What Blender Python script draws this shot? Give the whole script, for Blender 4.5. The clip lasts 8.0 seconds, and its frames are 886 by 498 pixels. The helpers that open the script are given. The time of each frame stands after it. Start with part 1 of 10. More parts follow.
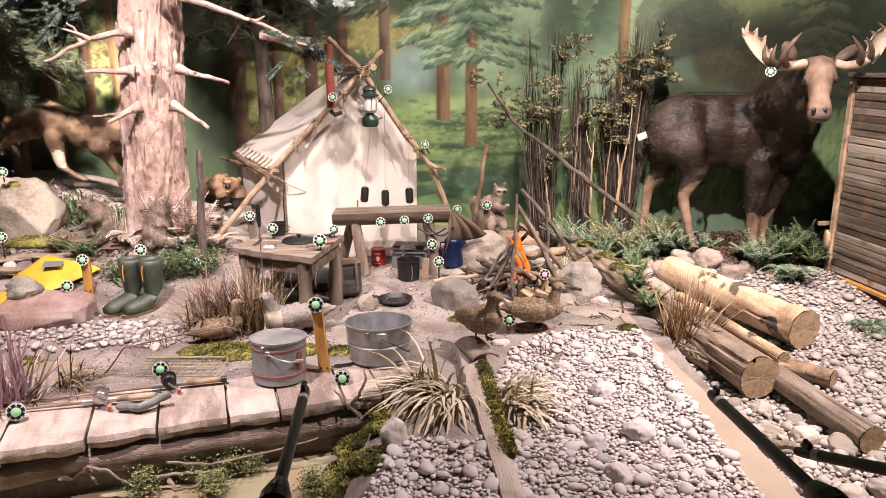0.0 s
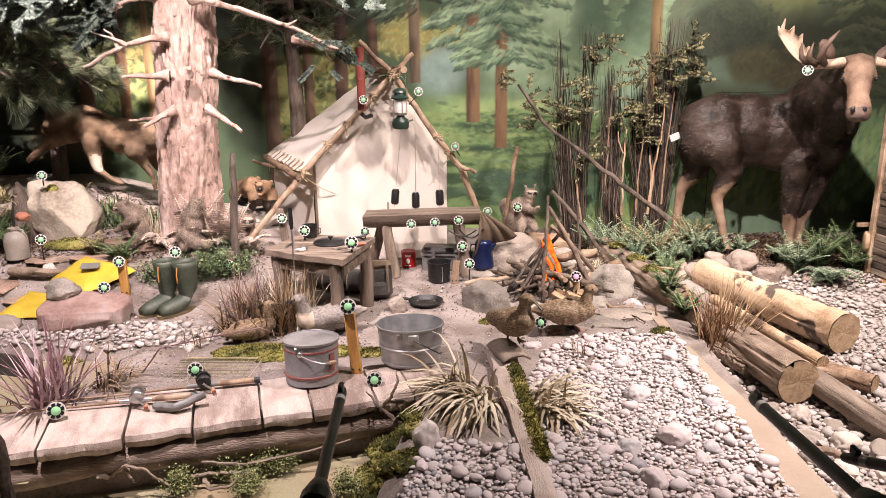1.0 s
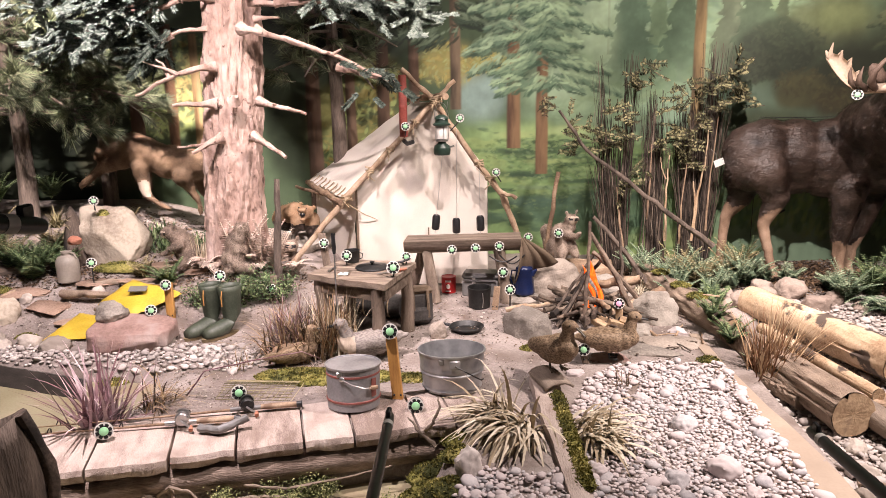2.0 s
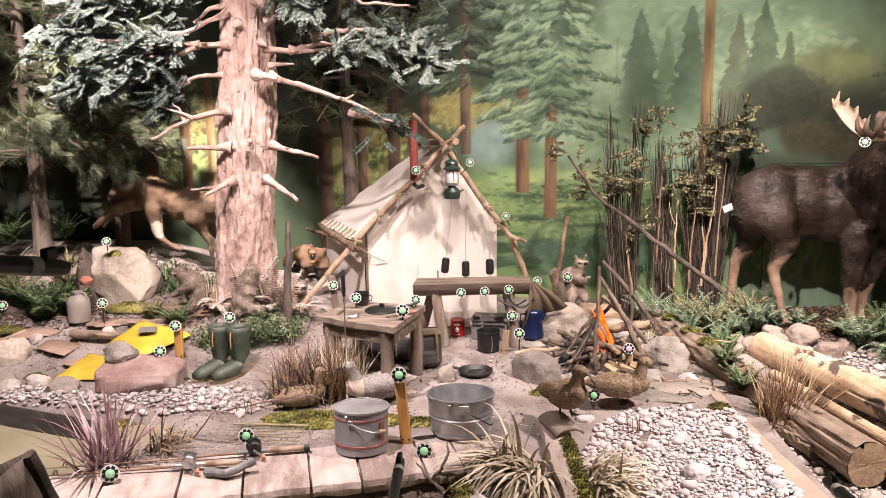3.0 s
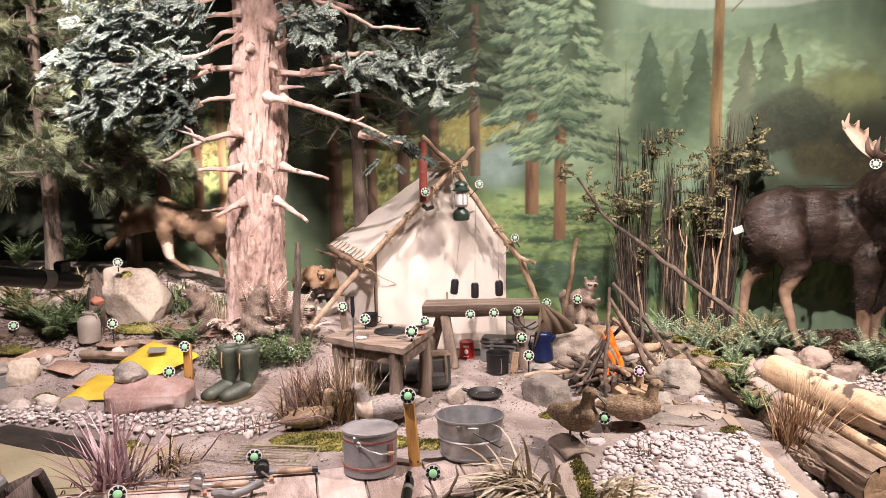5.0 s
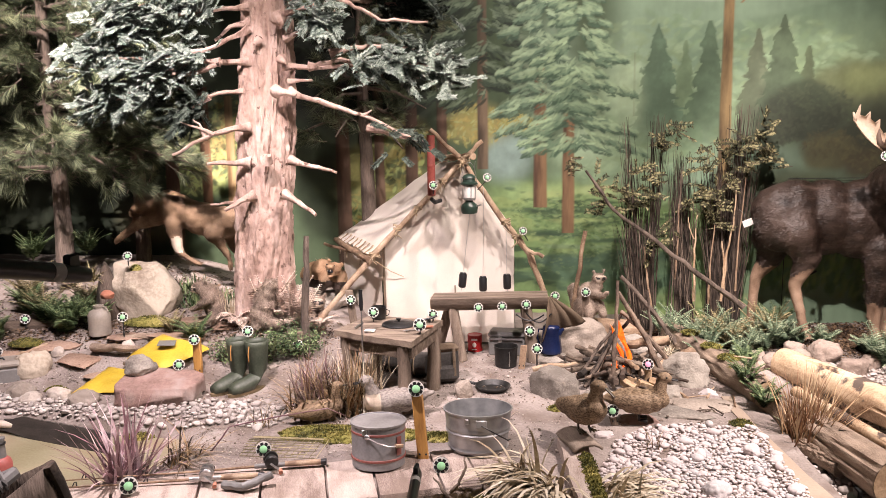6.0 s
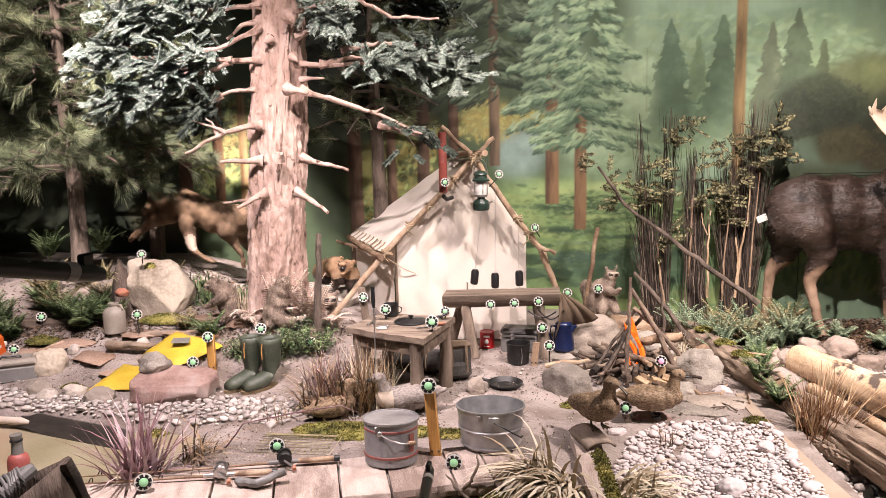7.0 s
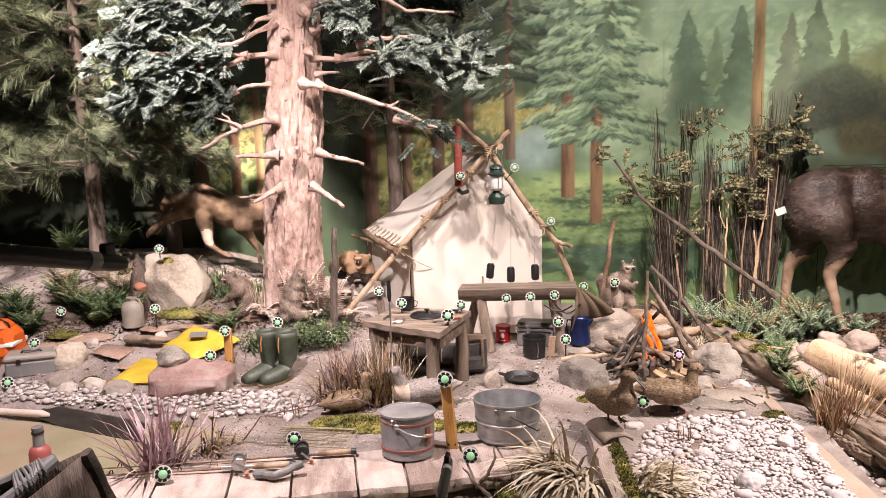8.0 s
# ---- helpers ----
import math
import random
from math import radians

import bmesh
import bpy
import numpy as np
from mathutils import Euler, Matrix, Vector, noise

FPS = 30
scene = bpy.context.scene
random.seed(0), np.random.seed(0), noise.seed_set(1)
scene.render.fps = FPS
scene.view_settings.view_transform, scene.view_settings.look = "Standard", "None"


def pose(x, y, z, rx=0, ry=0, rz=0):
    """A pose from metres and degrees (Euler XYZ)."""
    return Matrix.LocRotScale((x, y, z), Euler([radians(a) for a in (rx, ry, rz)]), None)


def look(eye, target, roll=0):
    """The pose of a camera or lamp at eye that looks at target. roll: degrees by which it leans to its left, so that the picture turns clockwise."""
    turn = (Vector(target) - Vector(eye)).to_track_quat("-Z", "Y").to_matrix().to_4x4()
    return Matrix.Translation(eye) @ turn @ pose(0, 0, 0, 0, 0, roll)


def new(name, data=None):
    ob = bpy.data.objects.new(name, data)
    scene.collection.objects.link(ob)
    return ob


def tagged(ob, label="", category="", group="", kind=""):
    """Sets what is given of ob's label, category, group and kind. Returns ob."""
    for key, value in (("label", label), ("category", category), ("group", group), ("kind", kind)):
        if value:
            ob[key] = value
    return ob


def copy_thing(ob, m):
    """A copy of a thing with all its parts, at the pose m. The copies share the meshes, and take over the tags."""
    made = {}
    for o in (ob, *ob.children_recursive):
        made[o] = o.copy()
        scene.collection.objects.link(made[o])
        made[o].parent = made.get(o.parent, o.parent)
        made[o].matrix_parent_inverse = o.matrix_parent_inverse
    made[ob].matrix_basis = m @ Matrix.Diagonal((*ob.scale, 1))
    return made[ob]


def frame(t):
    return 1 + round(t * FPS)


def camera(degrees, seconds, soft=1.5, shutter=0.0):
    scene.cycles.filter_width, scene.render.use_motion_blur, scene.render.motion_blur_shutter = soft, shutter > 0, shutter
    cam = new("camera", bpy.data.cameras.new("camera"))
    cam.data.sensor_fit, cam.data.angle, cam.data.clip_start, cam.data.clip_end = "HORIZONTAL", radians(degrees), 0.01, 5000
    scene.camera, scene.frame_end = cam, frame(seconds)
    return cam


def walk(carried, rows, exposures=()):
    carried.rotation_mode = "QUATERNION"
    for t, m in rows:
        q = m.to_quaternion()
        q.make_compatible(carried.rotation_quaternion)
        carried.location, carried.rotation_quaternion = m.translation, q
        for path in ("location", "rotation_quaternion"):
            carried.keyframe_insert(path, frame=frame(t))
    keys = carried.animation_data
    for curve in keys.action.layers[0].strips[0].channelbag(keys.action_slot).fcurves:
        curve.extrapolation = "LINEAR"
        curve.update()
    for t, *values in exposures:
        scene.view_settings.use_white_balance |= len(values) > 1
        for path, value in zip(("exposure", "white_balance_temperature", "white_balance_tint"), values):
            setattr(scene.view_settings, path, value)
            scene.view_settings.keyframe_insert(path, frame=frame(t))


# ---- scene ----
cam = camera(63.0, 8.0, soft=0.7)
PATH = [
    (0, (-0.0, 0.0, 1.75), (-0.0015, 3.8623, 0.7094), -0.10),
    (0.5, (-0.0057, 0.0081, 1.7464), (-0.0686, 3.8692, 0.7035), -0.34),
    (1, (-0.0234, 0.0053, 1.7455), (-0.1769, 3.8683, 0.719), -0.69),
    (1.5, (-0.0411, 0.0088, 1.7432), (-0.3208, 3.8772, 0.7646), -1.07),
    (3, (-0.0624, -0.0097, 1.7512), (-0.4644, 3.916, 1.0977), -0.75),
    (3.5, (-0.0631, -0.0131, 1.7548), (-0.4685, 3.9261, 1.1901), -0.68),
    (4, (-0.0583, -0.0121, 1.7499), (-0.4763, 3.9335, 1.2429), -0.65),
    (4.5, (-0.056, -0.0122, 1.7442), (-0.4938, 3.9314, 1.2372), -0.72),
    (5, (-0.0649, -0.0132, 1.7379), (-0.5165, 3.9262, 1.2112), -0.73),
    (6.5, (-0.0609, -0.0134, 1.7368), (-0.5898, 3.9102, 1.166), -1.07),
    (7, (-0.0607, -0.0124, 1.739), (-0.6247, 3.9051, 1.1603), -1.25),
    (7.5, (-0.068, -0.0126, 1.735), (-0.6726, 3.8969, 1.1433), -1.38),
    (8, (-0.0712, -0.0092, 1.7278), (-0.7138, 3.8925, 1.1249), -1.56),
]
walk(cam, [(t, look(eye, target, roll)) for t, eye, target, roll in PATH])

# ---- world and gallery spotlights ----
world = bpy.data.worlds.new("world")
scene.world = world
world.use_nodes = True
world.node_tree.nodes["Background"].inputs[0].default_value = (1.0, 0.9, 0.8, 1)
world.node_tree.nodes["Background"].inputs[1].default_value = 0.003
scene.view_settings.exposure = -0.09


def spot(name, eye, target, watts, degrees, radius=0.05, blend=0.6, colour=(1.0, 0.838, 0.795)):
    lamp = bpy.data.lights.new(name, "SPOT")
    lamp.energy, lamp.spot_size, lamp.spot_blend, lamp.shadow_soft_size = watts, radians(degrees), blend, radius
    lamp.color = colour
    ob = new(name, lamp)
    ob.matrix_world = look(eye, target)
    return ob


# Assumed ceiling spots; none of their fixtures is modelled.
spot("track_spot_tent", (-0.3, 3.7, 4.4), (-0.8, 6.0, 0.9), 600, 62, 0.03)
spot("track_spot_camp", (2.1, 3.3, 4.4), (0.1, 4.3, 0.0), 1080, 80, 0.03)
spot("track_spot_moose", (0.9, 3.0, 4.4), (2.7, 6.2, 1.0), 1400, 50, 0.03)
spot("track_spot_logs", (3.0, 2.6, 4.4), (2.5, 4.3, 0.0), 1400, 62, 0.03)
spot("track_spot_tree", (-0.7, 2.8, 4.4), (-2.5, 5.8, 2.0), 460, 60, 0.03)
spot("track_spot_bank", (-2.0, 2.7, 4.4), (-3.0, 4.5, 0.0), 1620, 85, 0.03, colour=(1.0, 0.838, 0.85))
spot("track_spot_pine", (-3.2, 2.8, 4.4), (-5.0, 6.2, 2.3), 2450, 48, 0.03)
spot("track_spot_mural", (0.8, 4.4, 4.5), (0.9, 7.4, 2.6), 590, 120, 0.08, 1.0)
# added fills without a known source: deer and wall behind, frosted boughs
spot("track_spot_back", (-3.2, 4.95, 4.5), (-3.5, 6.75, 1.0), 3000, 40, 0.03)
spot("track_spot_bough", (-2.5, 3.2, 4.4), (-3.0, 5.6, 2.45), 150, 46, 0.03)
# weak added fill, standing for general gallery light
spot("track_spot_gallery", (0.0, -1.5, 4.4), (0.0, 3.0, 0.5), 20, 150, 0.5, 1.0)

# ---- materials ----
def mat(name, colours, scale=6.0, rough=0.8, bump=0.3, metal=0.0, island=0.0, piece=0.0, fine=70.0, stretch=(1, 1, 1), distance=0.01,
        stain_or_sheen=None, stain_scale=1.3, stain_edge=(0.5, 0.68), emit=0.0):
    """Two scales of noise over a ramp of colours, with relief; island and piece vary it from leaf to leaf and from object to object."""
    m = bpy.data.materials.new(name)
    m.use_nodes = True
    nodes, links = m.node_tree.nodes, m.node_tree.links
    bsdf = nodes["Principled BSDF"]
    bsdf.inputs["Roughness"].default_value = rough
    bsdf.inputs["Metallic"].default_value = metal
    coord, mapping = nodes.new("ShaderNodeTexCoord"), nodes.new("ShaderNodeMapping")
    mapping.inputs["Scale"].default_value = stretch
    links.new(coord.outputs["Object"], mapping.inputs["Vector"])
    big, small = nodes.new("ShaderNodeTexNoise"), nodes.new("ShaderNodeTexNoise")
    big.inputs["Scale"].default_value, big.inputs["Detail"].default_value = scale, 6.0
    small.inputs["Scale"].default_value, small.inputs["Detail"].default_value = fine, 4.0
    for tex in (big, small):
        links.new(mapping.outputs[0], tex.inputs["Vector"])
    mix = nodes.new("ShaderNodeMath")
    mix.operation = "MULTIPLY_ADD"
    mix.inputs[1].default_value = 0.4
    links.new(small.outputs["Fac"], mix.inputs[0])
    shift = nodes.new("ShaderNodeMath")
    shift.operation = "MULTIPLY_ADD"
    shift.inputs[1].default_value, shift.inputs[2].default_value = 0.9, -0.15
    links.new(big.outputs["Fac"], shift.inputs[0])
    links.new(shift.outputs[0], mix.inputs[2])
    value = mix.outputs[0]
    for amount, node_type, socket in ((island, "ShaderNodeNewGeometry", "Random Per Island"), (piece, "ShaderNodeObjectInfo", "Random")):
        if amount:
            info, add, centre = nodes.new(node_type), nodes.new("ShaderNodeMath"), nodes.new("ShaderNodeMath")
            centre.operation, add.operation = "SUBTRACT", "MULTIPLY_ADD"
            centre.inputs[1].default_value, add.inputs[1].default_value = 0.5, amount
            links.new(info.outputs[socket], centre.inputs[0])
            links.new(centre.outputs[0], add.inputs[0])
            links.new(value, add.inputs[2])
            value = add.outputs[0]
    ramp = nodes.new("ShaderNodeValToRGB")
    spread = len(colours) - 1
    while len(ramp.color_ramp.elements) < len(colours):
        ramp.color_ramp.elements.new(0.5)
    for n, c in enumerate(colours):
        ramp.color_ramp.elements[n].position = 0.28 + 0.5 * n / max(spread, 1)
        ramp.color_ramp.elements[n].color = (*c, 1)
    links.new(value, ramp.inputs[0])
    colour = ramp.outputs[0]
    if stain_or_sheen:
        spots, edge, blend = nodes.new("ShaderNodeTexNoise"), nodes.new("ShaderNodeValToRGB"), nodes.new("ShaderNodeMix")
        spots.inputs["Scale"].default_value, spots.inputs["Detail"].default_value = stain_scale, 8.0
        links.new(coord.outputs["Object"], spots.inputs["Vector"])
        edge.color_ramp.elements[0].position, edge.color_ramp.elements[1].position = stain_edge
        links.new(spots.outputs["Fac"], edge.inputs[0])
        blend.data_type = "RGBA"
        blend.inputs["B"].default_value = (*stain_or_sheen, 1)
        links.new(edge.outputs[0], blend.inputs["Factor"])
        links.new(colour, blend.inputs["A"])
        colour = blend.outputs["Result"]
    links.new(colour, bsdf.inputs["Base Color"])
    if emit:
        links.new(colour, bsdf.inputs["Emission Color"])
        bsdf.inputs["Emission Strength"].default_value = emit
    if bump:
        relief = nodes.new("ShaderNodeBump")
        relief.inputs["Strength"].default_value, relief.inputs["Distance"].default_value = bump, distance
        links.new(mix.outputs[0], relief.inputs["Height"])
        links.new(relief.outputs[0], bsdf.inputs["Normal"])
    return m


SAND = mat("sand_earth", [(0.165, 0.135, 0.12), (0.315, 0.268, 0.243), (0.45, 0.40, 0.372)], 2.6, 0.95, 1.0, stain_or_sheen=(0.19, 0.15, 0.128), stain_scale=3.5, fine=60, distance=0.02)
CONCRETE = mat("concrete", [(0.33, 0.26, 0.20), (0.46, 0.37, 0.29)], 1.5, 0.9, 0.25, stain_or_sheen=(0.28, 0.22, 0.17))
PEBBLE = mat("pebble_stone", [(0.26, 0.25, 0.262), (0.43, 0.41, 0.42), (0.575, 0.542, 0.545), (0.60, 0.53, 0.525)], 2.0, 0.85, 0.25, island=0.9, piece=0.9)
PEBBLE_PALE = mat("pale_pebble", [(0.40, 0.36, 0.335), (0.57, 0.515, 0.48), (0.68, 0.62, 0.58)], 2.0, 0.85, 0.25, island=0.8, piece=0.8)
CHIP = mat("earth_chip", [(0.14, 0.108, 0.086), (0.32, 0.265, 0.228), (0.50, 0.44, 0.395)], 3.0, 0.95, 0.3, island=0.9)
ROCK_PALE = mat("pale_rock", [(0.26, 0.21, 0.16), (0.52, 0.45, 0.36), (0.62, 0.55, 0.45)], 3.0, 0.9, 0.7, distance=0.02, fine=40)
BOULDER_CREAM = mat("cream_boulder", [(0.22, 0.17, 0.14), (0.36, 0.29, 0.245), (0.46, 0.385, 0.335)], 4.0, 0.9, 0.8, distance=0.03, piece=0.3, fine=40)
ROCK_TAN = mat("tan_rock", [(0.20, 0.165, 0.135), (0.38, 0.325, 0.275), (0.50, 0.43, 0.365)], 4.0, 0.9, 0.7, distance=0.02)
ROCK_GREY = mat("grey_rock", [(0.17, 0.15, 0.13), (0.34, 0.305, 0.265), (0.48, 0.435, 0.38)], 5.0, 0.9, 0.7, distance=0.02, piece=0.35)
ROCK_RED = mat("red_sandstone", [(0.19, 0.12, 0.10), (0.33, 0.215, 0.185), (0.42, 0.30, 0.265)], 4.0, 0.9, 0.7, distance=0.02, fine=45, stain_or_sheen=(0.40, 0.32, 0.29), stain_scale=5.0)
MOSS = mat("moss", [(0.045, 0.05, 0.012), (0.20, 0.19, 0.045), (0.42, 0.37, 0.12)], 9.0, 1.0, 1.0, island=0.5, distance=0.02)
BARK = mat("pale_bark", [(0.19, 0.118, 0.092), (0.38, 0.265, 0.22), (0.485, 0.36, 0.31), (0.56, 0.445, 0.395)], 6.0, 0.95, 1.0, stretch=(1.3, 1.3, 0.7), distance=0.04, fine=26, stain_or_sheen=(0.13, 0.08, 0.062), stain_scale=11.0, stain_edge=(0.62, 0.68))
REED_DARK = mat("dark_reed", [(0.02, 0.015, 0.012), (0.055, 0.04, 0.031), (0.12, 0.09, 0.07)], 8.0, 0.9, 0.2, island=0.7)
BARK_DARK = mat("dark_bark", [(0.04, 0.03, 0.025), (0.13, 0.10, 0.08), (0.22, 0.17, 0.14)], 8.0, 0.95, 1.0, stretch=(2, 2, 0.3), distance=0.02)
WOOD_GREY = mat("weathered_wood", [(0.07, 0.052, 0.038), (0.19, 0.145, 0.11), (0.33, 0.265, 0.205)], 6.0, 0.85, 0.6, stretch=(0.5, 4, 4), piece=0.3)
WOOD_BEAM = mat("split_beam", [(0.12, 0.088, 0.07), (0.28, 0.215, 0.175), (0.45, 0.375, 0.32)], 6.0, 0.9, 0.9, stretch=(0.6, 3, 3), distance=0.02, stain_or_sheen=(0.16, 0.115, 0.09), stain_scale=5.0, stain_edge=(0.5, 0.64))
WOOD_GREY_Y = mat("weathered_log", [(0.09, 0.068, 0.052), (0.22, 0.172, 0.135), (0.36, 0.295, 0.235)], 5.0, 0.88, 0.7, stretch=(3.5, 0.5, 3.5), piece=0.3)
WOOD_GREY_Z = mat("weathered_post", [(0.09, 0.065, 0.048), (0.22, 0.168, 0.128), (0.36, 0.29, 0.23)], 5.0, 0.88, 0.7, stretch=(4, 4, 0.5), piece=0.3)
COBBLE = mat("tan_cobble", [(0.27, 0.23, 0.195), (0.44, 0.385, 0.335), (0.58, 0.515, 0.455)], 5.0, 0.85, 0.4, piece=0.7)
DULL_TIN = mat("dull_tin_lid", [(0.20, 0.195, 0.19), (0.31, 0.30, 0.295), (0.40, 0.39, 0.385)], 7.0, 0.45, 0.15, metal=0.2)
WOOD_DECK = mat("deck_board", [(0.22, 0.165, 0.138), (0.47, 0.385, 0.338), (0.57, 0.485, 0.435)], 5.0, 0.9, 0.9, stretch=(3, 0.7, 3), piece=0.3, stain_or_sheen=(0.27, 0.205, 0.168), stain_scale=4.0, stain_edge=(0.5, 0.72), distance=0.015)
WOOD_LOG = mat("peeled_log", [(0.13, 0.095, 0.07), (0.29, 0.22, 0.165), (0.42, 0.335, 0.26)], 5.0, 0.9, 0.8, stretch=(2.2, 0.9, 2.2), piece=0.25, distance=0.02, stain_or_sheen=(0.12, 0.09, 0.07), stain_scale=3.0, stain_edge=(0.55, 0.75))
WOOD_POLE = mat("peeled_pole", [(0.16, 0.10, 0.062), (0.38, 0.265, 0.175), (0.54, 0.42, 0.305)], 7.0, 0.75, 0.5, piece=0.3, stain_or_sheen=(0.20, 0.13, 0.085), stain_scale=9.0, stain_edge=(0.54, 0.66))
WOOD_ORANGE = mat("orange_stake", [(0.32, 0.15, 0.04), (0.50, 0.26, 0.07), (0.58, 0.32, 0.10)], 6.0, 0.6, 0.25, stretch=(5, 5, 0.6))
WOOD_BLACK = mat("dark_paddle_wood", [(0.022, 0.019, 0.017), (0.05, 0.043, 0.038), (0.085, 0.072, 0.062)], 5.0, 0.6, 0.3, stretch=(0.6, 4, 4))
WOOD_SHED = mat("shed_board", [(0.085, 0.066, 0.05), (0.22, 0.175, 0.135), (0.38, 0.32, 0.26)], 5.0, 0.88, 0.8, stretch=(4, 0.4, 4), piece=0.6, stain_or_sheen=(0.16, 0.10, 0.06), stain_scale=6.0, stain_edge=(0.56, 0.66))
WOOD_CUT = mat("cut_wood", [(0.26, 0.165, 0.095), (0.48, 0.345, 0.215), (0.60, 0.465, 0.315)], 11.0, 0.85, 0.6, stain_or_sheen=(0.20, 0.125, 0.08), stain_scale=9.0, stain_edge=(0.58, 0.68))
BIRCH = mat("birch_bark", [(0.26, 0.15, 0.08), (0.56, 0.41, 0.27), (0.70, 0.56, 0.41)], 4.0, 0.7, 0.5, stain_or_sheen=(0.10, 0.075, 0.06), stain_scale=5.0, stain_edge=(0.56, 0.60))
CHAR = mat("charred_wood", [(0.022, 0.017, 0.014), (0.11, 0.078, 0.06), (0.27, 0.20, 0.15)], 9.0, 0.9, 0.7, piece=0.5)
CANVAS = mat("tent_canvas", [(0.60, 0.53, 0.455), (0.73, 0.665, 0.59), (0.79, 0.735, 0.665)], 1.6, 0.9, 0.25, fine=160)
CANVAS_DARK = mat("dark_canvas", [(0.03, 0.028, 0.026), (0.07, 0.064, 0.06), (0.13, 0.12, 0.112)], 8.0, 0.85, 0.5)
ROPE = mat("rope", [(0.28, 0.20, 0.12), (0.50, 0.40, 0.27)], 30, 0.9, 0.3)
ZINC = mat("galvanized_steel", [(0.24, 0.245, 0.255), (0.42, 0.425, 0.43), (0.62, 0.62, 0.62)], 8.0, 0.36, 0.3, metal=0.6, fine=22, stain_or_sheen=(0.30, 0.295, 0.29))
TIN = mat("grey_painted_tin", [(0.20, 0.20, 0.21), (0.30, 0.30, 0.31), (0.38, 0.38, 0.39)], 5.0, 0.5, 0.12, metal=0.3)
TIN_RED = mat("red_stripe_paint", [(0.20, 0.06, 0.05), (0.31, 0.11, 0.09)], 12.0, 0.6, 0.1)
IRON = mat("black_iron", [(0.006, 0.006, 0.006), (0.02, 0.02, 0.02), (0.05, 0.048, 0.045)], 9.0, 0.45, 0.15, metal=0.2)
BLACK = mat("black_plastic", [(0.008, 0.008, 0.009), (0.02, 0.02, 0.022)], 9.0, 0.4, 0.08)
STEEL = mat("bright_steel", [(0.40, 0.40, 0.40), (0.62, 0.61, 0.60)], 12.0, 0.3, 0.05, metal=0.9)
ENAMEL = mat("blue_enamel", [(0.006, 0.012, 0.05), (0.014, 0.026, 0.09)], 8.0, 0.25, 0.03)
RED_PAINT = mat("red_paint", [(0.38, 0.012, 0.012), (0.55, 0.025, 0.025)], 6.0, 0.4, 0.05)
PIPE_RED = mat("rusty_red_pipe", [(0.15, 0.03, 0.022), (0.27, 0.06, 0.045), (0.34, 0.10, 0.08)], 5.0, 0.65, 0.15)
GREEN_ENAMEL = mat("green_enamel", [(0.012, 0.026, 0.019), (0.03, 0.055, 0.042)], 8.0, 0.3, 0.05)
WHITE_PAINT = mat("white_paint", [(0.70, 0.68, 0.64), (0.82, 0.80, 0.76)], 9.0, 0.5, 0.05)
TARGET_GREEN = mat("target_lens", [(0.26, 0.56, 0.30), (0.36, 0.66, 0.38)], 20.0, 0.35, 0.0, emit=0.12)
TARGET_PINK = mat("lit_target_lens", [(0.80, 0.30, 0.45), (0.85, 0.40, 0.55)], 20.0, 0.35, 0.0, emit=0.5)
RUBBER = mat("green_rubber", [(0.026, 0.035, 0.022), (0.055, 0.067, 0.046), (0.10, 0.11, 0.08)], 7.0, 0.5, 0.2)
SOLE = mat("boot_sole", [(0.14, 0.10, 0.05), (0.25, 0.19, 0.11)], 9.0, 0.8, 0.2)
YELLOW = mat("yellow_vinyl", [(0.45, 0.31, 0.025), (0.61, 0.44, 0.05), (0.68, 0.51, 0.09)], 4.0, 0.5, 0.3)
ORANGE = mat("orange_plastic", [(0.55, 0.09, 0.012), (0.75, 0.16, 0.02)], 4.0, 0.45, 0.08)
CERAMIC = mat("grey_stoneware", [(0.24, 0.21, 0.18), (0.38, 0.34, 0.29)], 5.0, 0.5, 0.06)
TERRACOTTA = mat("terracotta", [(0.34, 0.13, 0.08), (0.52, 0.23, 0.15)], 6.0, 0.8, 0.2)
LEAF = mat("green_leaf", [(0.04, 0.072, 0.028), (0.11, 0.165, 0.068), (0.26, 0.33, 0.155)], 5.0, 0.7, 0.0, island=0.7)
LEAF_BLUE = mat("blue_green_leaf", [(0.06, 0.10, 0.058), (0.18, 0.245, 0.15), (0.38, 0.44, 0.29)], 5.0, 0.7, 0.0, island=0.7)
LEAF_OLIVE = mat("olive_leaf", [(0.03, 0.03, 0.012), (0.10, 0.098, 0.042), (0.30, 0.275, 0.145)], 5.0, 0.8, 0.0, island=0.9)
LEAF_DRY = mat("dry_leaf", [(0.10, 0.085, 0.035), (0.26, 0.22, 0.11), (0.46, 0.40, 0.24)], 5.0, 0.8, 0.0, island=0.8)
NEEDLE = mat("pine_needle", [(0.03, 0.042, 0.02), (0.095, 0.118, 0.06), (0.24, 0.265, 0.15)], 3.0, 0.7, 0.0, island=0.6)
# same needles twice: a lit and a shaded tone, put into the colours
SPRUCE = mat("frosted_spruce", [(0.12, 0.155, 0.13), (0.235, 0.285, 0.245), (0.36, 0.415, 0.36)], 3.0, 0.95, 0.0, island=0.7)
SPRUCE_SHADED = mat("shaded_spruce", [(0.02, 0.03, 0.022), (0.055, 0.073, 0.056), (0.115, 0.14, 0.115)], 3.0, 0.95, 0.0, island=0.6)
STRAW = mat("straw_grass", [(0.36, 0.29, 0.19), (0.62, 0.54, 0.41), (0.76, 0.69, 0.56)], 5.0, 0.85, 0.0, island=0.7)
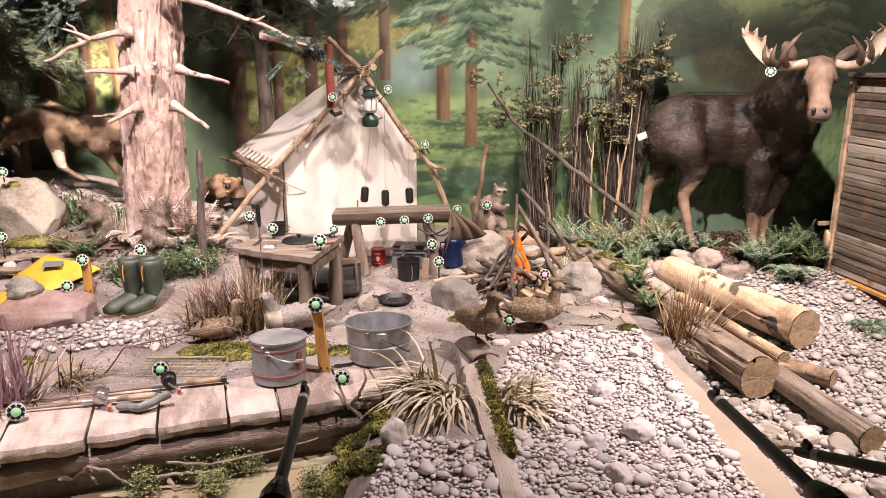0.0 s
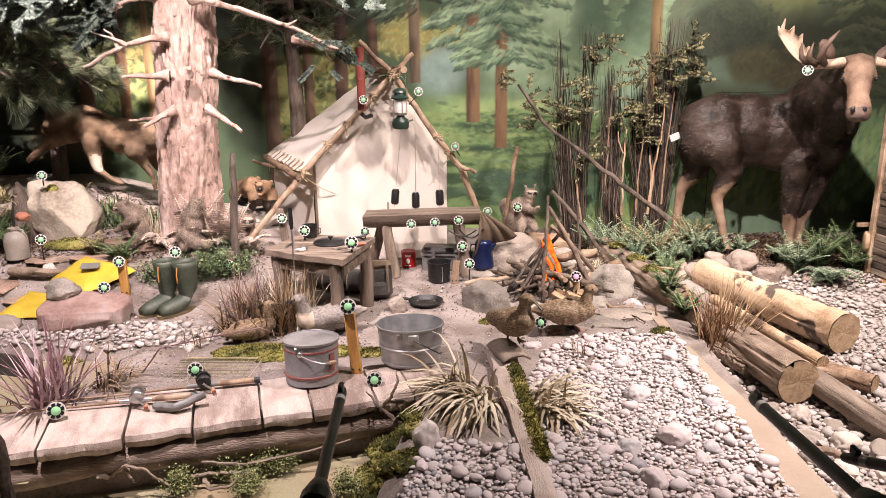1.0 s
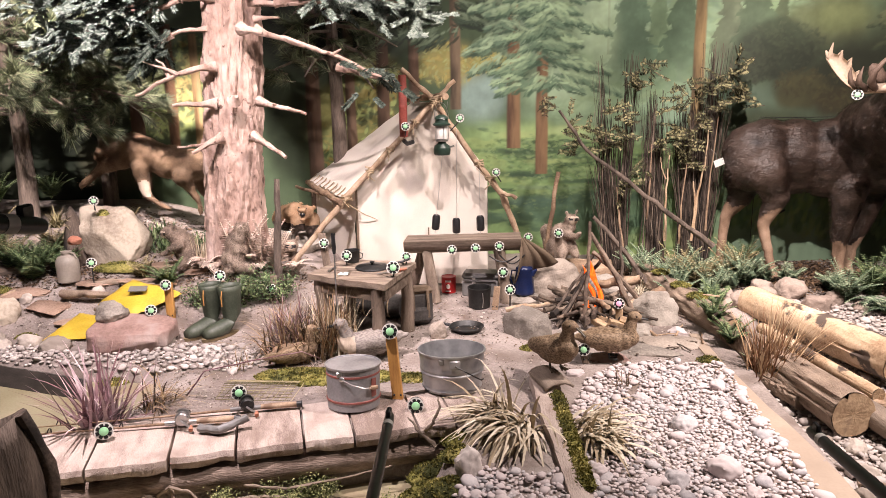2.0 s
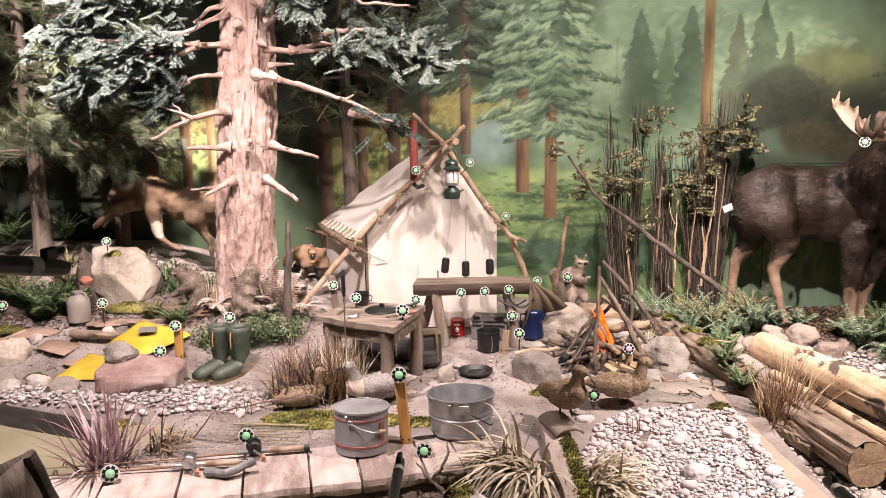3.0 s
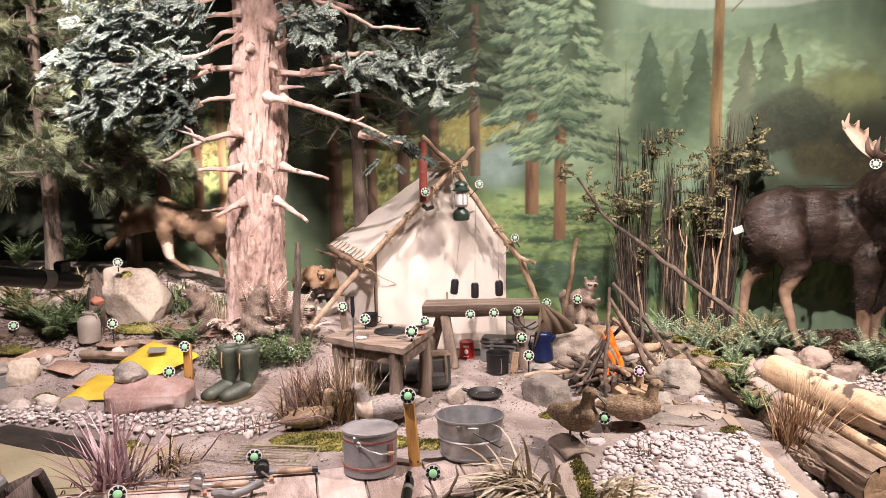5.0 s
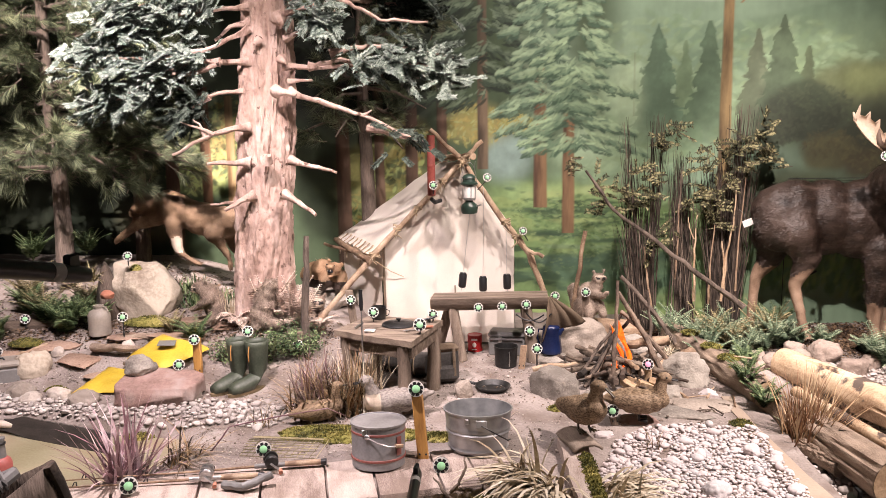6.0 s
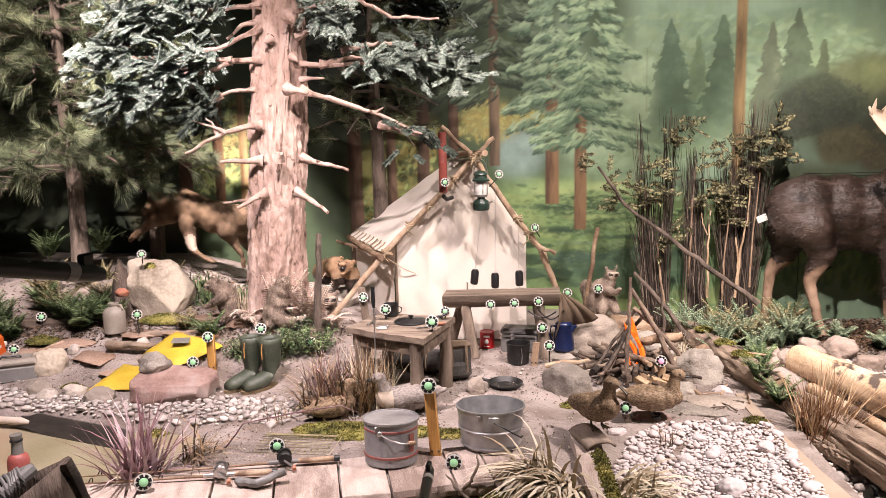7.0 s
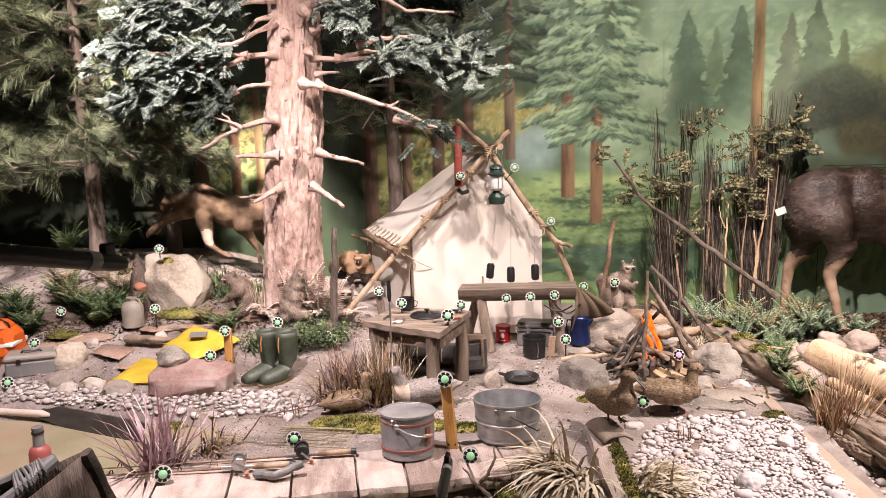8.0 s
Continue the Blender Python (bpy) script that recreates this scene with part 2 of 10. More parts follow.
GRASS_BROWN = mat("brown_grass", [(0.06, 0.04, 0.025), (0.20, 0.13, 0.07), (0.38, 0.27, 0.15)], 5.0, 0.85, 0.0, island=0.8)
GRASS_DARK = mat("dark_dead_grass", [(0.03, 0.021, 0.016), (0.085, 0.06, 0.046), (0.20, 0.145, 0.105)], 5.0, 0.85, 0.0, island=0.8)
GRASS_TAN = mat("tan_grass", [(0.20, 0.10, 0.05), (0.42, 0.27, 0.15), (0.60, 0.45, 0.28)], 5.0, 0.85, 0.0, island=0.9)
LICHEN = mat("grey_green_lichen", [(0.075, 0.085, 0.03), (0.20, 0.22, 0.085), (0.36, 0.37, 0.17)], 9.0, 1.0, 0.0, island=0.7)
FUR_ORANGE = mat("tawny_fur", [(0.22, 0.12, 0.06), (0.42, 0.27, 0.16), (0.56, 0.40, 0.26)], 7.0, 0.8, 0.5, island=0.12, fine=120)
GRASS_PURPLE = mat("purple_grass", [(0.17, 0.085, 0.095), (0.37, 0.245, 0.265), (0.60, 0.48, 0.49)], 5.0, 0.75, 0.0, island=0.8)
FERN_PALE = mat("pale_dried_fern", [(0.44, 0.34, 0.28), (0.68, 0.58, 0.50)], 5.0, 0.85, 0.0, island=0.6)
FUR_FACE = mat("brown_face_fur", [(0.11, 0.066, 0.042), (0.24, 0.155, 0.105), (0.35, 0.245, 0.175)], 7.0, 0.75, 0.5, island=0.15, fine=120)
# paler patches in this coat colour stand for greyish light on the back
FUR_DARK = mat("dark_fur", [(0.010, 0.0062, 0.0046), (0.04, 0.025, 0.0185), (0.125, 0.086, 0.069)], 6.0, 0.42, 0.8, island=0.2, stretch=(0.6, 2, 2), fine=60, distance=0.02, stain_or_sheen=(0.085, 0.06, 0.049), stain_scale=3.0, stain_edge=(0.5, 0.68))
FUR_TAN = mat("tan_fur", [(0.15, 0.09, 0.055), (0.30, 0.20, 0.135), (0.42, 0.30, 0.22)], 7.0, 0.8, 0.5, island=0.2, fine=120)
FUR_GREY = mat("grey_brown_fur", [(0.06, 0.044, 0.034), (0.21, 0.156, 0.12), (0.44, 0.355, 0.29)], 11.0, 0.85, 0.6, island=0.35, fine=120)
FUR_DEER = mat("brown_fur", [(0.06, 0.037, 0.022), (0.20, 0.125, 0.075), (0.42, 0.30, 0.20)], 5.0, 0.8, 0.5, island=0.15, fine=120)
FUR_MUZZLE = mat("brown_muzzle_fur", [(0.06, 0.038, 0.028), (0.15, 0.10, 0.075), (0.24, 0.17, 0.13)], 9.0, 0.7, 0.5, fine=120)
FUR_WHITE = mat("cream_fur", [(0.40, 0.32, 0.25), (0.62, 0.52, 0.42)], 7.0, 0.8, 0.4, island=0.15, fine=120)


def plumage(name, edge, middle, shaft, scale):
    """Overlapping scallops: each feather dark in the middle with a pale rim, under a slow change of tone."""
    m = mat(name, [edge, middle, shaft], 7.0, 0.7, 0.2, fine=160)
    nodes, links = m.node_tree.nodes, m.node_tree.links
    coord, mapping, cell, ramp, blend = (nodes.new(n) for n in ("ShaderNodeTexCoord", "ShaderNodeMapping", "ShaderNodeTexVoronoi", "ShaderNodeValToRGB", "ShaderNodeMix"))
    mapping.inputs["Scale"].default_value = (1.4, 0.75, 1.4)
    cell.inputs["Scale"].default_value = scale
    ramp.color_ramp.elements[0].position, ramp.color_ramp.elements[1].position = 0.25, 0.75
    links.new(coord.outputs["Object"], mapping.inputs["Vector"])
    links.new(mapping.outputs[0], cell.inputs["Vector"])
    links.new(cell.outputs["Distance"], ramp.inputs[0])
    bsdf = nodes["Principled BSDF"]
    old = bsdf.inputs["Base Color"].links[0].from_socket
    blend.data_type = "RGBA"
    links.new(ramp.outputs[0], blend.inputs["Factor"])
    links.new(old, blend.inputs["A"])
    blend.inputs["B"].default_value = (*shaft, 1)
    links.new(blend.outputs["Result"], bsdf.inputs["Base Color"])
    return m


FEATHER = plumage("speckled_feather", (0.06, 0.037, 0.021), (0.15, 0.098, 0.058), (0.30, 0.215, 0.135), 85.0)
FEATHER_GREY = plumage("grey_feather", (0.09, 0.075, 0.068), (0.20, 0.17, 0.155), (0.31, 0.275, 0.25), 70.0)
BILL_DARK = mat("dark_olive_bill", [(0.05, 0.04, 0.022), (0.10, 0.075, 0.04)], 9.0, 0.45, 0.1)
ANTLER = mat("antler_bone", [(0.28, 0.19, 0.12), (0.56, 0.44, 0.33), (0.68, 0.58, 0.47)], 4.0, 0.6, 0.3)
FLAME = mat("flame_panel", [(0.85, 0.05, 0.004), (1.0, 0.14, 0.012), (1.0, 0.30, 0.03)], 14.0, 0.5, 0.0, emit=1.1)
BOTTLE_RED = mat("faded_red_paint", [(0.26, 0.06, 0.05), (0.38, 0.11, 0.10)], 5.0, 0.5, 0.05)
SLAB = mat("reddish_slab", [(0.20, 0.13, 0.09), (0.38, 0.265, 0.20), (0.50, 0.37, 0.29)], 4.0, 0.95, 0.9, distance=0.02, piece=0.3)
# leaf brown, deepened to carry the moose's shade as well
LITTER = mat("leaf_litter", [(0.03, 0.019, 0.012), (0.095, 0.058, 0.034), (0.22, 0.14, 0.08)], 5.0, 0.9, 0.0, island=0.8)
POND = mat("painted_pond", [(0.22, 0.19, 0.10), (0.32, 0.29, 0.19), (0.42, 0.34, 0.24)], 1.8, 0.3, 0.05, stain_or_sheen=(0.34, 0.23, 0.16))
DARK_WALL = mat("dark_gallery_paint", [(0.035, 0.032, 0.03), (0.05, 0.047, 0.044)], 2.0, 0.9, 0.1)
CARPET = mat("gallery_carpet", [(0.05, 0.045, 0.04), (0.09, 0.08, 0.07)], 5.0, 1.0, 0.3)
CLOTH = mat("brown_cloth", [(0.10, 0.07, 0.045), (0.22, 0.165, 0.115)], 5.0, 0.95, 0.4)
GREY_BOX = mat("grey_plastic", [(0.14, 0.135, 0.13), (0.24, 0.235, 0.23)], 5.0, 0.5, 0.1)


# ---- geometry tools ----
class Geo:
    """Vertices and faces gathered for one mesh; m is the pose that the next piece takes, mi its material's slot."""

    def __init__(self):
        self.v, self.f, self.slot, self.m, self.mi = [], [], [], Matrix(), 0

    def add(self, verts, faces):
        base = len(self.v)
        self.v += [tuple(self.m @ Vector(p)) for p in verts]
        self.f += [tuple(base + i for i in face) for face in faces]
        self.slot += [self.mi] * len(faces)
        return self

    def box(self, sx, sy, sz, c=(0, 0, 0), bevel=0.006, rot=(0, 0, 0), jitter=0.0):
        hx, hy, hz = sx / 2, sy / 2, sz / 2
        b = min(bevel, hx * 0.9, hy * 0.9, hz * 0.9)
        turn = Euler([radians(a) for a in rot]).to_matrix()
        verts, index = [], {}
        for x in (-1, 1):
            for y in (-1, 1):
                for z in (-1, 1):
                    for k in range(3):
                        p = [x * (hx - (b if k != 0 else 0)), y * (hy - (b if k != 1 else 0)), z * (hz - (b if k != 2 else 0))]
                        p = [q + random.uniform(-jitter, jitter) for q in p]
                        index[x, y, z, k] = len(verts)
                        verts.append(turn @ Vector(p) + Vector(c))
        faces = []
        s = (-1, 1)
        ring = ((-1, -1), (1, -1), (1, 1), (-1, 1))
        for e in s:
            for k, order in ((0, lambda a, q: (e, a, q)), (1, lambda a, q: (a, e, q)), (2, lambda a, q: (a, q, e))):
                f = [index[(*order(a, q), k)] for a, q in ring]
                faces.append(f if (e > 0) == (k != 1) else f[::-1])
        for a in s:
            for q in s:
                faces.append([index[a, q, -1, 0], index[a, q, -1, 1], index[a, q, 1, 1], index[a, q, 1, 0]])
                faces.append([index[a, -1, q, 0], index[a, -1, q, 2], index[a, 1, q, 2], index[a, 1, q, 0]])
                faces.append([index[-1, a, q, 1], index[-1, a, q, 2], index[1, a, q, 2], index[1, a, q, 1]])
        faces += [[index[x, y, z, k] for k in range(3)] for x in s for y in s for z in s]
        return self.add(verts, faces)

    def tube(self, pts, radii, seg=10, rough=0.0, caps=True, flat=1.0):
        pts = [Vector(p) for p in pts]
        if not isinstance(radii, (list, tuple)):
            radii = [radii] * len(pts)
        verts, faces = [], []
        up = Vector((0.13, 0.21, 0.97))
        for i, p in enumerate(pts):
            way = (pts[min(i + 1, len(pts) - 1)] - pts[max(i - 1, 0)]).normalized()
            if abs(way.dot(up)) > 0.96:
                up = Vector((0.9, 0.3, 0.1))
            side = way.cross(up).normalized()
            over = side.cross(way)
            for k in range(seg):
                a = 2 * math.pi * k / seg
                r = radii[i] * (1 + random.uniform(-rough, rough))
                verts.append(p + side * r * math.cos(a) + over * r * flat * math.sin(a))
        for i in range(len(pts) - 1):
            for k in range(seg):
                a, b = i * seg + k, i * seg + (k + 1) % seg
                faces.append((a, b, b + seg, a + seg))
        if caps:
            faces.append(tuple(range(seg))[::-1])
            faces.append(tuple((len(pts) - 1) * seg + k for k in range(seg)))
        return self.add(verts, faces)

    def lathe(self, profile, seg=32, sx=1.0, sy=1.0):
        verts, faces = [], []
        for r, z in profile:
            for k in range(seg):
                a = 2 * math.pi * k / seg
                verts.append((r * sx * math.cos(a), r * sy * math.sin(a), z))
        for i in range(len(profile) - 1):
            for k in range(seg):
                a, b = i * seg + k, i * seg + (k + 1) % seg
                faces.append((a, b, b + seg, a + seg))
        for i, flip in ((0, True), (len(profile) - 1, False)):
            if profile[i][0] > 1e-4:
                f = tuple(i * seg + k for k in range(seg))
                faces.append(f[::-1] if flip else f)
        return self.add(verts, faces)

    def ball(self, c, r, rings=10, seg=14, rot=(0, 0, 0)):
        rx, ry, rz = r if isinstance(r, (tuple, list)) else (r, r, r)
        turn = Euler([radians(a) for a in rot]).to_matrix()
        verts, faces = [], []
        for i in range(rings + 1):
            t = math.pi * i / rings
            for k in range(seg):
                a = 2 * math.pi * k / seg
                s = max(math.sin(t), 0.001)
                verts.append(turn @ Vector((rx * s * math.cos(a), ry * s * math.sin(a), -rz * math.cos(t))) + Vector(c))
        for i in range(rings):
            for k in range(seg):
                a, b = i * seg + k, i * seg + (k + 1) % seg
                faces.append((a, b, b + seg, a + seg))
        return self.add(verts, faces)

    def bone(self, a, b, ra, rb, n=6, seg=14):
        """A limb for a sculpted figure: overlapping round sections from a to b."""
        a, b = Vector(a), Vector(b)
        pts = [a.lerp(b, i / n) for i in range(n + 1)]
        self.tube(pts, [ra + (rb - ra) * i / n for i in range(n + 1)], seg)
        self.ball(a, ra)
        return self.ball(b, rb)

    def blade(self, base, way, length, width, droop, n=5):
        base, way = Vector(base), Vector(way).normalized()
        side = way.cross(Vector((0, 0, 1)))
        if side.length < 0.05:
            side = Vector((random.uniform(-1, 1), random.uniform(-1, 1), 0))
        side.normalize()
        verts, faces, p, d = [], [], base.copy(), way.copy()
        for i in range(n + 1):
            w = width * (1 - (i / n) ** 1.6) * 0.5 + 0.0004
            verts += [p - side * w, p + side * w]
            p = p + d * (length / n)
            d = (d + Vector((0, 0, -droop / n))).normalized()
        faces = [(2 * i, 2 * i + 1, 2 * i + 3, 2 * i + 2) for i in range(n)]
        return self.add(verts, faces)

    def leaf(self, c, way, normal, length, width):
        c, way = Vector(c), Vector(way).normalized()
        side = way.cross(Vector(normal))
        if side.length < 1e-3:
            side = way.orthogonal()
        side.normalize()
        lift = side.cross(way) * width * 0.25
        return self.add([c, c + way * length * 0.45 + side * width / 2 + lift, c + way * length, c + way * length * 0.45 - side * width / 2 + lift],
                        [(0, 1, 2), (0, 2, 3)])

    def mesh(self, name, mats, smooth=40):
        me = bpy.data.meshes.new(name)
        me.from_pydata(self.v, [], self.f)
        for m in mats if isinstance(mats, (list, tuple)) else [mats]:
            me.materials.append(m)
        me.polygons.foreach_set("material_index", self.slot)
        if smooth:
            me.shade_smooth()
            me.set_sharp_from_angle(angle=radians(smooth))
        me.update()
        return me


def rock_geo(sx, sy, sz, seed, sub=3, rough=0.35, flat=0.35, detail=0.12, block=1.0):
    """A boulder that rests at z = 0: a ball cut by random planes and roughened."""
    bm = bmesh.new()
    bmesh.ops.create_icosphere(bm, subdivisions=sub, radius=1.0)
    rnd = random.Random(seed)
    cuts = [(Vector((rnd.uniform(-1, 1), rnd.uniform(-1, 1), rnd.uniform(-0.6, 1))).normalized(), rnd.uniform(0.62, 0.92)) for _ in range(int(4 + 10 * rough))]
    off = Vector((seed * 3.7, seed * 1.3, seed * 0.7))
    g = Geo()
    for v in bm.verts:
        p = Vector([math.copysign(abs(q) ** block, q) for q in v.co])
        p *= 1 + rough * 0.5 * noise.noise(p * 1.1 + off)
        for n, d in cuts:
            over = p.dot(n) - d
            if over > 0:
                p -= n * over * 0.85
        p *= 1 + detail * noise.noise(p * 3.5 + off) + detail * 0.4 * noise.noise(p * 9 + off)
        p.z = max(p.z, -1 + flat)
        v.co = p
    low = min(v.co.z for v in bm.verts)
    bm.verts.index_update()
    g.add([(v.co.x * sx / 2, v.co.y * sy / 2, (v.co.z - low) * sz / (2 - flat)) for v in bm.verts], [[v.index for v in f.verts] for f in bm.faces])
    bm.free()
    return g


def empty(name, loc, label="", category="", group="", rot=(0, 0, 0)):
    ob = new(name)
    ob.empty_display_size = 0.1
    ob.matrix_basis = pose(*loc, *rot)
    return tagged(ob, label, category, group)


def part(name, geo, material, parent, label="", smooth=40):
    ob = new(name, geo if isinstance(geo, bpy.types.Mesh) else geo.mesh(name, material, smooth))
    ob.parent = parent
    return tagged(ob, label)


def thing(name, geo, material, loc, label, category, group="", kind="", rot=(0, 0, 0), smooth=40):
    ob = new(name, geo if isinstance(geo, bpy.types.Mesh) else geo.mesh(name, material, smooth))
    ob.matrix_basis = pose(*loc, *rot)
    return tagged(ob, label, category, group, kind)


def step(a, b, x):
    t = min(max((x - a) / (b - a), 0.0), 1.0)
    return t * t * (3 - 2 * t)


# ---- ground ----
def height(x, y):
    front = 2.95 + (x + 2.02) * 0.335 + 0.12
    basin = step(0.0, 0.22, front - y) * step(0.0, 0.55, -0.2 - x)
    pool = step(0.0, 0.2, 4.34 - y) * step(-2.0, -2.4, x) * (1 - basin)
    z = -0.46 * basin - 0.16 * pool
    z += 0.27 * step(4.7, 5.7, y) * step(-1.1, -2.0, x) + 0.33 * step(5.7, 6.9, y) * step(-2.5, -4.0, x)
    z += 0.06 * step(5.4, 6.6, y) * step(1.0, 2.2, x)
    z -= 0.13 * step(1.44, 1.52, x) * step(5.7, 4.8, y)
    z += 0.12 * math.exp(-((x + 2.2) / 0.35) ** 2 - ((y - 5.5) / 0.2) ** 2)
    z += 0.010 * abs(noise.noise(Vector((x * 3.1, y * 3.1, 7)))) + 0.006 * noise.noise(Vector((x * 13, y * 13, 5)))
    return z + 0.018 * noise.noise(Vector((x * 1.7, y * 1.7, 0))) * (1 - basin) + 0.006 * noise.noise(Vector((x * 6, y * 6, 3)))


def on(x, y, lift=0.0):
    return (x, y, height(x, y) + lift)


def ground_sheet():
    g, nx, ny = Geo(), 420, 240
    xs = [-6.9 + 12.2 * i / nx for i in range(nx + 1)]
    ys = [0.85 + 6.7 * j / ny for j in range(ny + 1)]
    verts = [(x, y, height(x, y)) for y in ys for x in xs]
    faces = [(j * (nx + 1) + i, j * (nx + 1) + i + 1, (j + 1) * (nx + 1) + i + 1, (j + 1) * (nx + 1) + i) for j in range(ny) for i in range(nx)]
    return g.add(verts, faces)


ground = thing("ground", ground_sheet(), SAND, (0, 0, 0), "sandy brown diorama earth with stains and low bumps", "ground", kind="structure", smooth=80)

pond = Geo()
pond.add([(-6.8, 0.86, -0.27), (-0.2, 0.86, -0.27), (-0.2, 4.05, -0.27), (-6.8, 4.05, -0.27)], [(0, 1, 2, 3)])
pond.add([(-6.8, 2.2, -0.115), (-2.05, 2.85, -0.115), (-2.05, 4.25, -0.115), (-6.8, 4.25, -0.115)], [(0, 1, 2, 3)])
pond.v[2], pond.v[3] = (-0.2, 3.7, -0.27), (-6.8, 1.5, -0.27)
thing("water", pond, POND, (0, 0, 0), "shallow painted pond in brown and green under clear varnish", "pond", kind="structure")

curb = Geo()
rows = 24
for i in range(rows + 1):
    y = 0.9 + 4.05 * i / rows
    left, right = 1.22 + random.uniform(-0.012, 0.012), 1.46 - 0.17 * step(2.6, 4.9, y) + random.uniform(-0.006, 0.006)
    curb.v += [(left, y, -0.1), (left, y, 0.012), (right - 0.012, y, 0.012), (right, y, 0.0), (right, y, -0.16)]
    curb.f += [(5 * (i - 1) + k, 5 * (i - 1) + k + 1, 5 * i + k + 1, 5 * i + k) for k in range(4)] if i else []
curb.slot = [0] * len(curb.f)
thing("kerb", curb, CONCRETE, (0, 0, 0), "long beige concrete kerb between pebbles and log bed", "kerb", kind="structure")

# ---- gallery shell ----
shell = Geo()
shell.box(13.0, 6.0, 0.1, (-0.8, -2.2, 0.05))
thing("floor", shell, CARPET, (0, 0, 0), "dark carpeted gallery floor before the diorama", "floor", kind="structure")
for name, size, at in (("wall_south", (13.0, 0.15, 4.7), (-0.8, -5.2, 2.3)), ("wall_east", (0.15, 12.8, 4.7), (5.3, 1.2, 2.3)),
                       ("wall_front", (12.0, 0.12, 0.82), (-0.8, 0.76, 0.41))):
    thing(name, Geo().box(*size, bevel=0.004), DARK_WALL, at, "plain dark painted gallery wall", "wall", kind="structure")
thing("ceiling", Geo().box(13.2, 13.0, 0.12), DARK_WALL, (-0.8, 1.2, 4.72), "dark painted gallery ceiling", "ceiling", kind="structure")

# ---- painted mural ----
WALL_Y = 7.45


def mural_base(name, stops):
    """Broad washes of paint: colours blended between soft centres on the wall's plane, broken up by brush-like noise."""
    m = bpy.data.materials.new(name)
    m.use_nodes = True
    nodes, links = m.node_tree.nodes, m.node_tree.links
    bsdf = nodes["Principled BSDF"]
    bsdf.inputs["Roughness"].default_value = 0.8
    coord, wob = nodes.new("ShaderNodeTexCoord"), nodes.new("ShaderNodeTexNoise")
    wob.inputs["Scale"].default_value, wob.inputs["Detail"].default_value = 2.2, 5.0
    links.new(coord.outputs["Object"], wob.inputs["Vector"])
    add = nodes.new("ShaderNodeMix")
    add.data_type, add.blend_type = "RGBA", "LINEAR_LIGHT"
    add.inputs["Factor"].default_value = 0.35
    links.new(coord.outputs["Object"], add.inputs["A"])
    links.new(wob.outputs["Color"], add.inputs["B"])
    colour = None
    for centre, radius, paint in stops:
        if colour is None:
            rgb = nodes.new("ShaderNodeRGB")
            rgb.outputs[0].default_value = (*paint, 1)
            colour = rgb.outputs[0]
            continue
        sub, scale, length, fade, blend = (nodes.new(n) for n in ("ShaderNodeVectorMath", "ShaderNodeVectorMath", "ShaderNodeVectorMath", "ShaderNodeMapRange", "ShaderNodeMix"))
        sub.operation, scale.operation, length.operation = "SUBTRACT", "MULTIPLY", "LENGTH"
        sub.inputs[1].default_value = (centre[0], 0, centre[1])
        scale.inputs[1].default_value = (1 / radius[0], 0, 1 / radius[1])
        links.new(add.outputs["Result"], sub.inputs[0])
        links.new(sub.outputs[0], scale.inputs[0])
        links.new(scale.outputs[0], length.inputs[0])
        links.new(length.outputs["Value"], fade.inputs["Value"])
        fade.inputs["From Min"].default_value, fade.inputs["From Max"].default_value = 0.45, 1.1
        fade.inputs["To Min"].default_value, fade.inputs["To Max"].default_value = 1.0, 0.0
        fade.interpolation_type = "SMOOTHSTEP"
        blend.data_type = "RGBA"
        links.new(fade.outputs["Result"], blend.inputs["Factor"])
        links.new(colour, blend.inputs["A"])
        blend.inputs["B"].default_value = (*paint, 1)
        colour = blend.outputs["Result"]
    links.new(colour, bsdf.inputs["Base Color"])
    return m


BACK = mural_base("forest_mural_paint", [((0, 0), (1, 1), (0.05, 0.065, 0.04)), ((-4.2, 2.2), (1.9, 2.6), (0.016, 0.022, 0.014))])


def wall_at(x):
    return WALL_Y - 0.52 * step(0.7, 2.3, x)


sheet, n = Geo(), 120
for i in range(n + 1):
    x = -7.2 + 12.6 * i / n
    y = wall_at(x)
    sheet.v += [(x, y, -0.3), (x, y, 4.66), (x, y + 0.15, 4.66), (x, y + 0.15, -0.3)]
sheet.f = [(4 * i + k, 4 * i + 4 + k, 4 * i + 4 + (k + 1) % 4, 4 * i + (k + 1) % 4) for i in range(n) for k in range(4)]
sheet.slot = [0] * len(sheet.f)
back = thing("wall_north", sheet, BACK, (0, 0, 0), "tall wall painted with a forest mural", "wall", kind="structure")
SIDE = mural_base("dark_mural_paint", [((0, 0), (1, 1), (0.02, 0.028, 0.018)), ((0, 1.6), (6, 0.8), (0.035, 0.05, 0.025))])
thing("wall_west", Geo().box(0.16, 12.8, 4.7, bevel=0.003), SIDE, (-6.95, 1.2, 2.3), "wall painted as dark forest", "wall", kind="structure")


# The painting itself: a thin skin on the wall whose paint is laid on in washes, soft shapes and dabs.
GRAIN = 0.011
PX = np.arange(-5.2, 4.7, GRAIN)
PZ = np.arange(-0.3, 3.55, GRAIN)
XX, ZZ = np.meshgrid(PX, PZ)
canvas = np.zeros((len(PZ), len(PX), 3))
brush = random.Random(17)


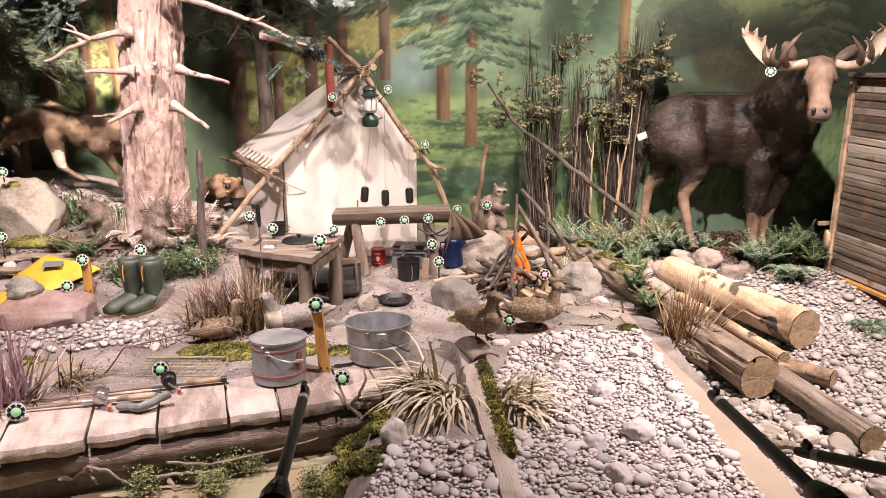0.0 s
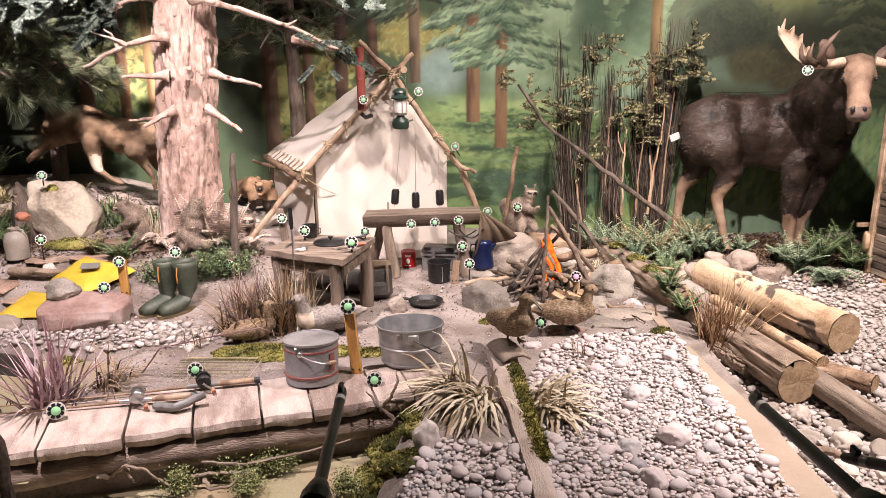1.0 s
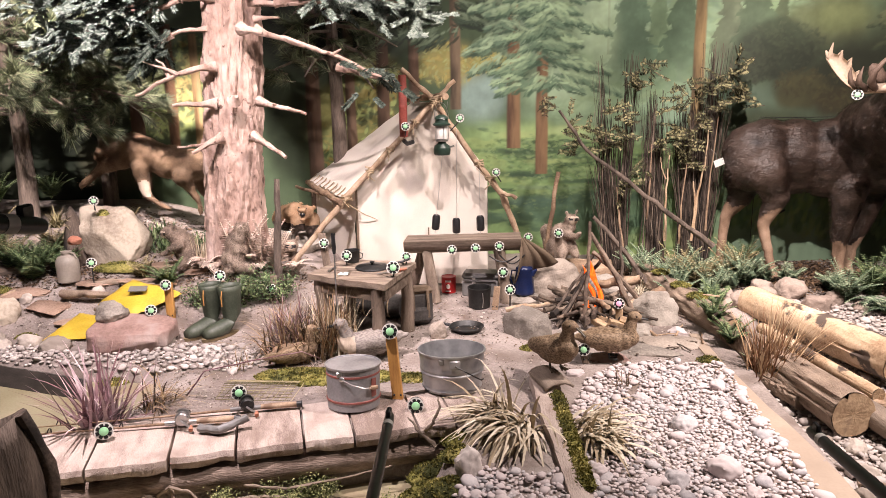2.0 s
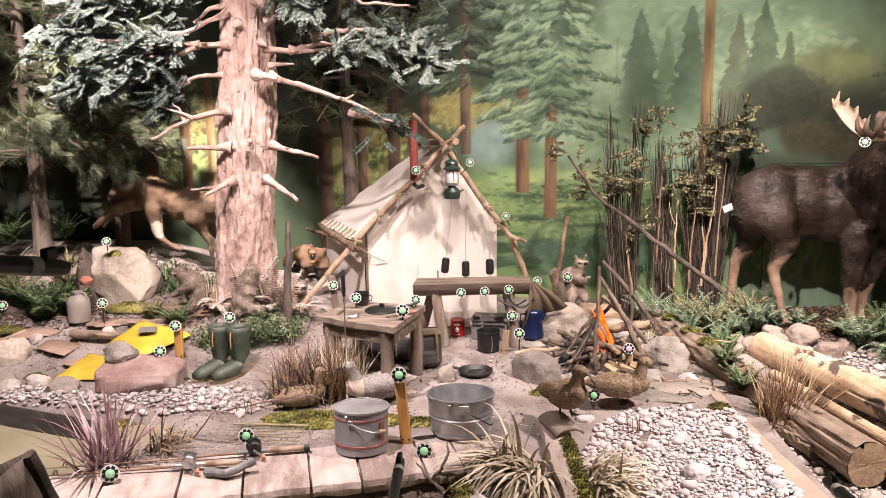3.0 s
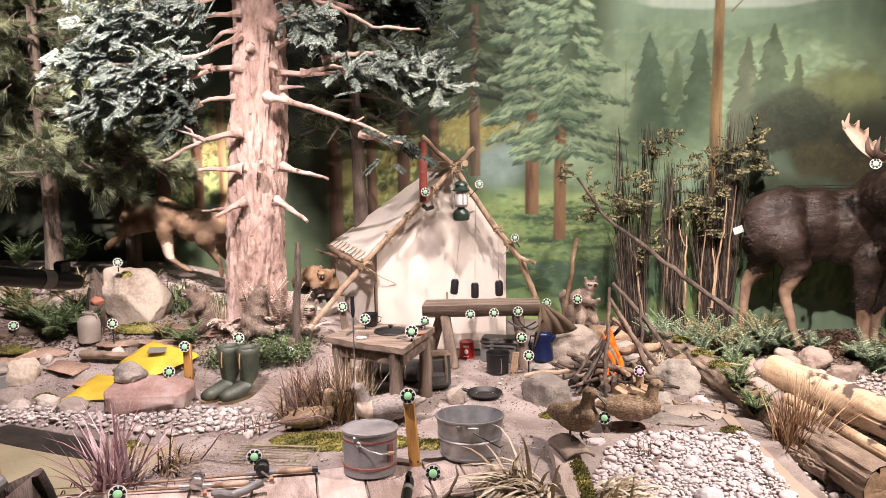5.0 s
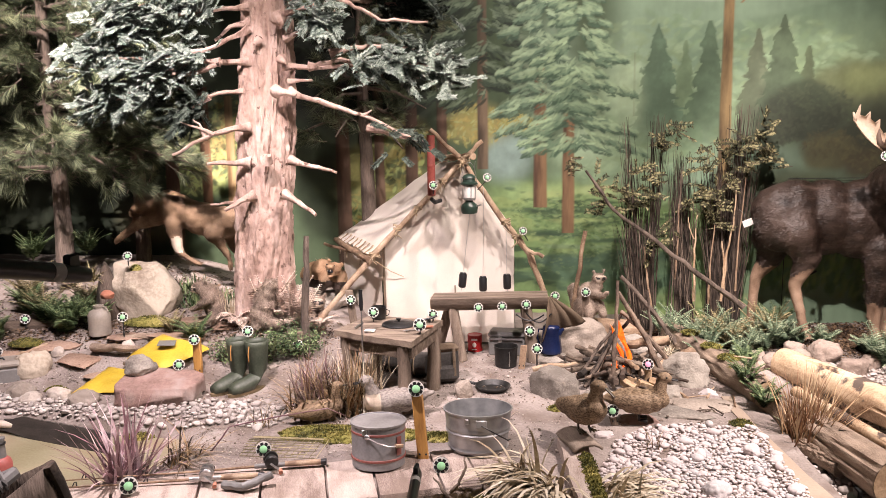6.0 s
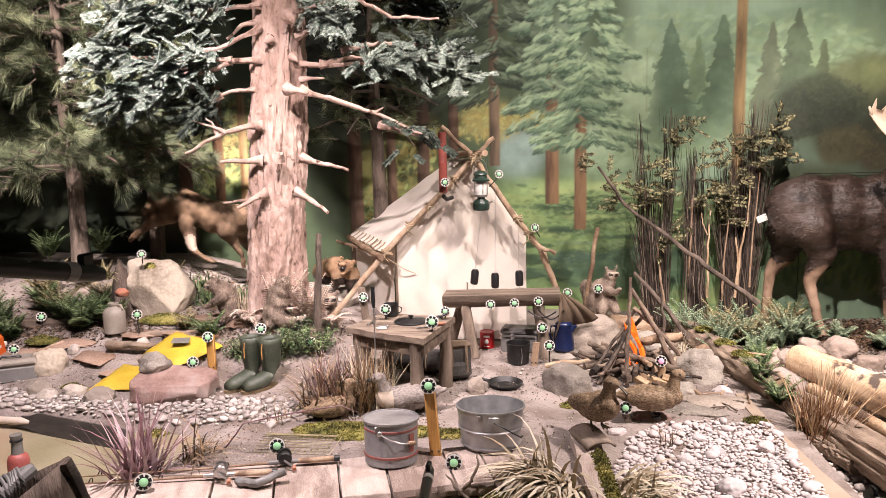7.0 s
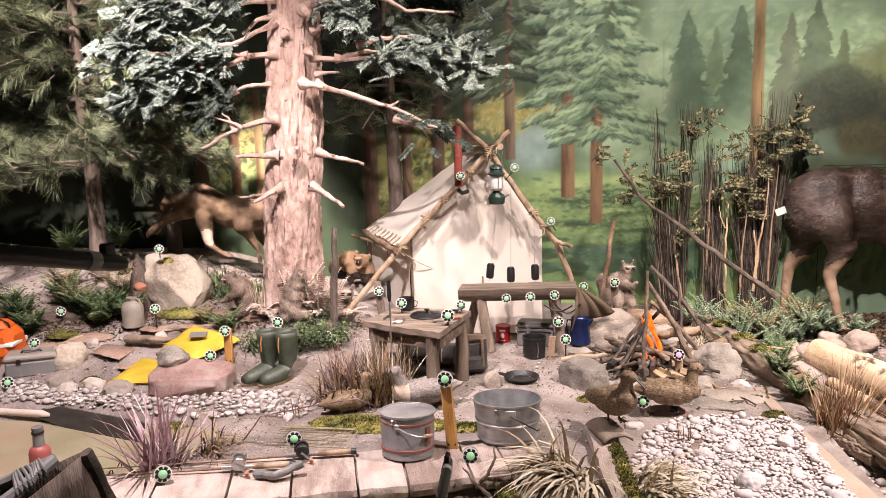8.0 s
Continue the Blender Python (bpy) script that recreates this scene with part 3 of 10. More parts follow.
def clouds(seed, size, stretch=1.0, octaves=4):
    """Soft fractal noise over the canvas, about -1 to 1; size is its largest blot in metres, stretch lengthens it upwards."""
    rng, out, amp = np.random.default_rng(seed), np.zeros_like(XX), 1.0
    for _ in range(octaves):
        gx, gz = (XX - PX[0]) / size, (ZZ - PZ[0]) / (size * stretch)
        grid = rng.uniform(-1, 1, (int(gz.max()) + 2, int(gx.max()) + 2))
        ix, iz = gx.astype(int), gz.astype(int)
        fx, fz = gx - ix, gz - iz
        fx, fz = fx * fx * (3 - 2 * fx), fz * fz * (3 - 2 * fz)
        out += amp * ((grid[iz, ix] * (1 - fx) + grid[iz, ix + 1] * fx) * (1 - fz) + (grid[iz + 1, ix] * (1 - fx) + grid[iz + 1, ix + 1] * fx) * fz)
        amp, size = amp * 0.55, size / 2.1
    return out / 1.6


def soft(a, b, v):
    t = np.clip((v - a) / (b - a), 0, 1)
    return t * t * (3 - 2 * t)


def lay(mask, paint, vary=0.0, blots=None):
    colour = np.array(paint)[None, None, :] * (1 + vary * (blots if blots is not None else 0.0))[..., None] if vary else np.array(paint)[None, None, :]
    canvas[:] = canvas * (1 - mask[..., None]) + colour * mask[..., None]


WOB_X, WOB_Z, FINE_BLOT, UP_BLOT = clouds(1, 0.5), clouds(2, 0.5), clouds(3, 0.12), clouds(4, 0.05, 6.0)


def wash(x, z, rx, rz, paint, alpha=1.0, edge=0.4, wobble=0.25):
    d = np.hypot((XX - x) / rx + wobble * WOB_X, (ZZ - z) / rz + wobble * WOB_Z)
    lay(alpha * soft(1.05, edge, d), paint, 0.12, FINE_BLOT)


def dab(x, z, length, width, angle, paint, alpha):
    i, k, r = int((x - PX[0]) / GRAIN), int((z - PZ[0]) / GRAIN), int(0.6 * length / GRAIN) + 2
    i0, i1, k0, k1 = max(i - r, 0), min(i + r + 1, len(PX)), max(k - r, 0), min(k + r + 1, len(PZ))
    if i0 >= i1 or k0 >= k1:
        return
    dx, dz = XX[k0:k1, i0:i1] - x, ZZ[k0:k1, i0:i1] - z
    c, s = math.cos(angle), math.sin(angle)
    d = ((dx * c + dz * s) / (0.5 * length)) ** 2 + ((dz * c - dx * s) / (0.5 * width)) ** 2
    m = (alpha * np.clip(1.5 - 1.2 * d, 0, 1))[..., None]
    canvas[k0:k1, i0:i1] = canvas[k0:k1, i0:i1] * (1 - m) + np.array(paint) * m


def tint(paint, amount=0.14):
    k = 1 + brush.uniform(-amount, amount)
    return tuple(c * k for c in paint)


def painted_far_conifer(x, z0, z1, half, paint, alpha=0.95):
    v = (z1 - ZZ) / (z1 - z0)
    tier = 0.72 + 0.28 * ((v * 11 + 0.5 * WOB_X + 0.25 * FINE_BLOT) % 1.0) + 0.16 * FINE_BLOT
    reach = 1.5 * half * np.clip(v, 0, 1) ** 0.8 * tier + 0.006 + 0.02 * FINE_BLOT
    mask = soft(0.010, -0.012, np.abs(XX - x) - reach) * (v > 0) * soft(1.0, 0.6, v) * alpha
    lay(mask, paint, 0.16, FINE_BLOT)
    lit = mask * soft(0.1, 0.6, FINE_BLOT + 0.6 * np.sign(XX - x) * np.abs(XX - x) / half) * 0.35
    lay(lit, tuple(1.5 * c for c in paint))


def painted_trunk(x, z0, z1, w0, w1, dark, light, lean=0.0):
    u = (ZZ - z0) / (z1 - z0)
    w = 0.5 * (w0 + (w1 - w0) * u) * (1 + 0.10 * UP_BLOT)
    off = XX - x - lean * u
    mask = soft(0.008, -0.012, np.abs(off) - w) * (u > 0) * (u < 1)
    shade = np.clip(0.5 + 0.45 * np.sin(off / w0 * 2.6 + 0.4) + 0.55 * UP_BLOT, 0, 1)[..., None]
    colour = np.array(dark) * (1 - shade) + np.array(light) * shade
    canvas[:] = canvas * (1 - mask[..., None]) + colour * mask[..., None]


def painted_conifer(x, z0, z1, half, dark, mid, light, boughs):
    """Drooping boughs laid from the top down: a dark underside, a middle tone and broken pale strokes along the upper edge."""
    for k in range(boughs):
        v = (k + brush.random()) / boughs
        reach = half * (0.06 + 0.94 * v)
        side = -1 if k % 2 else 1
        bz = z1 - (z1 - z0) * v + brush.uniform(-0.04, 0.04)
        start, long = brush.uniform(-0.15, 0.55) * reach, reach * brush.uniform(0.35, 0.7)
        fall, thick = brush.uniform(0.12, 0.42), max(0.025, 0.11 * reach + 0.02)
        bright = brush.choice((0.25, 0.6, 0.9, 1.0))
        for paint, n, low, alpha in ((dark, 22, -0.55, 0.8), (mid, 22, 0.0, 0.75), (light, 15, 0.5, 0.75 * bright)):
            for _ in range(n):
                q = brush.random()
                px = start + long * q
                pz = bz - fall * px + thick * (low + brush.gauss(0, 0.3)) * (1 - 0.6 * q)
                dab(x + side * px, pz, brush.uniform(0.05, 0.12) * (0.6 + 0.5 * v), brush.uniform(0.016, 0.032), -side * (fall + brush.gauss(0.25, 0.25)), tint(paint, 0.2), alpha)


def foliage(spots, n, paints, size, tilt=0.0, wild=1.5, alpha=0.7):
    for _ in range(n):
        x, z, rx, rz = brush.choice(spots)
        a, r = brush.uniform(0, 2 * math.pi), brush.random() ** 0.6
        length = brush.uniform(*size)
        dab(x + rx * r * math.cos(a), z + rz * r * math.sin(a), length, length * brush.uniform(0.3, 0.55), tilt + brush.uniform(-wild, wild), tint(brush.choice(paints)), alpha)


# ground tone, sky, far hills and the pale valley
lay(np.ones_like(XX), (0.075, 0.105, 0.065))
lay(soft(0.55, 0.95, XX) * soft(3.7, 2.9, XX), (0.25, 0.335, 0.262), 0.10, WOB_X)
ridge = 3.12 + 0.05 * np.sin(XX * 2.1 + 0.5) + 0.03 * WOB_X
lay(soft(-0.02, 0.02, ZZ - ridge) * soft(0.9, 1.2, XX), (0.48, 0.545, 0.52))
ridge = 2.98 + 0.10 * np.sin(XX * 1.7 + 2.2) + 0.04 * WOB_Z
lay(0.65 * soft(0.03, -0.03, ZZ - ridge) * soft(2.0, 2.7, ZZ) * soft(0.8, 1.1, XX), (0.20, 0.285, 0.215), 0.12, WOB_Z)
wash(0.95, 2.25, 0.5, 0.75, (0.42, 0.53, 0.42), 0.9, 0.1)
wash(0.55, 1.55, 0.8, 0.45, (0.36, 0.48, 0.35), 0.8, 0.1)
wash(1.7, 1.9, 0.9, 0.5, (0.22, 0.285, 0.20), 0.8, 0.1)
wash(2.7, 2.25, 1.15, 0.85, (0.22, 0.285, 0.18), 0.85, 0.15)
wash(3.3, 2.0, 1.0, 1.6, (0.085, 0.105, 0.062), 0.8, 0.15)
# meadow and its bands of shade
lay(soft(1.45, 1.15, ZZ + 0.12 * (XX - 0.4)) * soft(-0.75, -0.35, XX) * soft(2.3, 1.7, XX), (0.22, 0.315, 0.15), 0.22, FINE_BLOT)
wash(0.1, 1.25, 0.7, 0.16, (0.36, 0.46, 0.24), 0.8, 0.2)
for x, z, rx, rz in ((0.0, 1.08, 0.42, 0.045), (0.75, 0.88, 0.6, 0.05), (0.2, 0.82, 0.6, 0.05), (1.0, 0.62, 0.8, 0.07), (0.3, 0.55, 0.7, 0.09), (1.5, 0.8, 0.5, 0.07)):
    wash(x, z, rx, rz, (0.07, 0.11, 0.075), 0.95, 0.3, 0.35)
swell = 1.7 * clouds(9, 0.8, 0.2) + 0.35 * FINE_BLOT + 0.2 * np.sin((ZZ + 0.16 * (XX - 0.4) + 0.08 * WOB_X) * 34)
field = soft(1.35, 1.15, ZZ + 0.12 * (XX - 0.4)) * soft(-0.7, -0.4, XX) * soft(2.3, 1.7, XX)
lay(0.9 * field * soft(0.3, 0.7, swell), (0.05, 0.085, 0.05), 0.25, FINE_BLOT)
lay(0.75 * field * soft(-0.2, -0.8, swell), (0.38, 0.46, 0.21), 0.25, FINE_BLOT)
foliage([(0.4, 1.0, 0.9, 0.25), (0.9, 0.7, 0.9, 0.35)], 1100, [(0.20, 0.29, 0.13), (0.30, 0.40, 0.20), (0.13, 0.20, 0.09)], (0.03, 0.08), -0.15, 0.35, 0.5)
foliage([(1.2, 2.3, 0.9, 0.7), (2.3, 2.3, 0.9, 0.6), (0.9, 1.6, 0.6, 0.4)], 1500, [(0.30, 0.40, 0.28), (0.21, 0.30, 0.19), (0.40, 0.50, 0.36), (0.26, 0.33, 0.20)], (0.06, 0.18), 0.2, 0.9, 0.3)
for x, z, rx, rz, paint in ((0.05, 1.24, 0.30, 0.05, (0.42, 0.49, 0.24)), (0.58, 1.27, 0.28, 0.07, (0.45, 0.53, 0.29)), (0.10, 1.06, 0.30, 0.045, (0.05, 0.085, 0.05)), (0.62, 1.10, 0.30, 0.03, (0.06, 0.095, 0.055)),
                            (0.35, 0.97, 0.34, 0.035, (0.36, 0.42, 0.20)), (0.08, 0.84, 0.42, 0.05, (0.045, 0.08, 0.055)), (0.75, 0.88, 0.34, 0.035, (0.30, 0.40, 0.20)), (0.70, 0.76, 0.40, 0.035, (0.05, 0.09, 0.06)),
                            (0.35, 0.70, 0.40, 0.03, (0.24, 0.32, 0.20)), (0.30, 0.56, 0.55, 0.09, (0.10, 0.165, 0.15)), (0.95, 0.6, 0.5, 0.08, (0.075, 0.125, 0.095)), (0.15, 0.42, 0.6, 0.10, (0.07, 0.12, 0.10))):
    wash(x, z, rx, rz, paint, 0.85, 0.3, 0.4)
foliage([(0.3, 1.0, 0.7, 0.25), (0.5, 0.6, 0.7, 0.25)], 420, [(0.32, 0.40, 0.2), (0.08, 0.13, 0.07), (0.2, 0.28, 0.17)], (0.025, 0.07), -0.2, 0.5, 0.5)
wash(0.40, 1.72, 0.36, 0.32, (0.47, 0.57, 0.45), 0.75, 0.1)
wash(0.10, 2.45, 0.45, 0.7, (0.33, 0.43, 0.35), 0.7, 0.2)
# far hazy conifers
for x, top, half, paint in ((1.40, 2.72, 0.15, (0.17, 0.235, 0.155)), (1.14, 2.89, 0.24, (0.11, 0.165, 0.12)), (2.07, 2.81, 0.19, (0.13, 0.148, 0.105)), (1.62, 2.90, 0.2, (0.095, 0.14, 0.098)),
                            (2.54, 2.63, 0.15, (0.10, 0.12, 0.075)), (2.30, 2.93, 0.23, (0.09, 0.12, 0.08))):
    painted_far_conifer(x, 1.55, top, half, paint)
painted_trunk(0.92, 2.0, 2.62, 0.02, 0.008, (0.13, 0.12, 0.09), (0.2, 0.18, 0.14))
wash(0.82, 2.2, 0.28, 0.5, (0.48, 0.59, 0.43), 0.8, 0.1)
wash(0.9, 0.42, 1.1, 0.35, (0.10, 0.165, 0.115), 0.85, 0.3)
# round olive bushes, dark corner behind the moose, near grass
wash(3.0, 2.25, 0.45, 0.3, (0.12, 0.13, 0.072), 0.9, 0.6)
wash(3.1, 2.3, 0.35, 0.22, (0.15, 0.165, 0.08), 0.85, 0.4)
wash(3.85, 2.3, 0.55, 0.9, (0.04, 0.05, 0.03), 0.95, 0.35)
wash(2.55, 2.0, 0.42, 0.3, (0.05, 0.065, 0.042), 0.95, 0.7)
wash(2.25, 1.85, 0.25, 0.2, (0.085, 0.105, 0.065), 0.9, 0.6)
wash(3.4, 1.75, 0.9, 0.5, (0.042, 0.048, 0.026), 0.95, 0.4)
wash(2.78, 1.62, 0.30, 0.22, (0.125, 0.11, 0.05), 0.9, 0.6)
wash(3.2, 1.5, 0.35, 0.2, (0.095, 0.068, 0.032), 0.85, 0.5)
wash(2.5, 1.3, 0.6, 0.22, (0.10, 0.115, 0.056), 0.8, 0.4)
wash(3.7, 0.75, 1.2, 0.62, (0.095, 0.13, 0.066), 0.95, 0.45)
wash(2.6, 0.8, 0.7, 0.45, (0.12, 0.165, 0.08), 0.9, 0.4)
foliage([(2.55, 2.05, 0.40, 0.22), (2.3, 1.85, 0.25, 0.15)], 700, [(0.045, 0.058, 0.037), (0.065, 0.08, 0.05), (0.09, 0.105, 0.067)], (0.03, 0.08), 0, 1.5, 0.45)
foliage([(2.8, 1.7, 0.3, 0.14), (3.2, 1.55, 0.3, 0.12)], 350, [(0.15, 0.125, 0.055), (0.11, 0.095, 0.045), (0.085, 0.075, 0.035)], (0.03, 0.07), 0, 1.5, 0.5)
foliage([(4.0, 0.75, 0.35, 0.45), (3.4, 0.45, 0.8, 0.3), (2.5, 0.6, 0.5, 0.35)], 1500, [(0.20, 0.29, 0.13), (0.10, 0.17, 0.10), (0.16, 0.25, 0.17), (0.28, 0.34, 0.18)], (0.05, 0.16), 1.35, 0.35, 0.5)
painted_conifer(3.72, 1.3, 3.4, 0.62, (0.04, 0.052, 0.03), (0.075, 0.09, 0.052), (0.12, 0.13, 0.075), 60)
painted_trunk(1.79, 1.25, 3.6, 0.125, 0.09, (0.085, 0.05, 0.028), (0.30, 0.19, 0.10))
painted_trunk(1.9, 3.05, 3.22, 0.025, 0.02, (0.12, 0.065, 0.035), (0.28, 0.16, 0.09), 0.16)
# middle ground left of the meadow: mist, gold leaves, dark trunks
wash(-0.35, 1.62, 0.35, 0.35, (0.33, 0.42, 0.44), 0.95, 0.3)
wash(-0.65, 1.95, 0.4, 0.3, (0.38, 0.31, 0.13), 0.9, 0.4)
foliage([(-0.65, 1.95, 0.35, 0.22), (-0.25, 1.95, 0.2, 0.1)], 420, [(0.45, 0.34, 0.13), (0.33, 0.29, 0.11), (0.40, 0.40, 0.20)], (0.03, 0.08))
wash(-1.9, 2.4, 1.15, 1.5, (0.03, 0.042, 0.028), 0.95, 0.5)
wash(-1.85, 1.2, 0.5, 0.5, (0.12, 0.17, 0.07), 0.85, 0.3)
wash(-1.4, 1.75, 0.35, 0.4, (0.33, 0.23, 0.075), 0.85, 0.3)
wash(-1.25, 1.4, 0.3, 0.3, (0.17, 0.17, 0.08), 0.8, 0.3)
foliage([(-1.4, 1.75, 0.3, 0.35), (-1.8, 1.3, 0.4, 0.4)], 500, [(0.40, 0.27, 0.09), (0.22, 0.25, 0.10), (0.10, 0.11, 0.05), (0.30, 0.33, 0.14)], (0.03, 0.09))
wash(-4.7, 2.2, 1.05, 2.4, (0.014, 0.02, 0.013), 0.97, 0.55)
wash(-3.3, 2.0, 0.5, 0.6, (0.16, 0.20, 0.13), 0.9, 0.3)
wash(-3.5, 1.55, 0.5, 0.35, (0.40, 0.46, 0.20), 0.95, 0.4)
wash(-3.3, 1.85, 0.2, 0.4, (0.50, 0.38, 0.15), 0.9, 0.3)
wash(-2.75, 1.6, 0.25, 0.5, (0.13, 0.19, 0.14), 0.85, 0.3)
foliage([(-3.5, 1.6, 0.45, 0.3), (-3.3, 1.9, 0.25, 0.4)], 600, [(0.42, 0.48, 0.2), (0.5, 0.4, 0.15), (0.12, 0.16, 0.08), (0.3, 0.38, 0.2)], (0.03, 0.09))
wash(-3.72, 1.45, 0.32, 0.24, (0.46, 0.52, 0.22), 0.95, 0.5)
wash(-3.8, 1.8, 0.22, 0.3, (0.36, 0.36, 0.20), 0.9, 0.4)
wash(-3.4, 1.72, 0.20, 0.42, (0.55, 0.36, 0.16), 0.9, 0.4)
wash(-3.1, 1.35, 0.3, 0.35, (0.20, 0.27, 0.16), 0.9, 0.4)
wash(-4.3, 0.95, 0.42, 0.35, (0.17, 0.145, 0.105), 0.9, 0.2)
wash(-1.75, 1.45, 0.45, 0.45, (0.30, 0.27, 0.11), 0.9, 0.3)
wash(-2.3, 1.3, 0.36, 0.75, (0.035, 0.048, 0.03), 0.92, 0.5)
foliage([(-3.72, 1.5, 0.3, 0.25), (-3.4, 1.75, 0.2, 0.35), (-1.5, 1.5, 0.3, 0.4)], 420, [(0.50, 0.55, 0.24), (0.12, 0.15, 0.08), (0.06, 0.07, 0.04), (0.45, 0.36, 0.16)], (0.05, 0.14))
BROWN, ROSE, LIT = (0.045, 0.025, 0.018), (0.17, 0.095, 0.075), (0.28, 0.155, 0.095)
for x, z0, z1, w0, w1, a, b in ((-2.05, 0.5, 2.6, 0.17, 0.14, BROWN, ROSE), (-1.66, 0.6, 2.4, 0.12, 0.10, BROWN, (0.24, 0.14, 0.11)), (-1.32, 1.2, 3.2, 0.14, 0.11, BROWN, ROSE), (-1.0, 1.3, 3.2, 0.12, 0.1, BROWN, ROSE),
                                 (-3.56, 0.8, 2.4, 0.12, 0.12, BROWN, (0.22, 0.10, 0.06)), (-3.28, 0.8, 2.3, 0.10, 0.09, (0.2, 0.1, 0.05), (0.55, 0.35, 0.2)), (-3.95, 0.7, 2.6, 0.17, 0.14, BROWN, ROSE), (-2.8, 0.8, 2.4, 0.1, 0.09, BROWN, ROSE),
                                 (-0.58, 1.5, 3.2, 0.115, 0.095, (0.06, 0.04, 0.032), (0.22, 0.145, 0.11)), (0.0, 1.1, 2.5, 0.145, 0.12, (0.11, 0.055, 0.04), LIT), (0.285, 0.84, 2.1, 0.13, 0.11, (0.11, 0.055, 0.04), LIT)):
    painted_trunk(x, z0, z1, w0, w1, a, b)
# the two near sunlit conifers and the dark one beside them
wash(-0.95, 2.8, 0.5, 0.75, (0.022, 0.032, 0.023), 0.85, 0.4)
painted_conifer(-0.55, 2.25, 4.6, 0.72, (0.024, 0.036, 0.028), (0.065, 0.092, 0.07), (0.20, 0.25, 0.19), 76)
painted_conifer(0.0, 2.0, 4.6, 0.60, (0.065, 0.105, 0.08), (0.17, 0.245, 0.185), (0.40, 0.50, 0.37), 68)
painted_conifer(0.36, 1.72, 4.0, 0.70, (0.068, 0.115, 0.082), (0.175, 0.255, 0.185), (0.42, 0.53, 0.37), 74)
painted_conifer(-1.6, 2.2, 4.4, 0.6, (0.012, 0.018, 0.012), (0.03, 0.042, 0.03), (0.065, 0.085, 0.06), 50)
painted_conifer(-2.4, 2.4, 4.4, 0.6, (0.012, 0.018, 0.012), (0.03, 0.042, 0.03), (0.06, 0.08, 0.058), 40)
# painting dimmed behind the moose, where its spot lights the wall too strongly
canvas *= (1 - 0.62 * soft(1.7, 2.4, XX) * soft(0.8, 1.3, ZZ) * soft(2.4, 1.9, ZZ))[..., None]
canvas *= np.array([0.93, 1.03, 0.88])
# upper left dimmed in the paint too, against spill from the back spot
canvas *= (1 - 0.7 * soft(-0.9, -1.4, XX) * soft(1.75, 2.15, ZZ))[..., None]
canvas *= (1 + 0.10 * FINE_BLOT + 0.05 * UP_BLOT)[..., None]


def painting_skin():
    y = np.full_like(XX, WALL_Y)
    for _ in range(5):
        t = np.clip((XX * y / WALL_Y - 0.7) / 1.6, 0, 1)
        y = WALL_Y - 0.52 * t * t * (3 - 2 * t)
    co = np.stack([XX * y / WALL_Y, y - 0.006, 1.75 + (ZZ - 1.75) * y / WALL_Y], axis=-1).reshape(-1, 3)
    nz, nx = XX.shape
    first = (np.arange(nz - 1)[:, None] * nx + np.arange(nx - 1)[None, :]).reshape(-1)
    quads = np.stack([first, first + 1, first + nx + 1, first + nx], axis=-1)
    me = bpy.data.meshes.new("mural")
    me.vertices.add(len(co))
    me.vertices.foreach_set("co", co.reshape(-1))
    me.loops.add(quads.size)
    me.loops.foreach_set("vertex_index", quads.reshape(-1))
    me.polygons.add(len(quads))
    me.polygons.foreach_set("loop_start", np.arange(0, quads.size, 4))
    me.update(calc_edges=True)
    me.shade_smooth()
    layer = me.color_attributes.new("paint", "FLOAT_COLOR", "POINT")
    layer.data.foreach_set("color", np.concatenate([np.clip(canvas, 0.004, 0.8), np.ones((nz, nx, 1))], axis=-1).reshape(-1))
    m = bpy.data.materials.new("mural_oil_paint")
    m.use_nodes = True
    nodes, links = m.node_tree.nodes, m.node_tree.links
    bsdf, paint, tex, relief = nodes["Principled BSDF"], nodes.new("ShaderNodeVertexColor"), nodes.new("ShaderNodeTexNoise"), nodes.new("ShaderNodeBump")
    paint.layer_name = "paint"
    tex.inputs["Scale"].default_value = 60.0
    bsdf.inputs["Roughness"].default_value = 0.75
    relief.inputs["Strength"].default_value, relief.inputs["Distance"].default_value = 0.15, 0.004
    links.new(paint.outputs["Color"], bsdf.inputs["Base Color"])
    links.new(tex.outputs["Fac"], relief.inputs["Height"])
    links.new(relief.outputs[0], bsdf.inputs["Normal"])
    me.materials.append(m)
    return me


part("mural", painting_skin(), None, back, "forest painting with hazy conifers, red trunks and meadow")


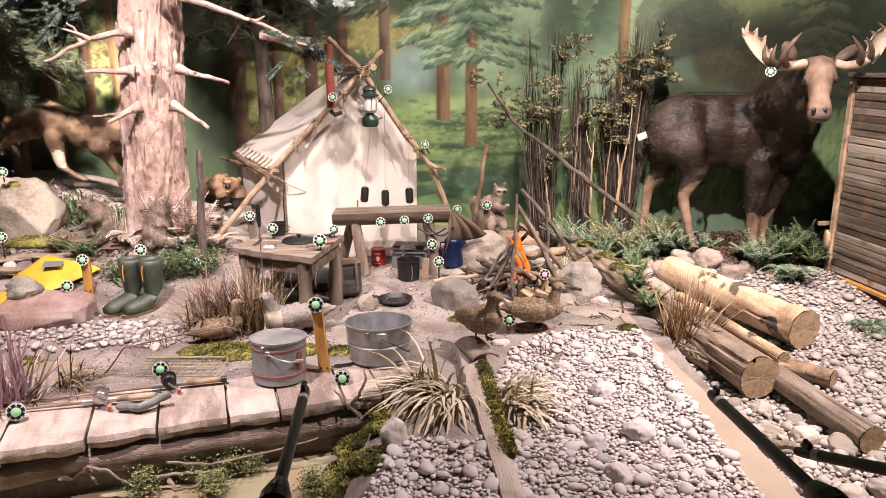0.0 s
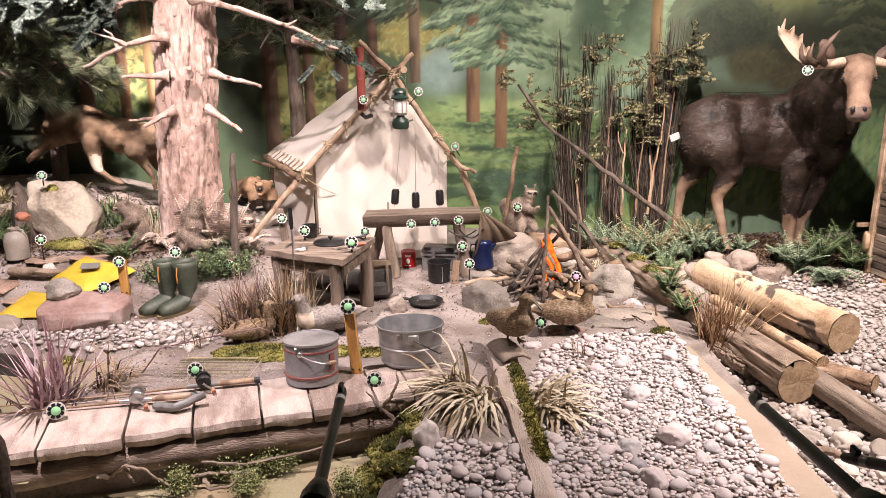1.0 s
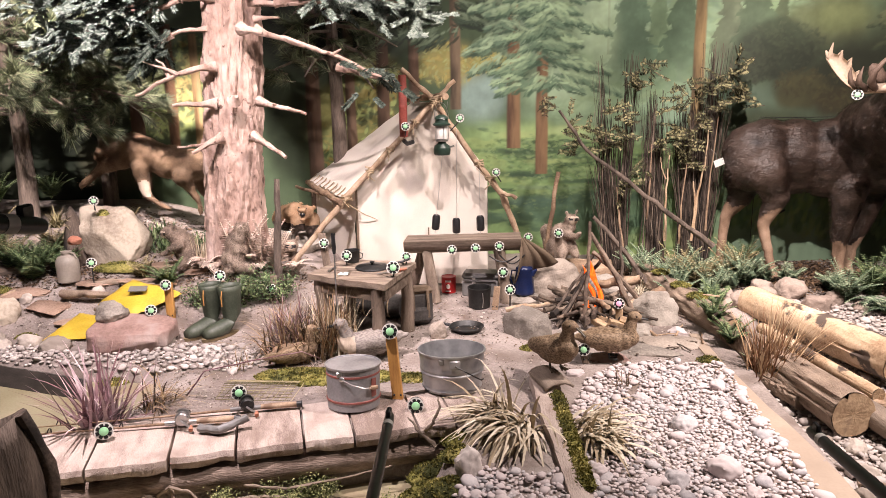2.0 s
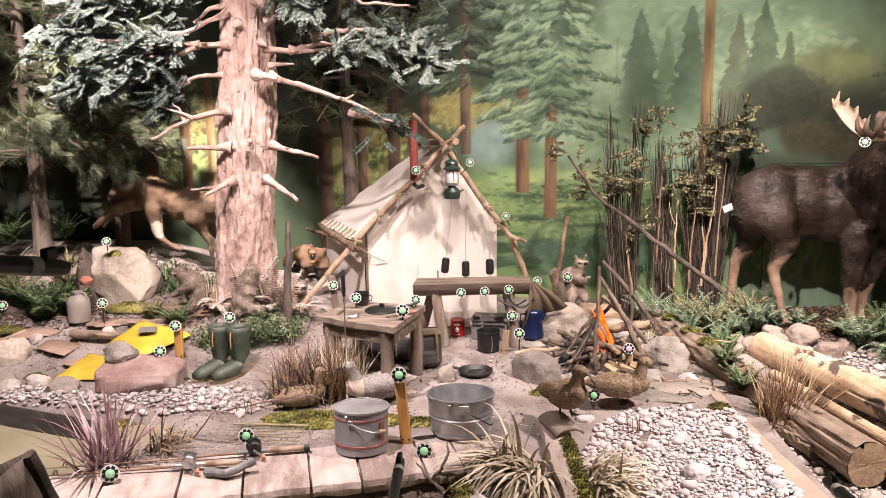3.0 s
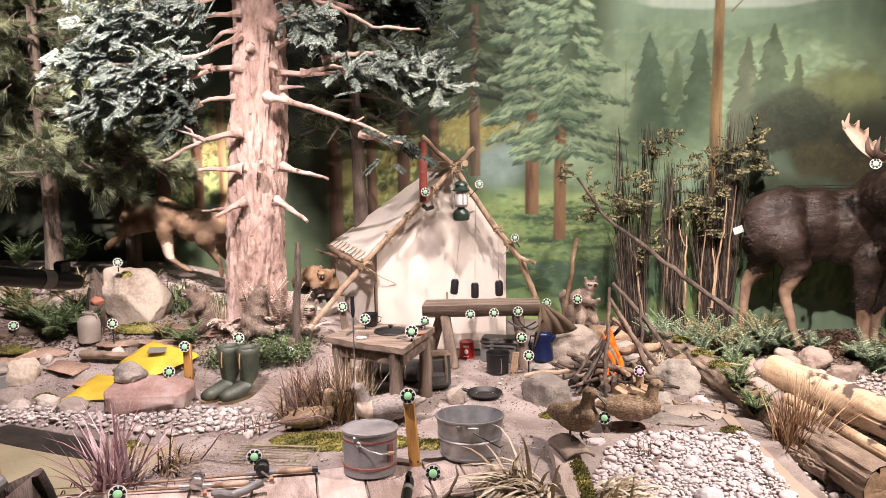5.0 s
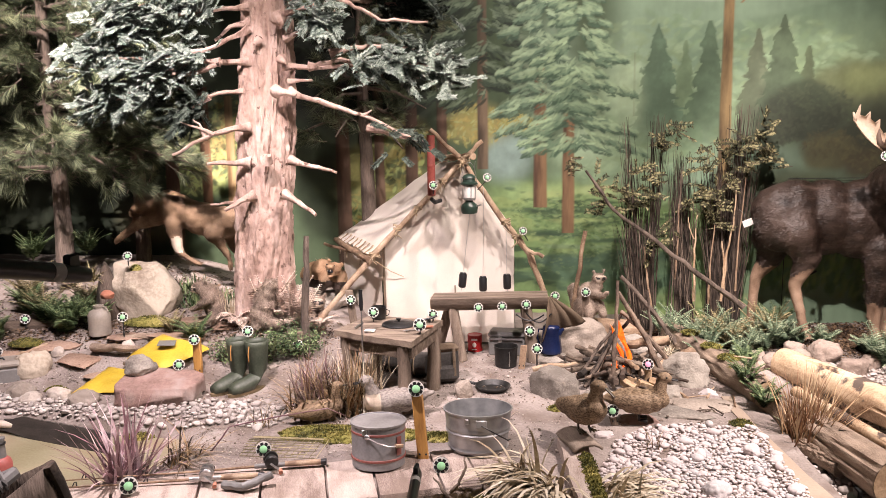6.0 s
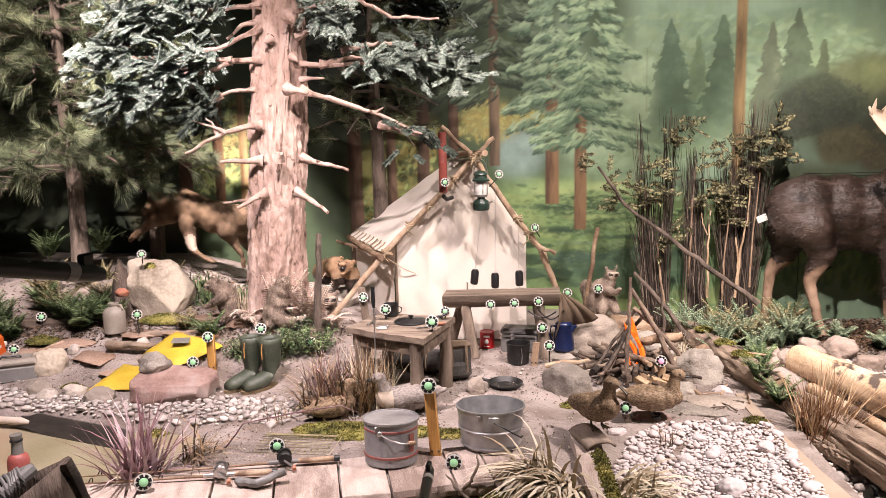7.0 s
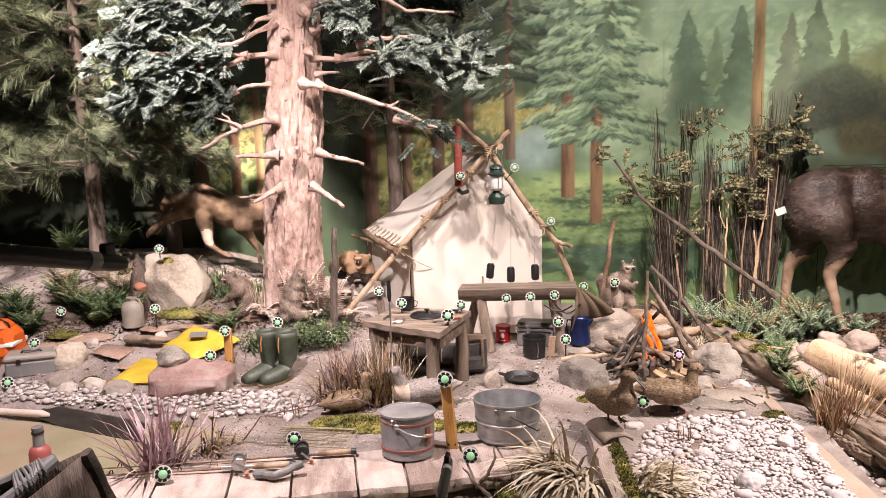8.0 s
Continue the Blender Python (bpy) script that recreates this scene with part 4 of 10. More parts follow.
# ---- deck ----
def deck():
    d = empty("boardwalk", (-1.08, 3.22, 0.0), "low boardwalk of pale worn boards on split logs over the pond", "boardwalk", rot=(0, 0, 18.5))
    # local x runs along the front edge, local y towards the camp
    beam = Geo()
    for y, r, z in ((0.045, 0.075, -0.11), (0.40, 0.07, -0.10)):
        pts = [(-2.05 + 0.22 * i, y + random.uniform(-0.008, 0.008), z + random.uniform(-0.008, 0.008)) for i in range(15)]
        beam = Geo()
        beam.tube(pts, [r * random.uniform(0.92, 1.08) for _ in pts], 12, 0.05)
        part("log_beam", beam, WOOD_BEAM, d, "weathered split log under the boards")
    edges = [-1.95, -1.62, -1.30, -0.99, -0.62, -0.31, 0.02, 0.27, 0.60, 0.80, 1.02]
    for a, b in zip(edges, edges[1:]):
        g, n = Geo(), 72
        front, rear = -0.035 + random.uniform(-0.02, 0.02), 0.46 + random.uniform(-0.03, 0.03)
        top, seed = 0.03 + random.uniform(-0.004, 0.004), random.uniform(0, 99)
        verts, gap = [], 0.007
        for i in range(n + 1):
            x = a + gap + (b - a - 2 * gap) * i / n
            wear = 0.016 * noise.noise(Vector((x * 5, seed, 0))) + 0.009 * noise.noise(Vector((x * 17, seed, 1))) + 0.003 * noise.noise(Vector((x * 60, seed, 6))) + 0.05 * max(0, noise.noise(Vector((x * 7, seed, 4))) - 0.22)
            under = 0.012 + 0.012 * noise.noise(Vector((x * 8, seed, 2)))
            y0, y1 = front + wear, rear + 0.01 * noise.noise(Vector((x * 8, seed, 3)))
            verts += [(x, y0 + under, -0.030 + 0.012 * noise.noise(Vector((x * 7, seed, 5)))), (x, y0, 0.004), (x, y0 + 0.012, top), (x, y1, top), (x, y1, -0.03)]
        faces = [(5 * i + k, 5 * i + 5 + k, 5 * i + 6 + k, 5 * i + 1 + k) for i in range(n) for k in range(4)]
        faces += [(0, 1, 2, 3, 4), tuple(5 * n + k for k in (4, 3, 2, 1, 0))]
        part("board", g.add(verts, faces), WOOD_DECK, d)
    for x in (-1.5, -0.7, 0.35):
        part("post", Geo().tube([(x, 0.1, -0.36), (x, 0.1, -0.1)], 0.04, 9, 0.05), BARK_DARK, d, "dark short pile under the beam")
    return d


deck()


# ---- the big fir tree with frosted limbs ----
def fir_tree():
    t = empty("fir_tree", (-2.27, 5.75, 0.22), "tall fir with pale bark, dead snags and frosted needle limbs", "tree")
    g, n, seg = Geo(), 210, 110
    verts, faces = [], []
    for i in range(n + 1):
        z = 4.45 * i / n
        r = 0.230 - 0.014 * min(z, 2.8) + 0.085 * math.exp(-z / 0.22)
        for k in range(seg):
            a = 2 * math.pi * k / seg
            d = Vector((math.cos(a), math.sin(a), 0))
            crag = 0.030 * noise.noise(Vector((d.x * 2.6, d.y * 2.6, z * 1.3))) + 0.016 * noise.noise(Vector((d.x * 7, d.y * 7, z * 2.6)))
            crack = abs(noise.noise(Vector((d.x * 6.5 + 3, d.y * 6.5, z * 1.1))))
            crag -= 0.030 * max(0.0, 0.10 - crack) / 0.10 * step(-0.1, 0.35, noise.noise(Vector((d.x * 3, d.y * 3 + 5, z * 1.6))) + 0.25 * math.exp(-z / 0.6))
            crag += 0.022 * abs(noise.noise(Vector((d.x * 13, d.y * 13, z * 5)))) + 0.010 * noise.noise(Vector((d.x * 26, d.y * 26, z * 17)))
            scale_edge = noise.noise(Vector((d.x * 4.5, d.y * 4.5, z * 5.5 + 11)))
            crag += 0.012 * step(0.08, 0.14, scale_edge)
            root = 0.05 * math.exp(-z / 0.22) * math.sin(5 * a + 0.6)
            rr = r + crag + root
            verts.append((-0.075 + 0.066 * z + rr * d.x, rr * d.y, z - 0.06))
    for i in range(n):
        for k in range(seg):
            a, b = i * seg + k, i * seg + (k + 1) % seg
            faces.append((a, b, b + seg, a + seg))
    part("trunk", g.add(verts, faces), BARK, t, "pale pinkish cracked bark", smooth=50)

    def bend(pts, r0, r1):
        """A limb through the given places with small kinks, thick and knotted at its root."""
        fine, pts = [], [Vector(p) for p in pts]
        for a, b in zip(pts, pts[1:]):
            m = max(2, int((b - a).length / 0.05))
            fine += [a.lerp(b, q / m) for q in range(m)]
        fine.append(pts[-1])
        fine = [p + Vector((random.uniform(-1, 1), random.uniform(-1, 1), random.uniform(-1, 1))) * 0.006 for p in fine]
        last = len(fine) - 1
        rr = [(r0 + (r1 - r0) * q / last) * (1.9 if q == 0 else 1.35 if q == 1 else random.uniform(0.88, 1.15)) for q in range(last + 1)]
        return fine, rr
    # dead snags: places from the trunk outward, thickness, side twigs
    snags = (([(0.005, -0.2, 2.199), (-0.2, -0.27, 2.184), (-0.364, -0.33, 2.108), (-0.59, -0.35, 2.098), (-0.841, -0.37, 2.034)], 0.03, ()),
             ([(-0.04, -0.15, 1.966), (-0.198, -0.2, 1.973), (-0.321, -0.25, 1.931), (-0.481, -0.3, 1.824)], 0.026, ()),
             ([(-0.006, -0.23, 1.693), (-0.176, -0.3, 1.67), (-0.37, -0.35, 1.601), (-0.484, -0.37, 1.538), (-0.578, -0.39, 1.479)], 0.03, ([(-0.259, -0.33, 1.637), (-0.377, -0.37, 1.688), (-0.501, -0.39, 1.73)], [(-0.331, -0.33, 1.622), (-0.375, -0.35, 1.719), (-0.42, -0.35, 1.755)], )),
             ([(-0.024, -0.23, 1.413), (-0.17, -0.3, 1.414), (-0.337, -0.33, 1.41)], 0.034, ()),
             ([(0.005, -0.25, 1.149), (-0.069, -0.33, 1.12), (-0.185, -0.39, 1.051)], 0.034, ()),
             ([(-0.096, -0.15, 1.093), (-0.291, -0.13, 1.084), (-0.415, -0.13, 1.077)], 0.022, ()),
             ([(0.289, -0.2, 2.152), (0.501, -0.25, 2.134), (0.707, -0.27, 2.127), (0.929, -0.27, 2.143), (1.184, -0.25, 2.1)], 0.028, ()),
             ([(0.218, -0.25, 1.962), (0.341, -0.33, 1.944), (0.419, -0.35, 1.923)], 0.036, ()),
             ([(0.315, -0.2, 1.953), (0.561, -0.27, 1.876), (0.79, -0.3, 1.802), (0.986, -0.3, 1.732), (1.114, -0.3, 1.661), (1.324, -0.27, 1.566)], 0.03, ([(0.921, -0.3, 1.756), (0.995, -0.33, 1.794)], )),
             ([(0.305, -0.23, 1.428), (0.498, -0.29, 1.381), (0.705, -0.31, 1.334)], 0.032, ()),
             ([(0.251, -0.25, 1.163), (0.404, -0.33, 1.095), (0.546, -0.39, 1.015)], 0.034, ()),
             ([(0.301, -0.2, 2.361), (0.492, -0.25, 2.407), (0.721, -0.25, 2.539)], 0.024, ()),
             ([(0.004, -0.15, 2.489), (-0.14, -0.2, 2.468), (-0.243, -0.25, 2.359)], 0.028, ()),
             ([(0.273, -0.25, 2.502), (0.321, -0.33, 2.453)], 0.045, ()),
             ([(0.278, -0.25, 2.207), (0.337, -0.32, 2.163)], 0.03, ()),
             ([(0.136, -0.3, 1.434), (0.184, -0.35, 1.468)], 0.04, ()),
             ([(0.096, -0.23, 2.345), (0.085, -0.29, 2.313)], 0.03, ()),
             ([(0.303, -0.15, 2.044), (0.503, -0.2, 2.041)], 0.02, ()),
             ([(0.315, -0.2, 2.758), (0.725, -0.25, 2.641), (1.071, -0.27, 2.464), (1.425, -0.25, 2.432)], 0.026, ()),
             ([(0.051, -0.15, 2.868), (-0.255, -0.25, 2.823), (-0.629, -0.35, 2.742)], 0.03, ()))
    for pts, r, twigs in snags:
        r *= 0.78
        fine, rr = bend(pts, r, r * 0.45)
        g = Geo().tube(fine, rr, 10, 0.07)
        for twig in twigs:
            g.tube(*bend(twig, r * 0.5, r * 0.2), 7, 0.08)
        part("snag", g, BARK, t, "bare broken branch stub")
    # frosted needle limbs: places, 1 for the lit needle colour and 0 for the shaded, number of sprays
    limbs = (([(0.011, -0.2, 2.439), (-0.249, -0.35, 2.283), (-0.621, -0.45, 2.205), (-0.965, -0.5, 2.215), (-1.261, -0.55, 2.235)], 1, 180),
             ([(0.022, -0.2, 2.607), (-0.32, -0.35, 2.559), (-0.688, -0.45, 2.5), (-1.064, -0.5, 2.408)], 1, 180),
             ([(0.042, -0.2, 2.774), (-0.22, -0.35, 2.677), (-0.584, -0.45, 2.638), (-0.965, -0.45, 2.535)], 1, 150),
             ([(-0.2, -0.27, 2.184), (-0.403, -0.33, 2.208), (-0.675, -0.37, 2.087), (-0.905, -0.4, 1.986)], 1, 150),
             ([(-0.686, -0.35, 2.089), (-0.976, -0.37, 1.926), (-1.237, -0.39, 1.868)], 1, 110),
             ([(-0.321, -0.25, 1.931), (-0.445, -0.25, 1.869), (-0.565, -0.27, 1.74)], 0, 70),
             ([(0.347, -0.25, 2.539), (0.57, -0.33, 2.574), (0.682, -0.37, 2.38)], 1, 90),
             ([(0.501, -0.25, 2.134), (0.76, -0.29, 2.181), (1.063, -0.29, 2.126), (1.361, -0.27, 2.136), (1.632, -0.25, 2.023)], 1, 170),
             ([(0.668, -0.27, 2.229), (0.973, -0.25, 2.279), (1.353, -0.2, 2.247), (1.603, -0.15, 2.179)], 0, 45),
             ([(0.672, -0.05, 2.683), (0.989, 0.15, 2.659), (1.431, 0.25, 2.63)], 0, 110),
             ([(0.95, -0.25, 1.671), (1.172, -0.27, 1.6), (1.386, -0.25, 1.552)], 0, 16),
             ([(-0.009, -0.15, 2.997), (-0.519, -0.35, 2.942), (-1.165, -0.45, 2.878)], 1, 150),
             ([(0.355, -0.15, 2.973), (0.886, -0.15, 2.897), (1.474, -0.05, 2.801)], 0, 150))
    for pts, lit, sprays in limbs:
        fine, rr = bend(pts, 0.02, 0.007)
        limb = part("limb", Geo().tube(fine, rr, 7, 0.1), BARK, t, "thin bare-barked limb")
        leaf, last = Geo(), len(fine) - 1
        for i in range(int(sprays * 0.85)):
            u = 0.30 + 0.70 * random.random() ** 0.8
            q = fine[int(u * last)] + Vector((random.gauss(0, 0.08), random.gauss(0, 0.07), random.gauss(-0.01, 0.065)))
            along = (fine[-1] - fine[0]).normalized()
            way = (along * random.uniform(0.0, 1.2) + Vector((random.gauss(0, 0.55), random.gauss(-0.15, 0.5), random.gauss(-0.15, 0.4)))).normalized()
            over = Vector((random.uniform(-0.5, 0.5), -0.75, random.uniform(0.3, 1.1))).normalized()
            spray, wide = random.uniform(0.09, 0.17), random.uniform(0.8, 1.25)
            for k in range(12):
                w = q + way * spray * k / 12
                for sgn in (-1, 0.15, 1):
                    side = way.cross(over).normalized() * sgn + over * random.uniform(-0.1, 0.45)
                    leaf.leaf(w, side + way * 0.75, over, random.uniform(0.028, 0.044) * wide, 0.017 * wide)
        frost = part("needles", leaf, SPRUCE if lit else SPRUCE_SHADED, limb, "frosted grey green needles", smooth=0)
        frost["kind"] = "stuff"
    return t


fir_tree()


# ---- long-needled pine in the dark corner ----
def pine_tree(loc, high, reach, seed, label, tufts=650, low=0.95):
    rnd = random.Random(seed)
    t = empty("pine_tree", loc, label, "tree")
    part("trunk", Geo().tube([(0.02 * math.sin(i), 0, high * i / 8) for i in range(9)], [0.085 - 0.007 * i for i in range(9)], 12, 0.08), BARK_DARK, t, "grey brown rough trunk")
    crown, wood = Geo(), Geo()
    for b in range(46):
        z = low + (high - low) * (b + rnd.random()) / 46
        a = rnd.uniform(0, 2 * math.pi)
        r = reach * (1.0 - 0.4 * (z - low) / high) * rnd.uniform(0.75, 1.1)
        tip = Vector((r * math.cos(a), r * math.sin(a), z + rnd.uniform(-0.35, 0.0)))
        root = Vector((0, 0, z))
        wood.tube([root, root.lerp(tip, 0.5) + Vector((0, 0, 0.06)), tip], [0.02, 0.014, 0.006], 6)
        for k in range(tufts // 46):
            u = rnd.uniform(0.2, 1.0)
            c = root.lerp(tip, u) + Vector((rnd.gauss(0, 0.09), rnd.gauss(0, 0.09), rnd.gauss(0, 0.06)))
            axis = Vector((math.cos(a) + rnd.gauss(0, 0.5), math.sin(a) + rnd.gauss(0, 0.5), rnd.gauss(0.1, 0.35))).normalized()
            size = rnd.uniform(0.10, 0.20)
            wood.tube([tuple(c - axis * 0.05), tuple(c + axis * size)], [0.005, 0.003], 5)
            for q in range(84):
                v = rnd.random() ** 0.7
                swing = Vector((rnd.gauss(0, 1), rnd.gauss(0, 1), rnd.gauss(0, 1)))
                swing = (swing - axis * swing.dot(axis)).normalized()
                way = (axis * rnd.uniform(0.5, 1.3) + swing * 0.62).normalized()
                s = c + axis * size * v
                side = way.orthogonal().normalized() * 0.0026
                e = s + way * rnd.uniform(0.10, 0.165) + Vector((0, 0, -0.02))
                crown.add([s - side, s + side, e], [(0, 1, 2)])
    part("branch_work", wood, BARK_DARK, t)
    c = part("crown", crown, NEEDLE, t, "long soft green needle tufts", smooth=0)
    c["kind"] = "stuff"
    return t


pine_tree((-4.5, 6.3, 0.5), 3.6, 1.2, 3, "bushy long-needled pine on a bare grey trunk", 1750, 1.05)
pine_tree((-4.1, 7.0, 0.4), 3.9, 0.7, 5, "tall dark pine close against the mural", 300, 1.9)
pine_tree((-5.6, 5.9, 0.4), 3.6, 1.1, 8, "dense dark green pine in the corner", 1200, 1.4)
pine_tree((-1.7, 7.0, 0.1), 4.2, 0.7, 11, "dark pine with hanging boughs behind the tent", 300, 1.9)


# ---- targets of the shooting gallery ----
def make_target():
    t = empty("shooting_target", (0, 0, -5), "small round black target with white ring and green lens", "target", "gallery targets")
    g = Geo()
    g.m = pose(0, 0, 0, 90)
    g.lathe([(0.0, -0.03), (0.036, -0.03), (0.041, -0.024), (0.041, 0.002), (0.0, 0.002)], 20)
    part("housing", g, BLACK, t)
    g = Geo()
    g.m = pose(0, 0, 0, 90)
    g.lathe([(0.0, 0.002), (0.042, 0.001), (0.042, 0.006), (0.0, 0.006)], 24)
    part("face", g, WHITE_PAINT, t, "white face")
    g, m = Geo(), 64
    verts, faces = [], []
    for k in range(m):
        a = 2 * math.pi * k / m
        out = 0.037 if (k % 8) < 6 else 0.0245
        verts += [(0.0215 * math.cos(a), -0.009, 0.0215 * math.sin(a)), (out * math.cos(a), -0.009, out * math.sin(a))]
        q = (k + 1) % m
        faces.append((2 * k, 2 * q, 2 * q + 1, 2 * k + 1))
    g.add(verts, faces)
    part("ring", g, BLACK, t, "black segmented ring", smooth=0)
    g = Geo()
    g.m = pose(0, 0, 0, 90)
    g.lathe([(0.021, 0.003), (0.021, 0.011), (0.017, 0.014), (0.0, 0.015)], 18)
    part("lens", g, TARGET_GREEN, t, "pale green lens")
    return t


TARGET = make_target()
lit_lens = [o for o in TARGET.children if o.name.startswith("lens")][0].data.copy()
lit_lens.materials[0] = TARGET_PINK
first_target = [True]


def target(x, y, z, size=1.0, yaw=0.0, stem=0.1, side=0.0, lit=False):
    """A target that looks back at the viewer; stem: the length of its wire, which leans by side."""
    m = pose(x, y, z, -12, 0, yaw + math.degrees(math.atan2(-x, y)) * 0.8)
    if first_target[0]:
        ob, first_target[0] = TARGET, False
        ob.matrix_basis = m
    else:
        ob = copy_thing(TARGET, m)
    ob.scale = (size, size, size)
    if lit:
        tagged(ob, "small round black target with white ring and lit pink lens")
        for c in ob.children:
            if c.name.startswith("lens"):
                c.data = lit_lens
    if stem:
        g = Geo().tube([(0, 0.012, -0.02), (side * 0.5, 0.03, -0.02 - stem * 0.5 / size), (side, 0.05, -0.02 - stem / size)], 0.006, 6)
        part("stem", g, IRON, ob, "bent black wire stem")
    return ob


# ---- tent ----
def tent():
    t = empty("tent", (-0.75, 6.2, 0.0), "cream canvas wall tent lashed to rough peeled poles", "tent")

    def loc(x, y, z):
        return (x + 0.75, y - 6.2, z)
    # front panel: a gathered sheet between the poles
    g, nx, nz = Geo(), 40, 30
    verts = []
    for j in range(nz + 1):
        for i in range(nx + 1):
            u, v = i / nx, j / nz
            x = -1.38 + 1.15 * u
            if x < -0.66:
                top = 0.86 + (1.60 - 0.86) * (x + 1.38) / 0.72
            else:
                top = 1.60 - (1.60 - 1.02) * (x + 0.66) / 0.43
            z = 0.015 + (top - 0.015) * v
            y = 6.2 + 0.015 * math.sin(11 * u + 2 * v) * (1 - v) + 0.012 * noise.noise(Vector((x * 3, z * 2, 0))) + 0.006 * noise.noise(Vector((x * 9, z * 3, 1)))
            y += 0.03 * math.exp(-((x + 0.66) / 0.03) ** 2) * (1 - v) * 0.3
            verts.append(loc(x, y, z))
    faces = [(j * (nx + 1) + i, j * (nx + 1) + i + 1, (j + 1) * (nx + 1) + i + 1, (j + 1) * (nx + 1) + i) for j in range(nz) for i in range(nx)]
    sheet = part("front_panel", g.add(verts, faces), CANVAS, t, "cream canvas front with soft folds", smooth=80)
    # roof slopes and walls with a sagging skin
    def skin(name, a, b, c, d, sag, label, frayed=False):
        g, n = Geo(), 22
        a, b, c, d = (Vector(loc(*p)) for p in (a, b, c, d))
        up = (b - a).cross(d - a).normalized()
        verts = []
        for j in range(n + 1):
            for i in range(n + 1):
                u, v = i / n, j / n
                p = a.lerp(b, u).lerp(d.lerp(c, u), v)
                p += up * (-sag * math.sin(math.pi * u) * math.sin(math.pi * v) + 0.010 * noise.noise(p * 5) + 0.005 * noise.noise(p * 14))
                if frayed and j == n:
                    p += (d - a).normalized() * random.uniform(-0.02, 0.015)
                verts.append(p)
        faces = [(j * (n + 1) + i, j * (n + 1) + i + 1, (j + 1) * (n + 1) + i + 1, (j + 1) * (n + 1) + i) for j in range(n) for i in range(n)]
        return part(name, g.add(verts, faces), CANVAS, t, label, smooth=80)
    skin("roof_slope", (-0.66, 6.16, 1.61), (-0.98, 6.98, 1.58), (-2.02, 7.0, 0.84), (-1.46, 6.12, 0.79), 0.03, "sagging cream canvas roof", True)
    skin("roof_slope", (-0.66, 6.17, 1.61), (-0.98, 6.98, 1.58), (-0.35, 7.0, 1.0), (-0.22, 6.18, 1.0), 0.02, "sagging cream canvas roof")
    skin("side_wall", (-1.38, 6.2, 0.86), (-1.95, 6.98, 0.84), (-1.95, 6.98, 0.05), (-1.42, 6.2, 0.02), 0.02, "cream canvas side wall")
    skin("side_wall", (-0.23, 6.2, 1.02), (-0.35, 7.0, 1.0), (-0.35, 7.0, 0.02), (-0.23, 6.2, 0.02), 0.02, "cream canvas side wall")
    # poles
    def pole(pts, r0, r1, label="peeled crooked pole with knots"):
        fine = []
        for a, b in zip(pts, pts[1:]):
            for i in range(6):
                fine.append(Vector(loc(*a)).lerp(Vector(loc(*b)), i / 6))
        fine.append(Vector(loc(*pts[-1])))
        fine = [p + Vector((random.uniform(-0.006, 0.006), 0, random.uniform(-0.006, 0.006))) for p in fine]
        rr = [0.8 * (r0 + (r1 - r0) * i / (len(fine) - 1)) * random.uniform(0.84, 1.2) for i in range(len(fine))]
        return part("pole", Geo().tube(fine, rr, 10, 0.07), WOOD_POLE, t, label)
    pole([(-0.49, 6.12, 1.78), (-0.72, 6.10, 1.56), (-1.42, 6.07, 0.84), (-2.02, 5.95, 0.12)], 0.022, 0.036)
    pole([(-0.92, 6.05, 1.87), (-0.67, 6.07, 1.63), (-0.31, 6.07, 1.10), (-0.10, 6.06, 0.84), (0.06, 6.03, 0.40), (0.16, 6.02, 0.0)], 0.026, 0.036)
    pole([(-0.56, 6.02, 1.655), (-0.8, 6.45, 1.64), (-1.0, 7.05, 1.62)], 0.034, 0.03, "round ridge pole with a sawn end")
    pole([(-1.47, 6.0, 0.78), (-1.75, 6.5, 0.80), (-2.06, 7.08, 0.82)], 0.036, 0.032, "side pole with a sawn orange end")
    pole([(-0.10, 6.0, 0.86), (0.02, 5.97, 0.82)], 0.02, 0.018, "short broken branch stub")
    pole([(-1.55, 6.4, 0.75), (-2.15, 7.0, 0.78)], 0.02, 0.016)
    # lashings
    for x, y, z, r in ((-0.64, 6.07, 1.64, 0.045), (-0.66, 6.06, 1.60, 0.045), (-1.43, 6.05, 0.82, 0.045), (-0.30, 6.07, 1.10, 0.04), (-0.2, 6.07, 0.97, 0.038), (-1.05, 6.08, 1.22, 0.034), (-0.83, 6.09, 1.45, 0.03), (-1.22, 6.08, 1.05, 0.034)):
        g = Geo()
        for k in range(4):
            c = Vector(loc(x, y, z)) + Vector((random.uniform(-0.01, 0.01), 0, (k - 1.5) * 0.010))
            tilt = random.uniform(-0.5, 0.5)
            g.tube([c + Vector((r * math.cos(a), r * math.sin(a), tilt * r * math.cos(a))) for a in [2 * math.pi * q / 12 for q in range(13)]], 0.005, 5, caps=False)
        for k in range(2):
            c = Vector(loc(x, y - r, z))
            g.tube([c, c + Vector((random.uniform(-0.03, 0.03), -0.02, -0.04)), c + Vector((random.uniform(-0.05, 0.05), -0.01, random.uniform(-0.1, -0.06)))], 0.004, 5)
        part("lashing", g, ROPE, t, "wound hemp cord")
    # eave lacing and guy cords
    g = Geo()
    for i in range(11):
        p = Vector(loc(-1.46, 6.1, 0.79)).lerp(Vector(loc(-2.02, 7.0, 0.84)), i / 10)
        q = p + Vector((0.09, -0.03, 0.075))
        g.tube([p, (p + q) / 2 + Vector((0.02, 0, 0.01)), q], 0.006, 5)
        if i % 2:
            g.tube([p, p + Vector((random.uniform(-0.01, 0.01), -0.01, -random.uniform(0.05, 0.14)))], 0.0045, 5)
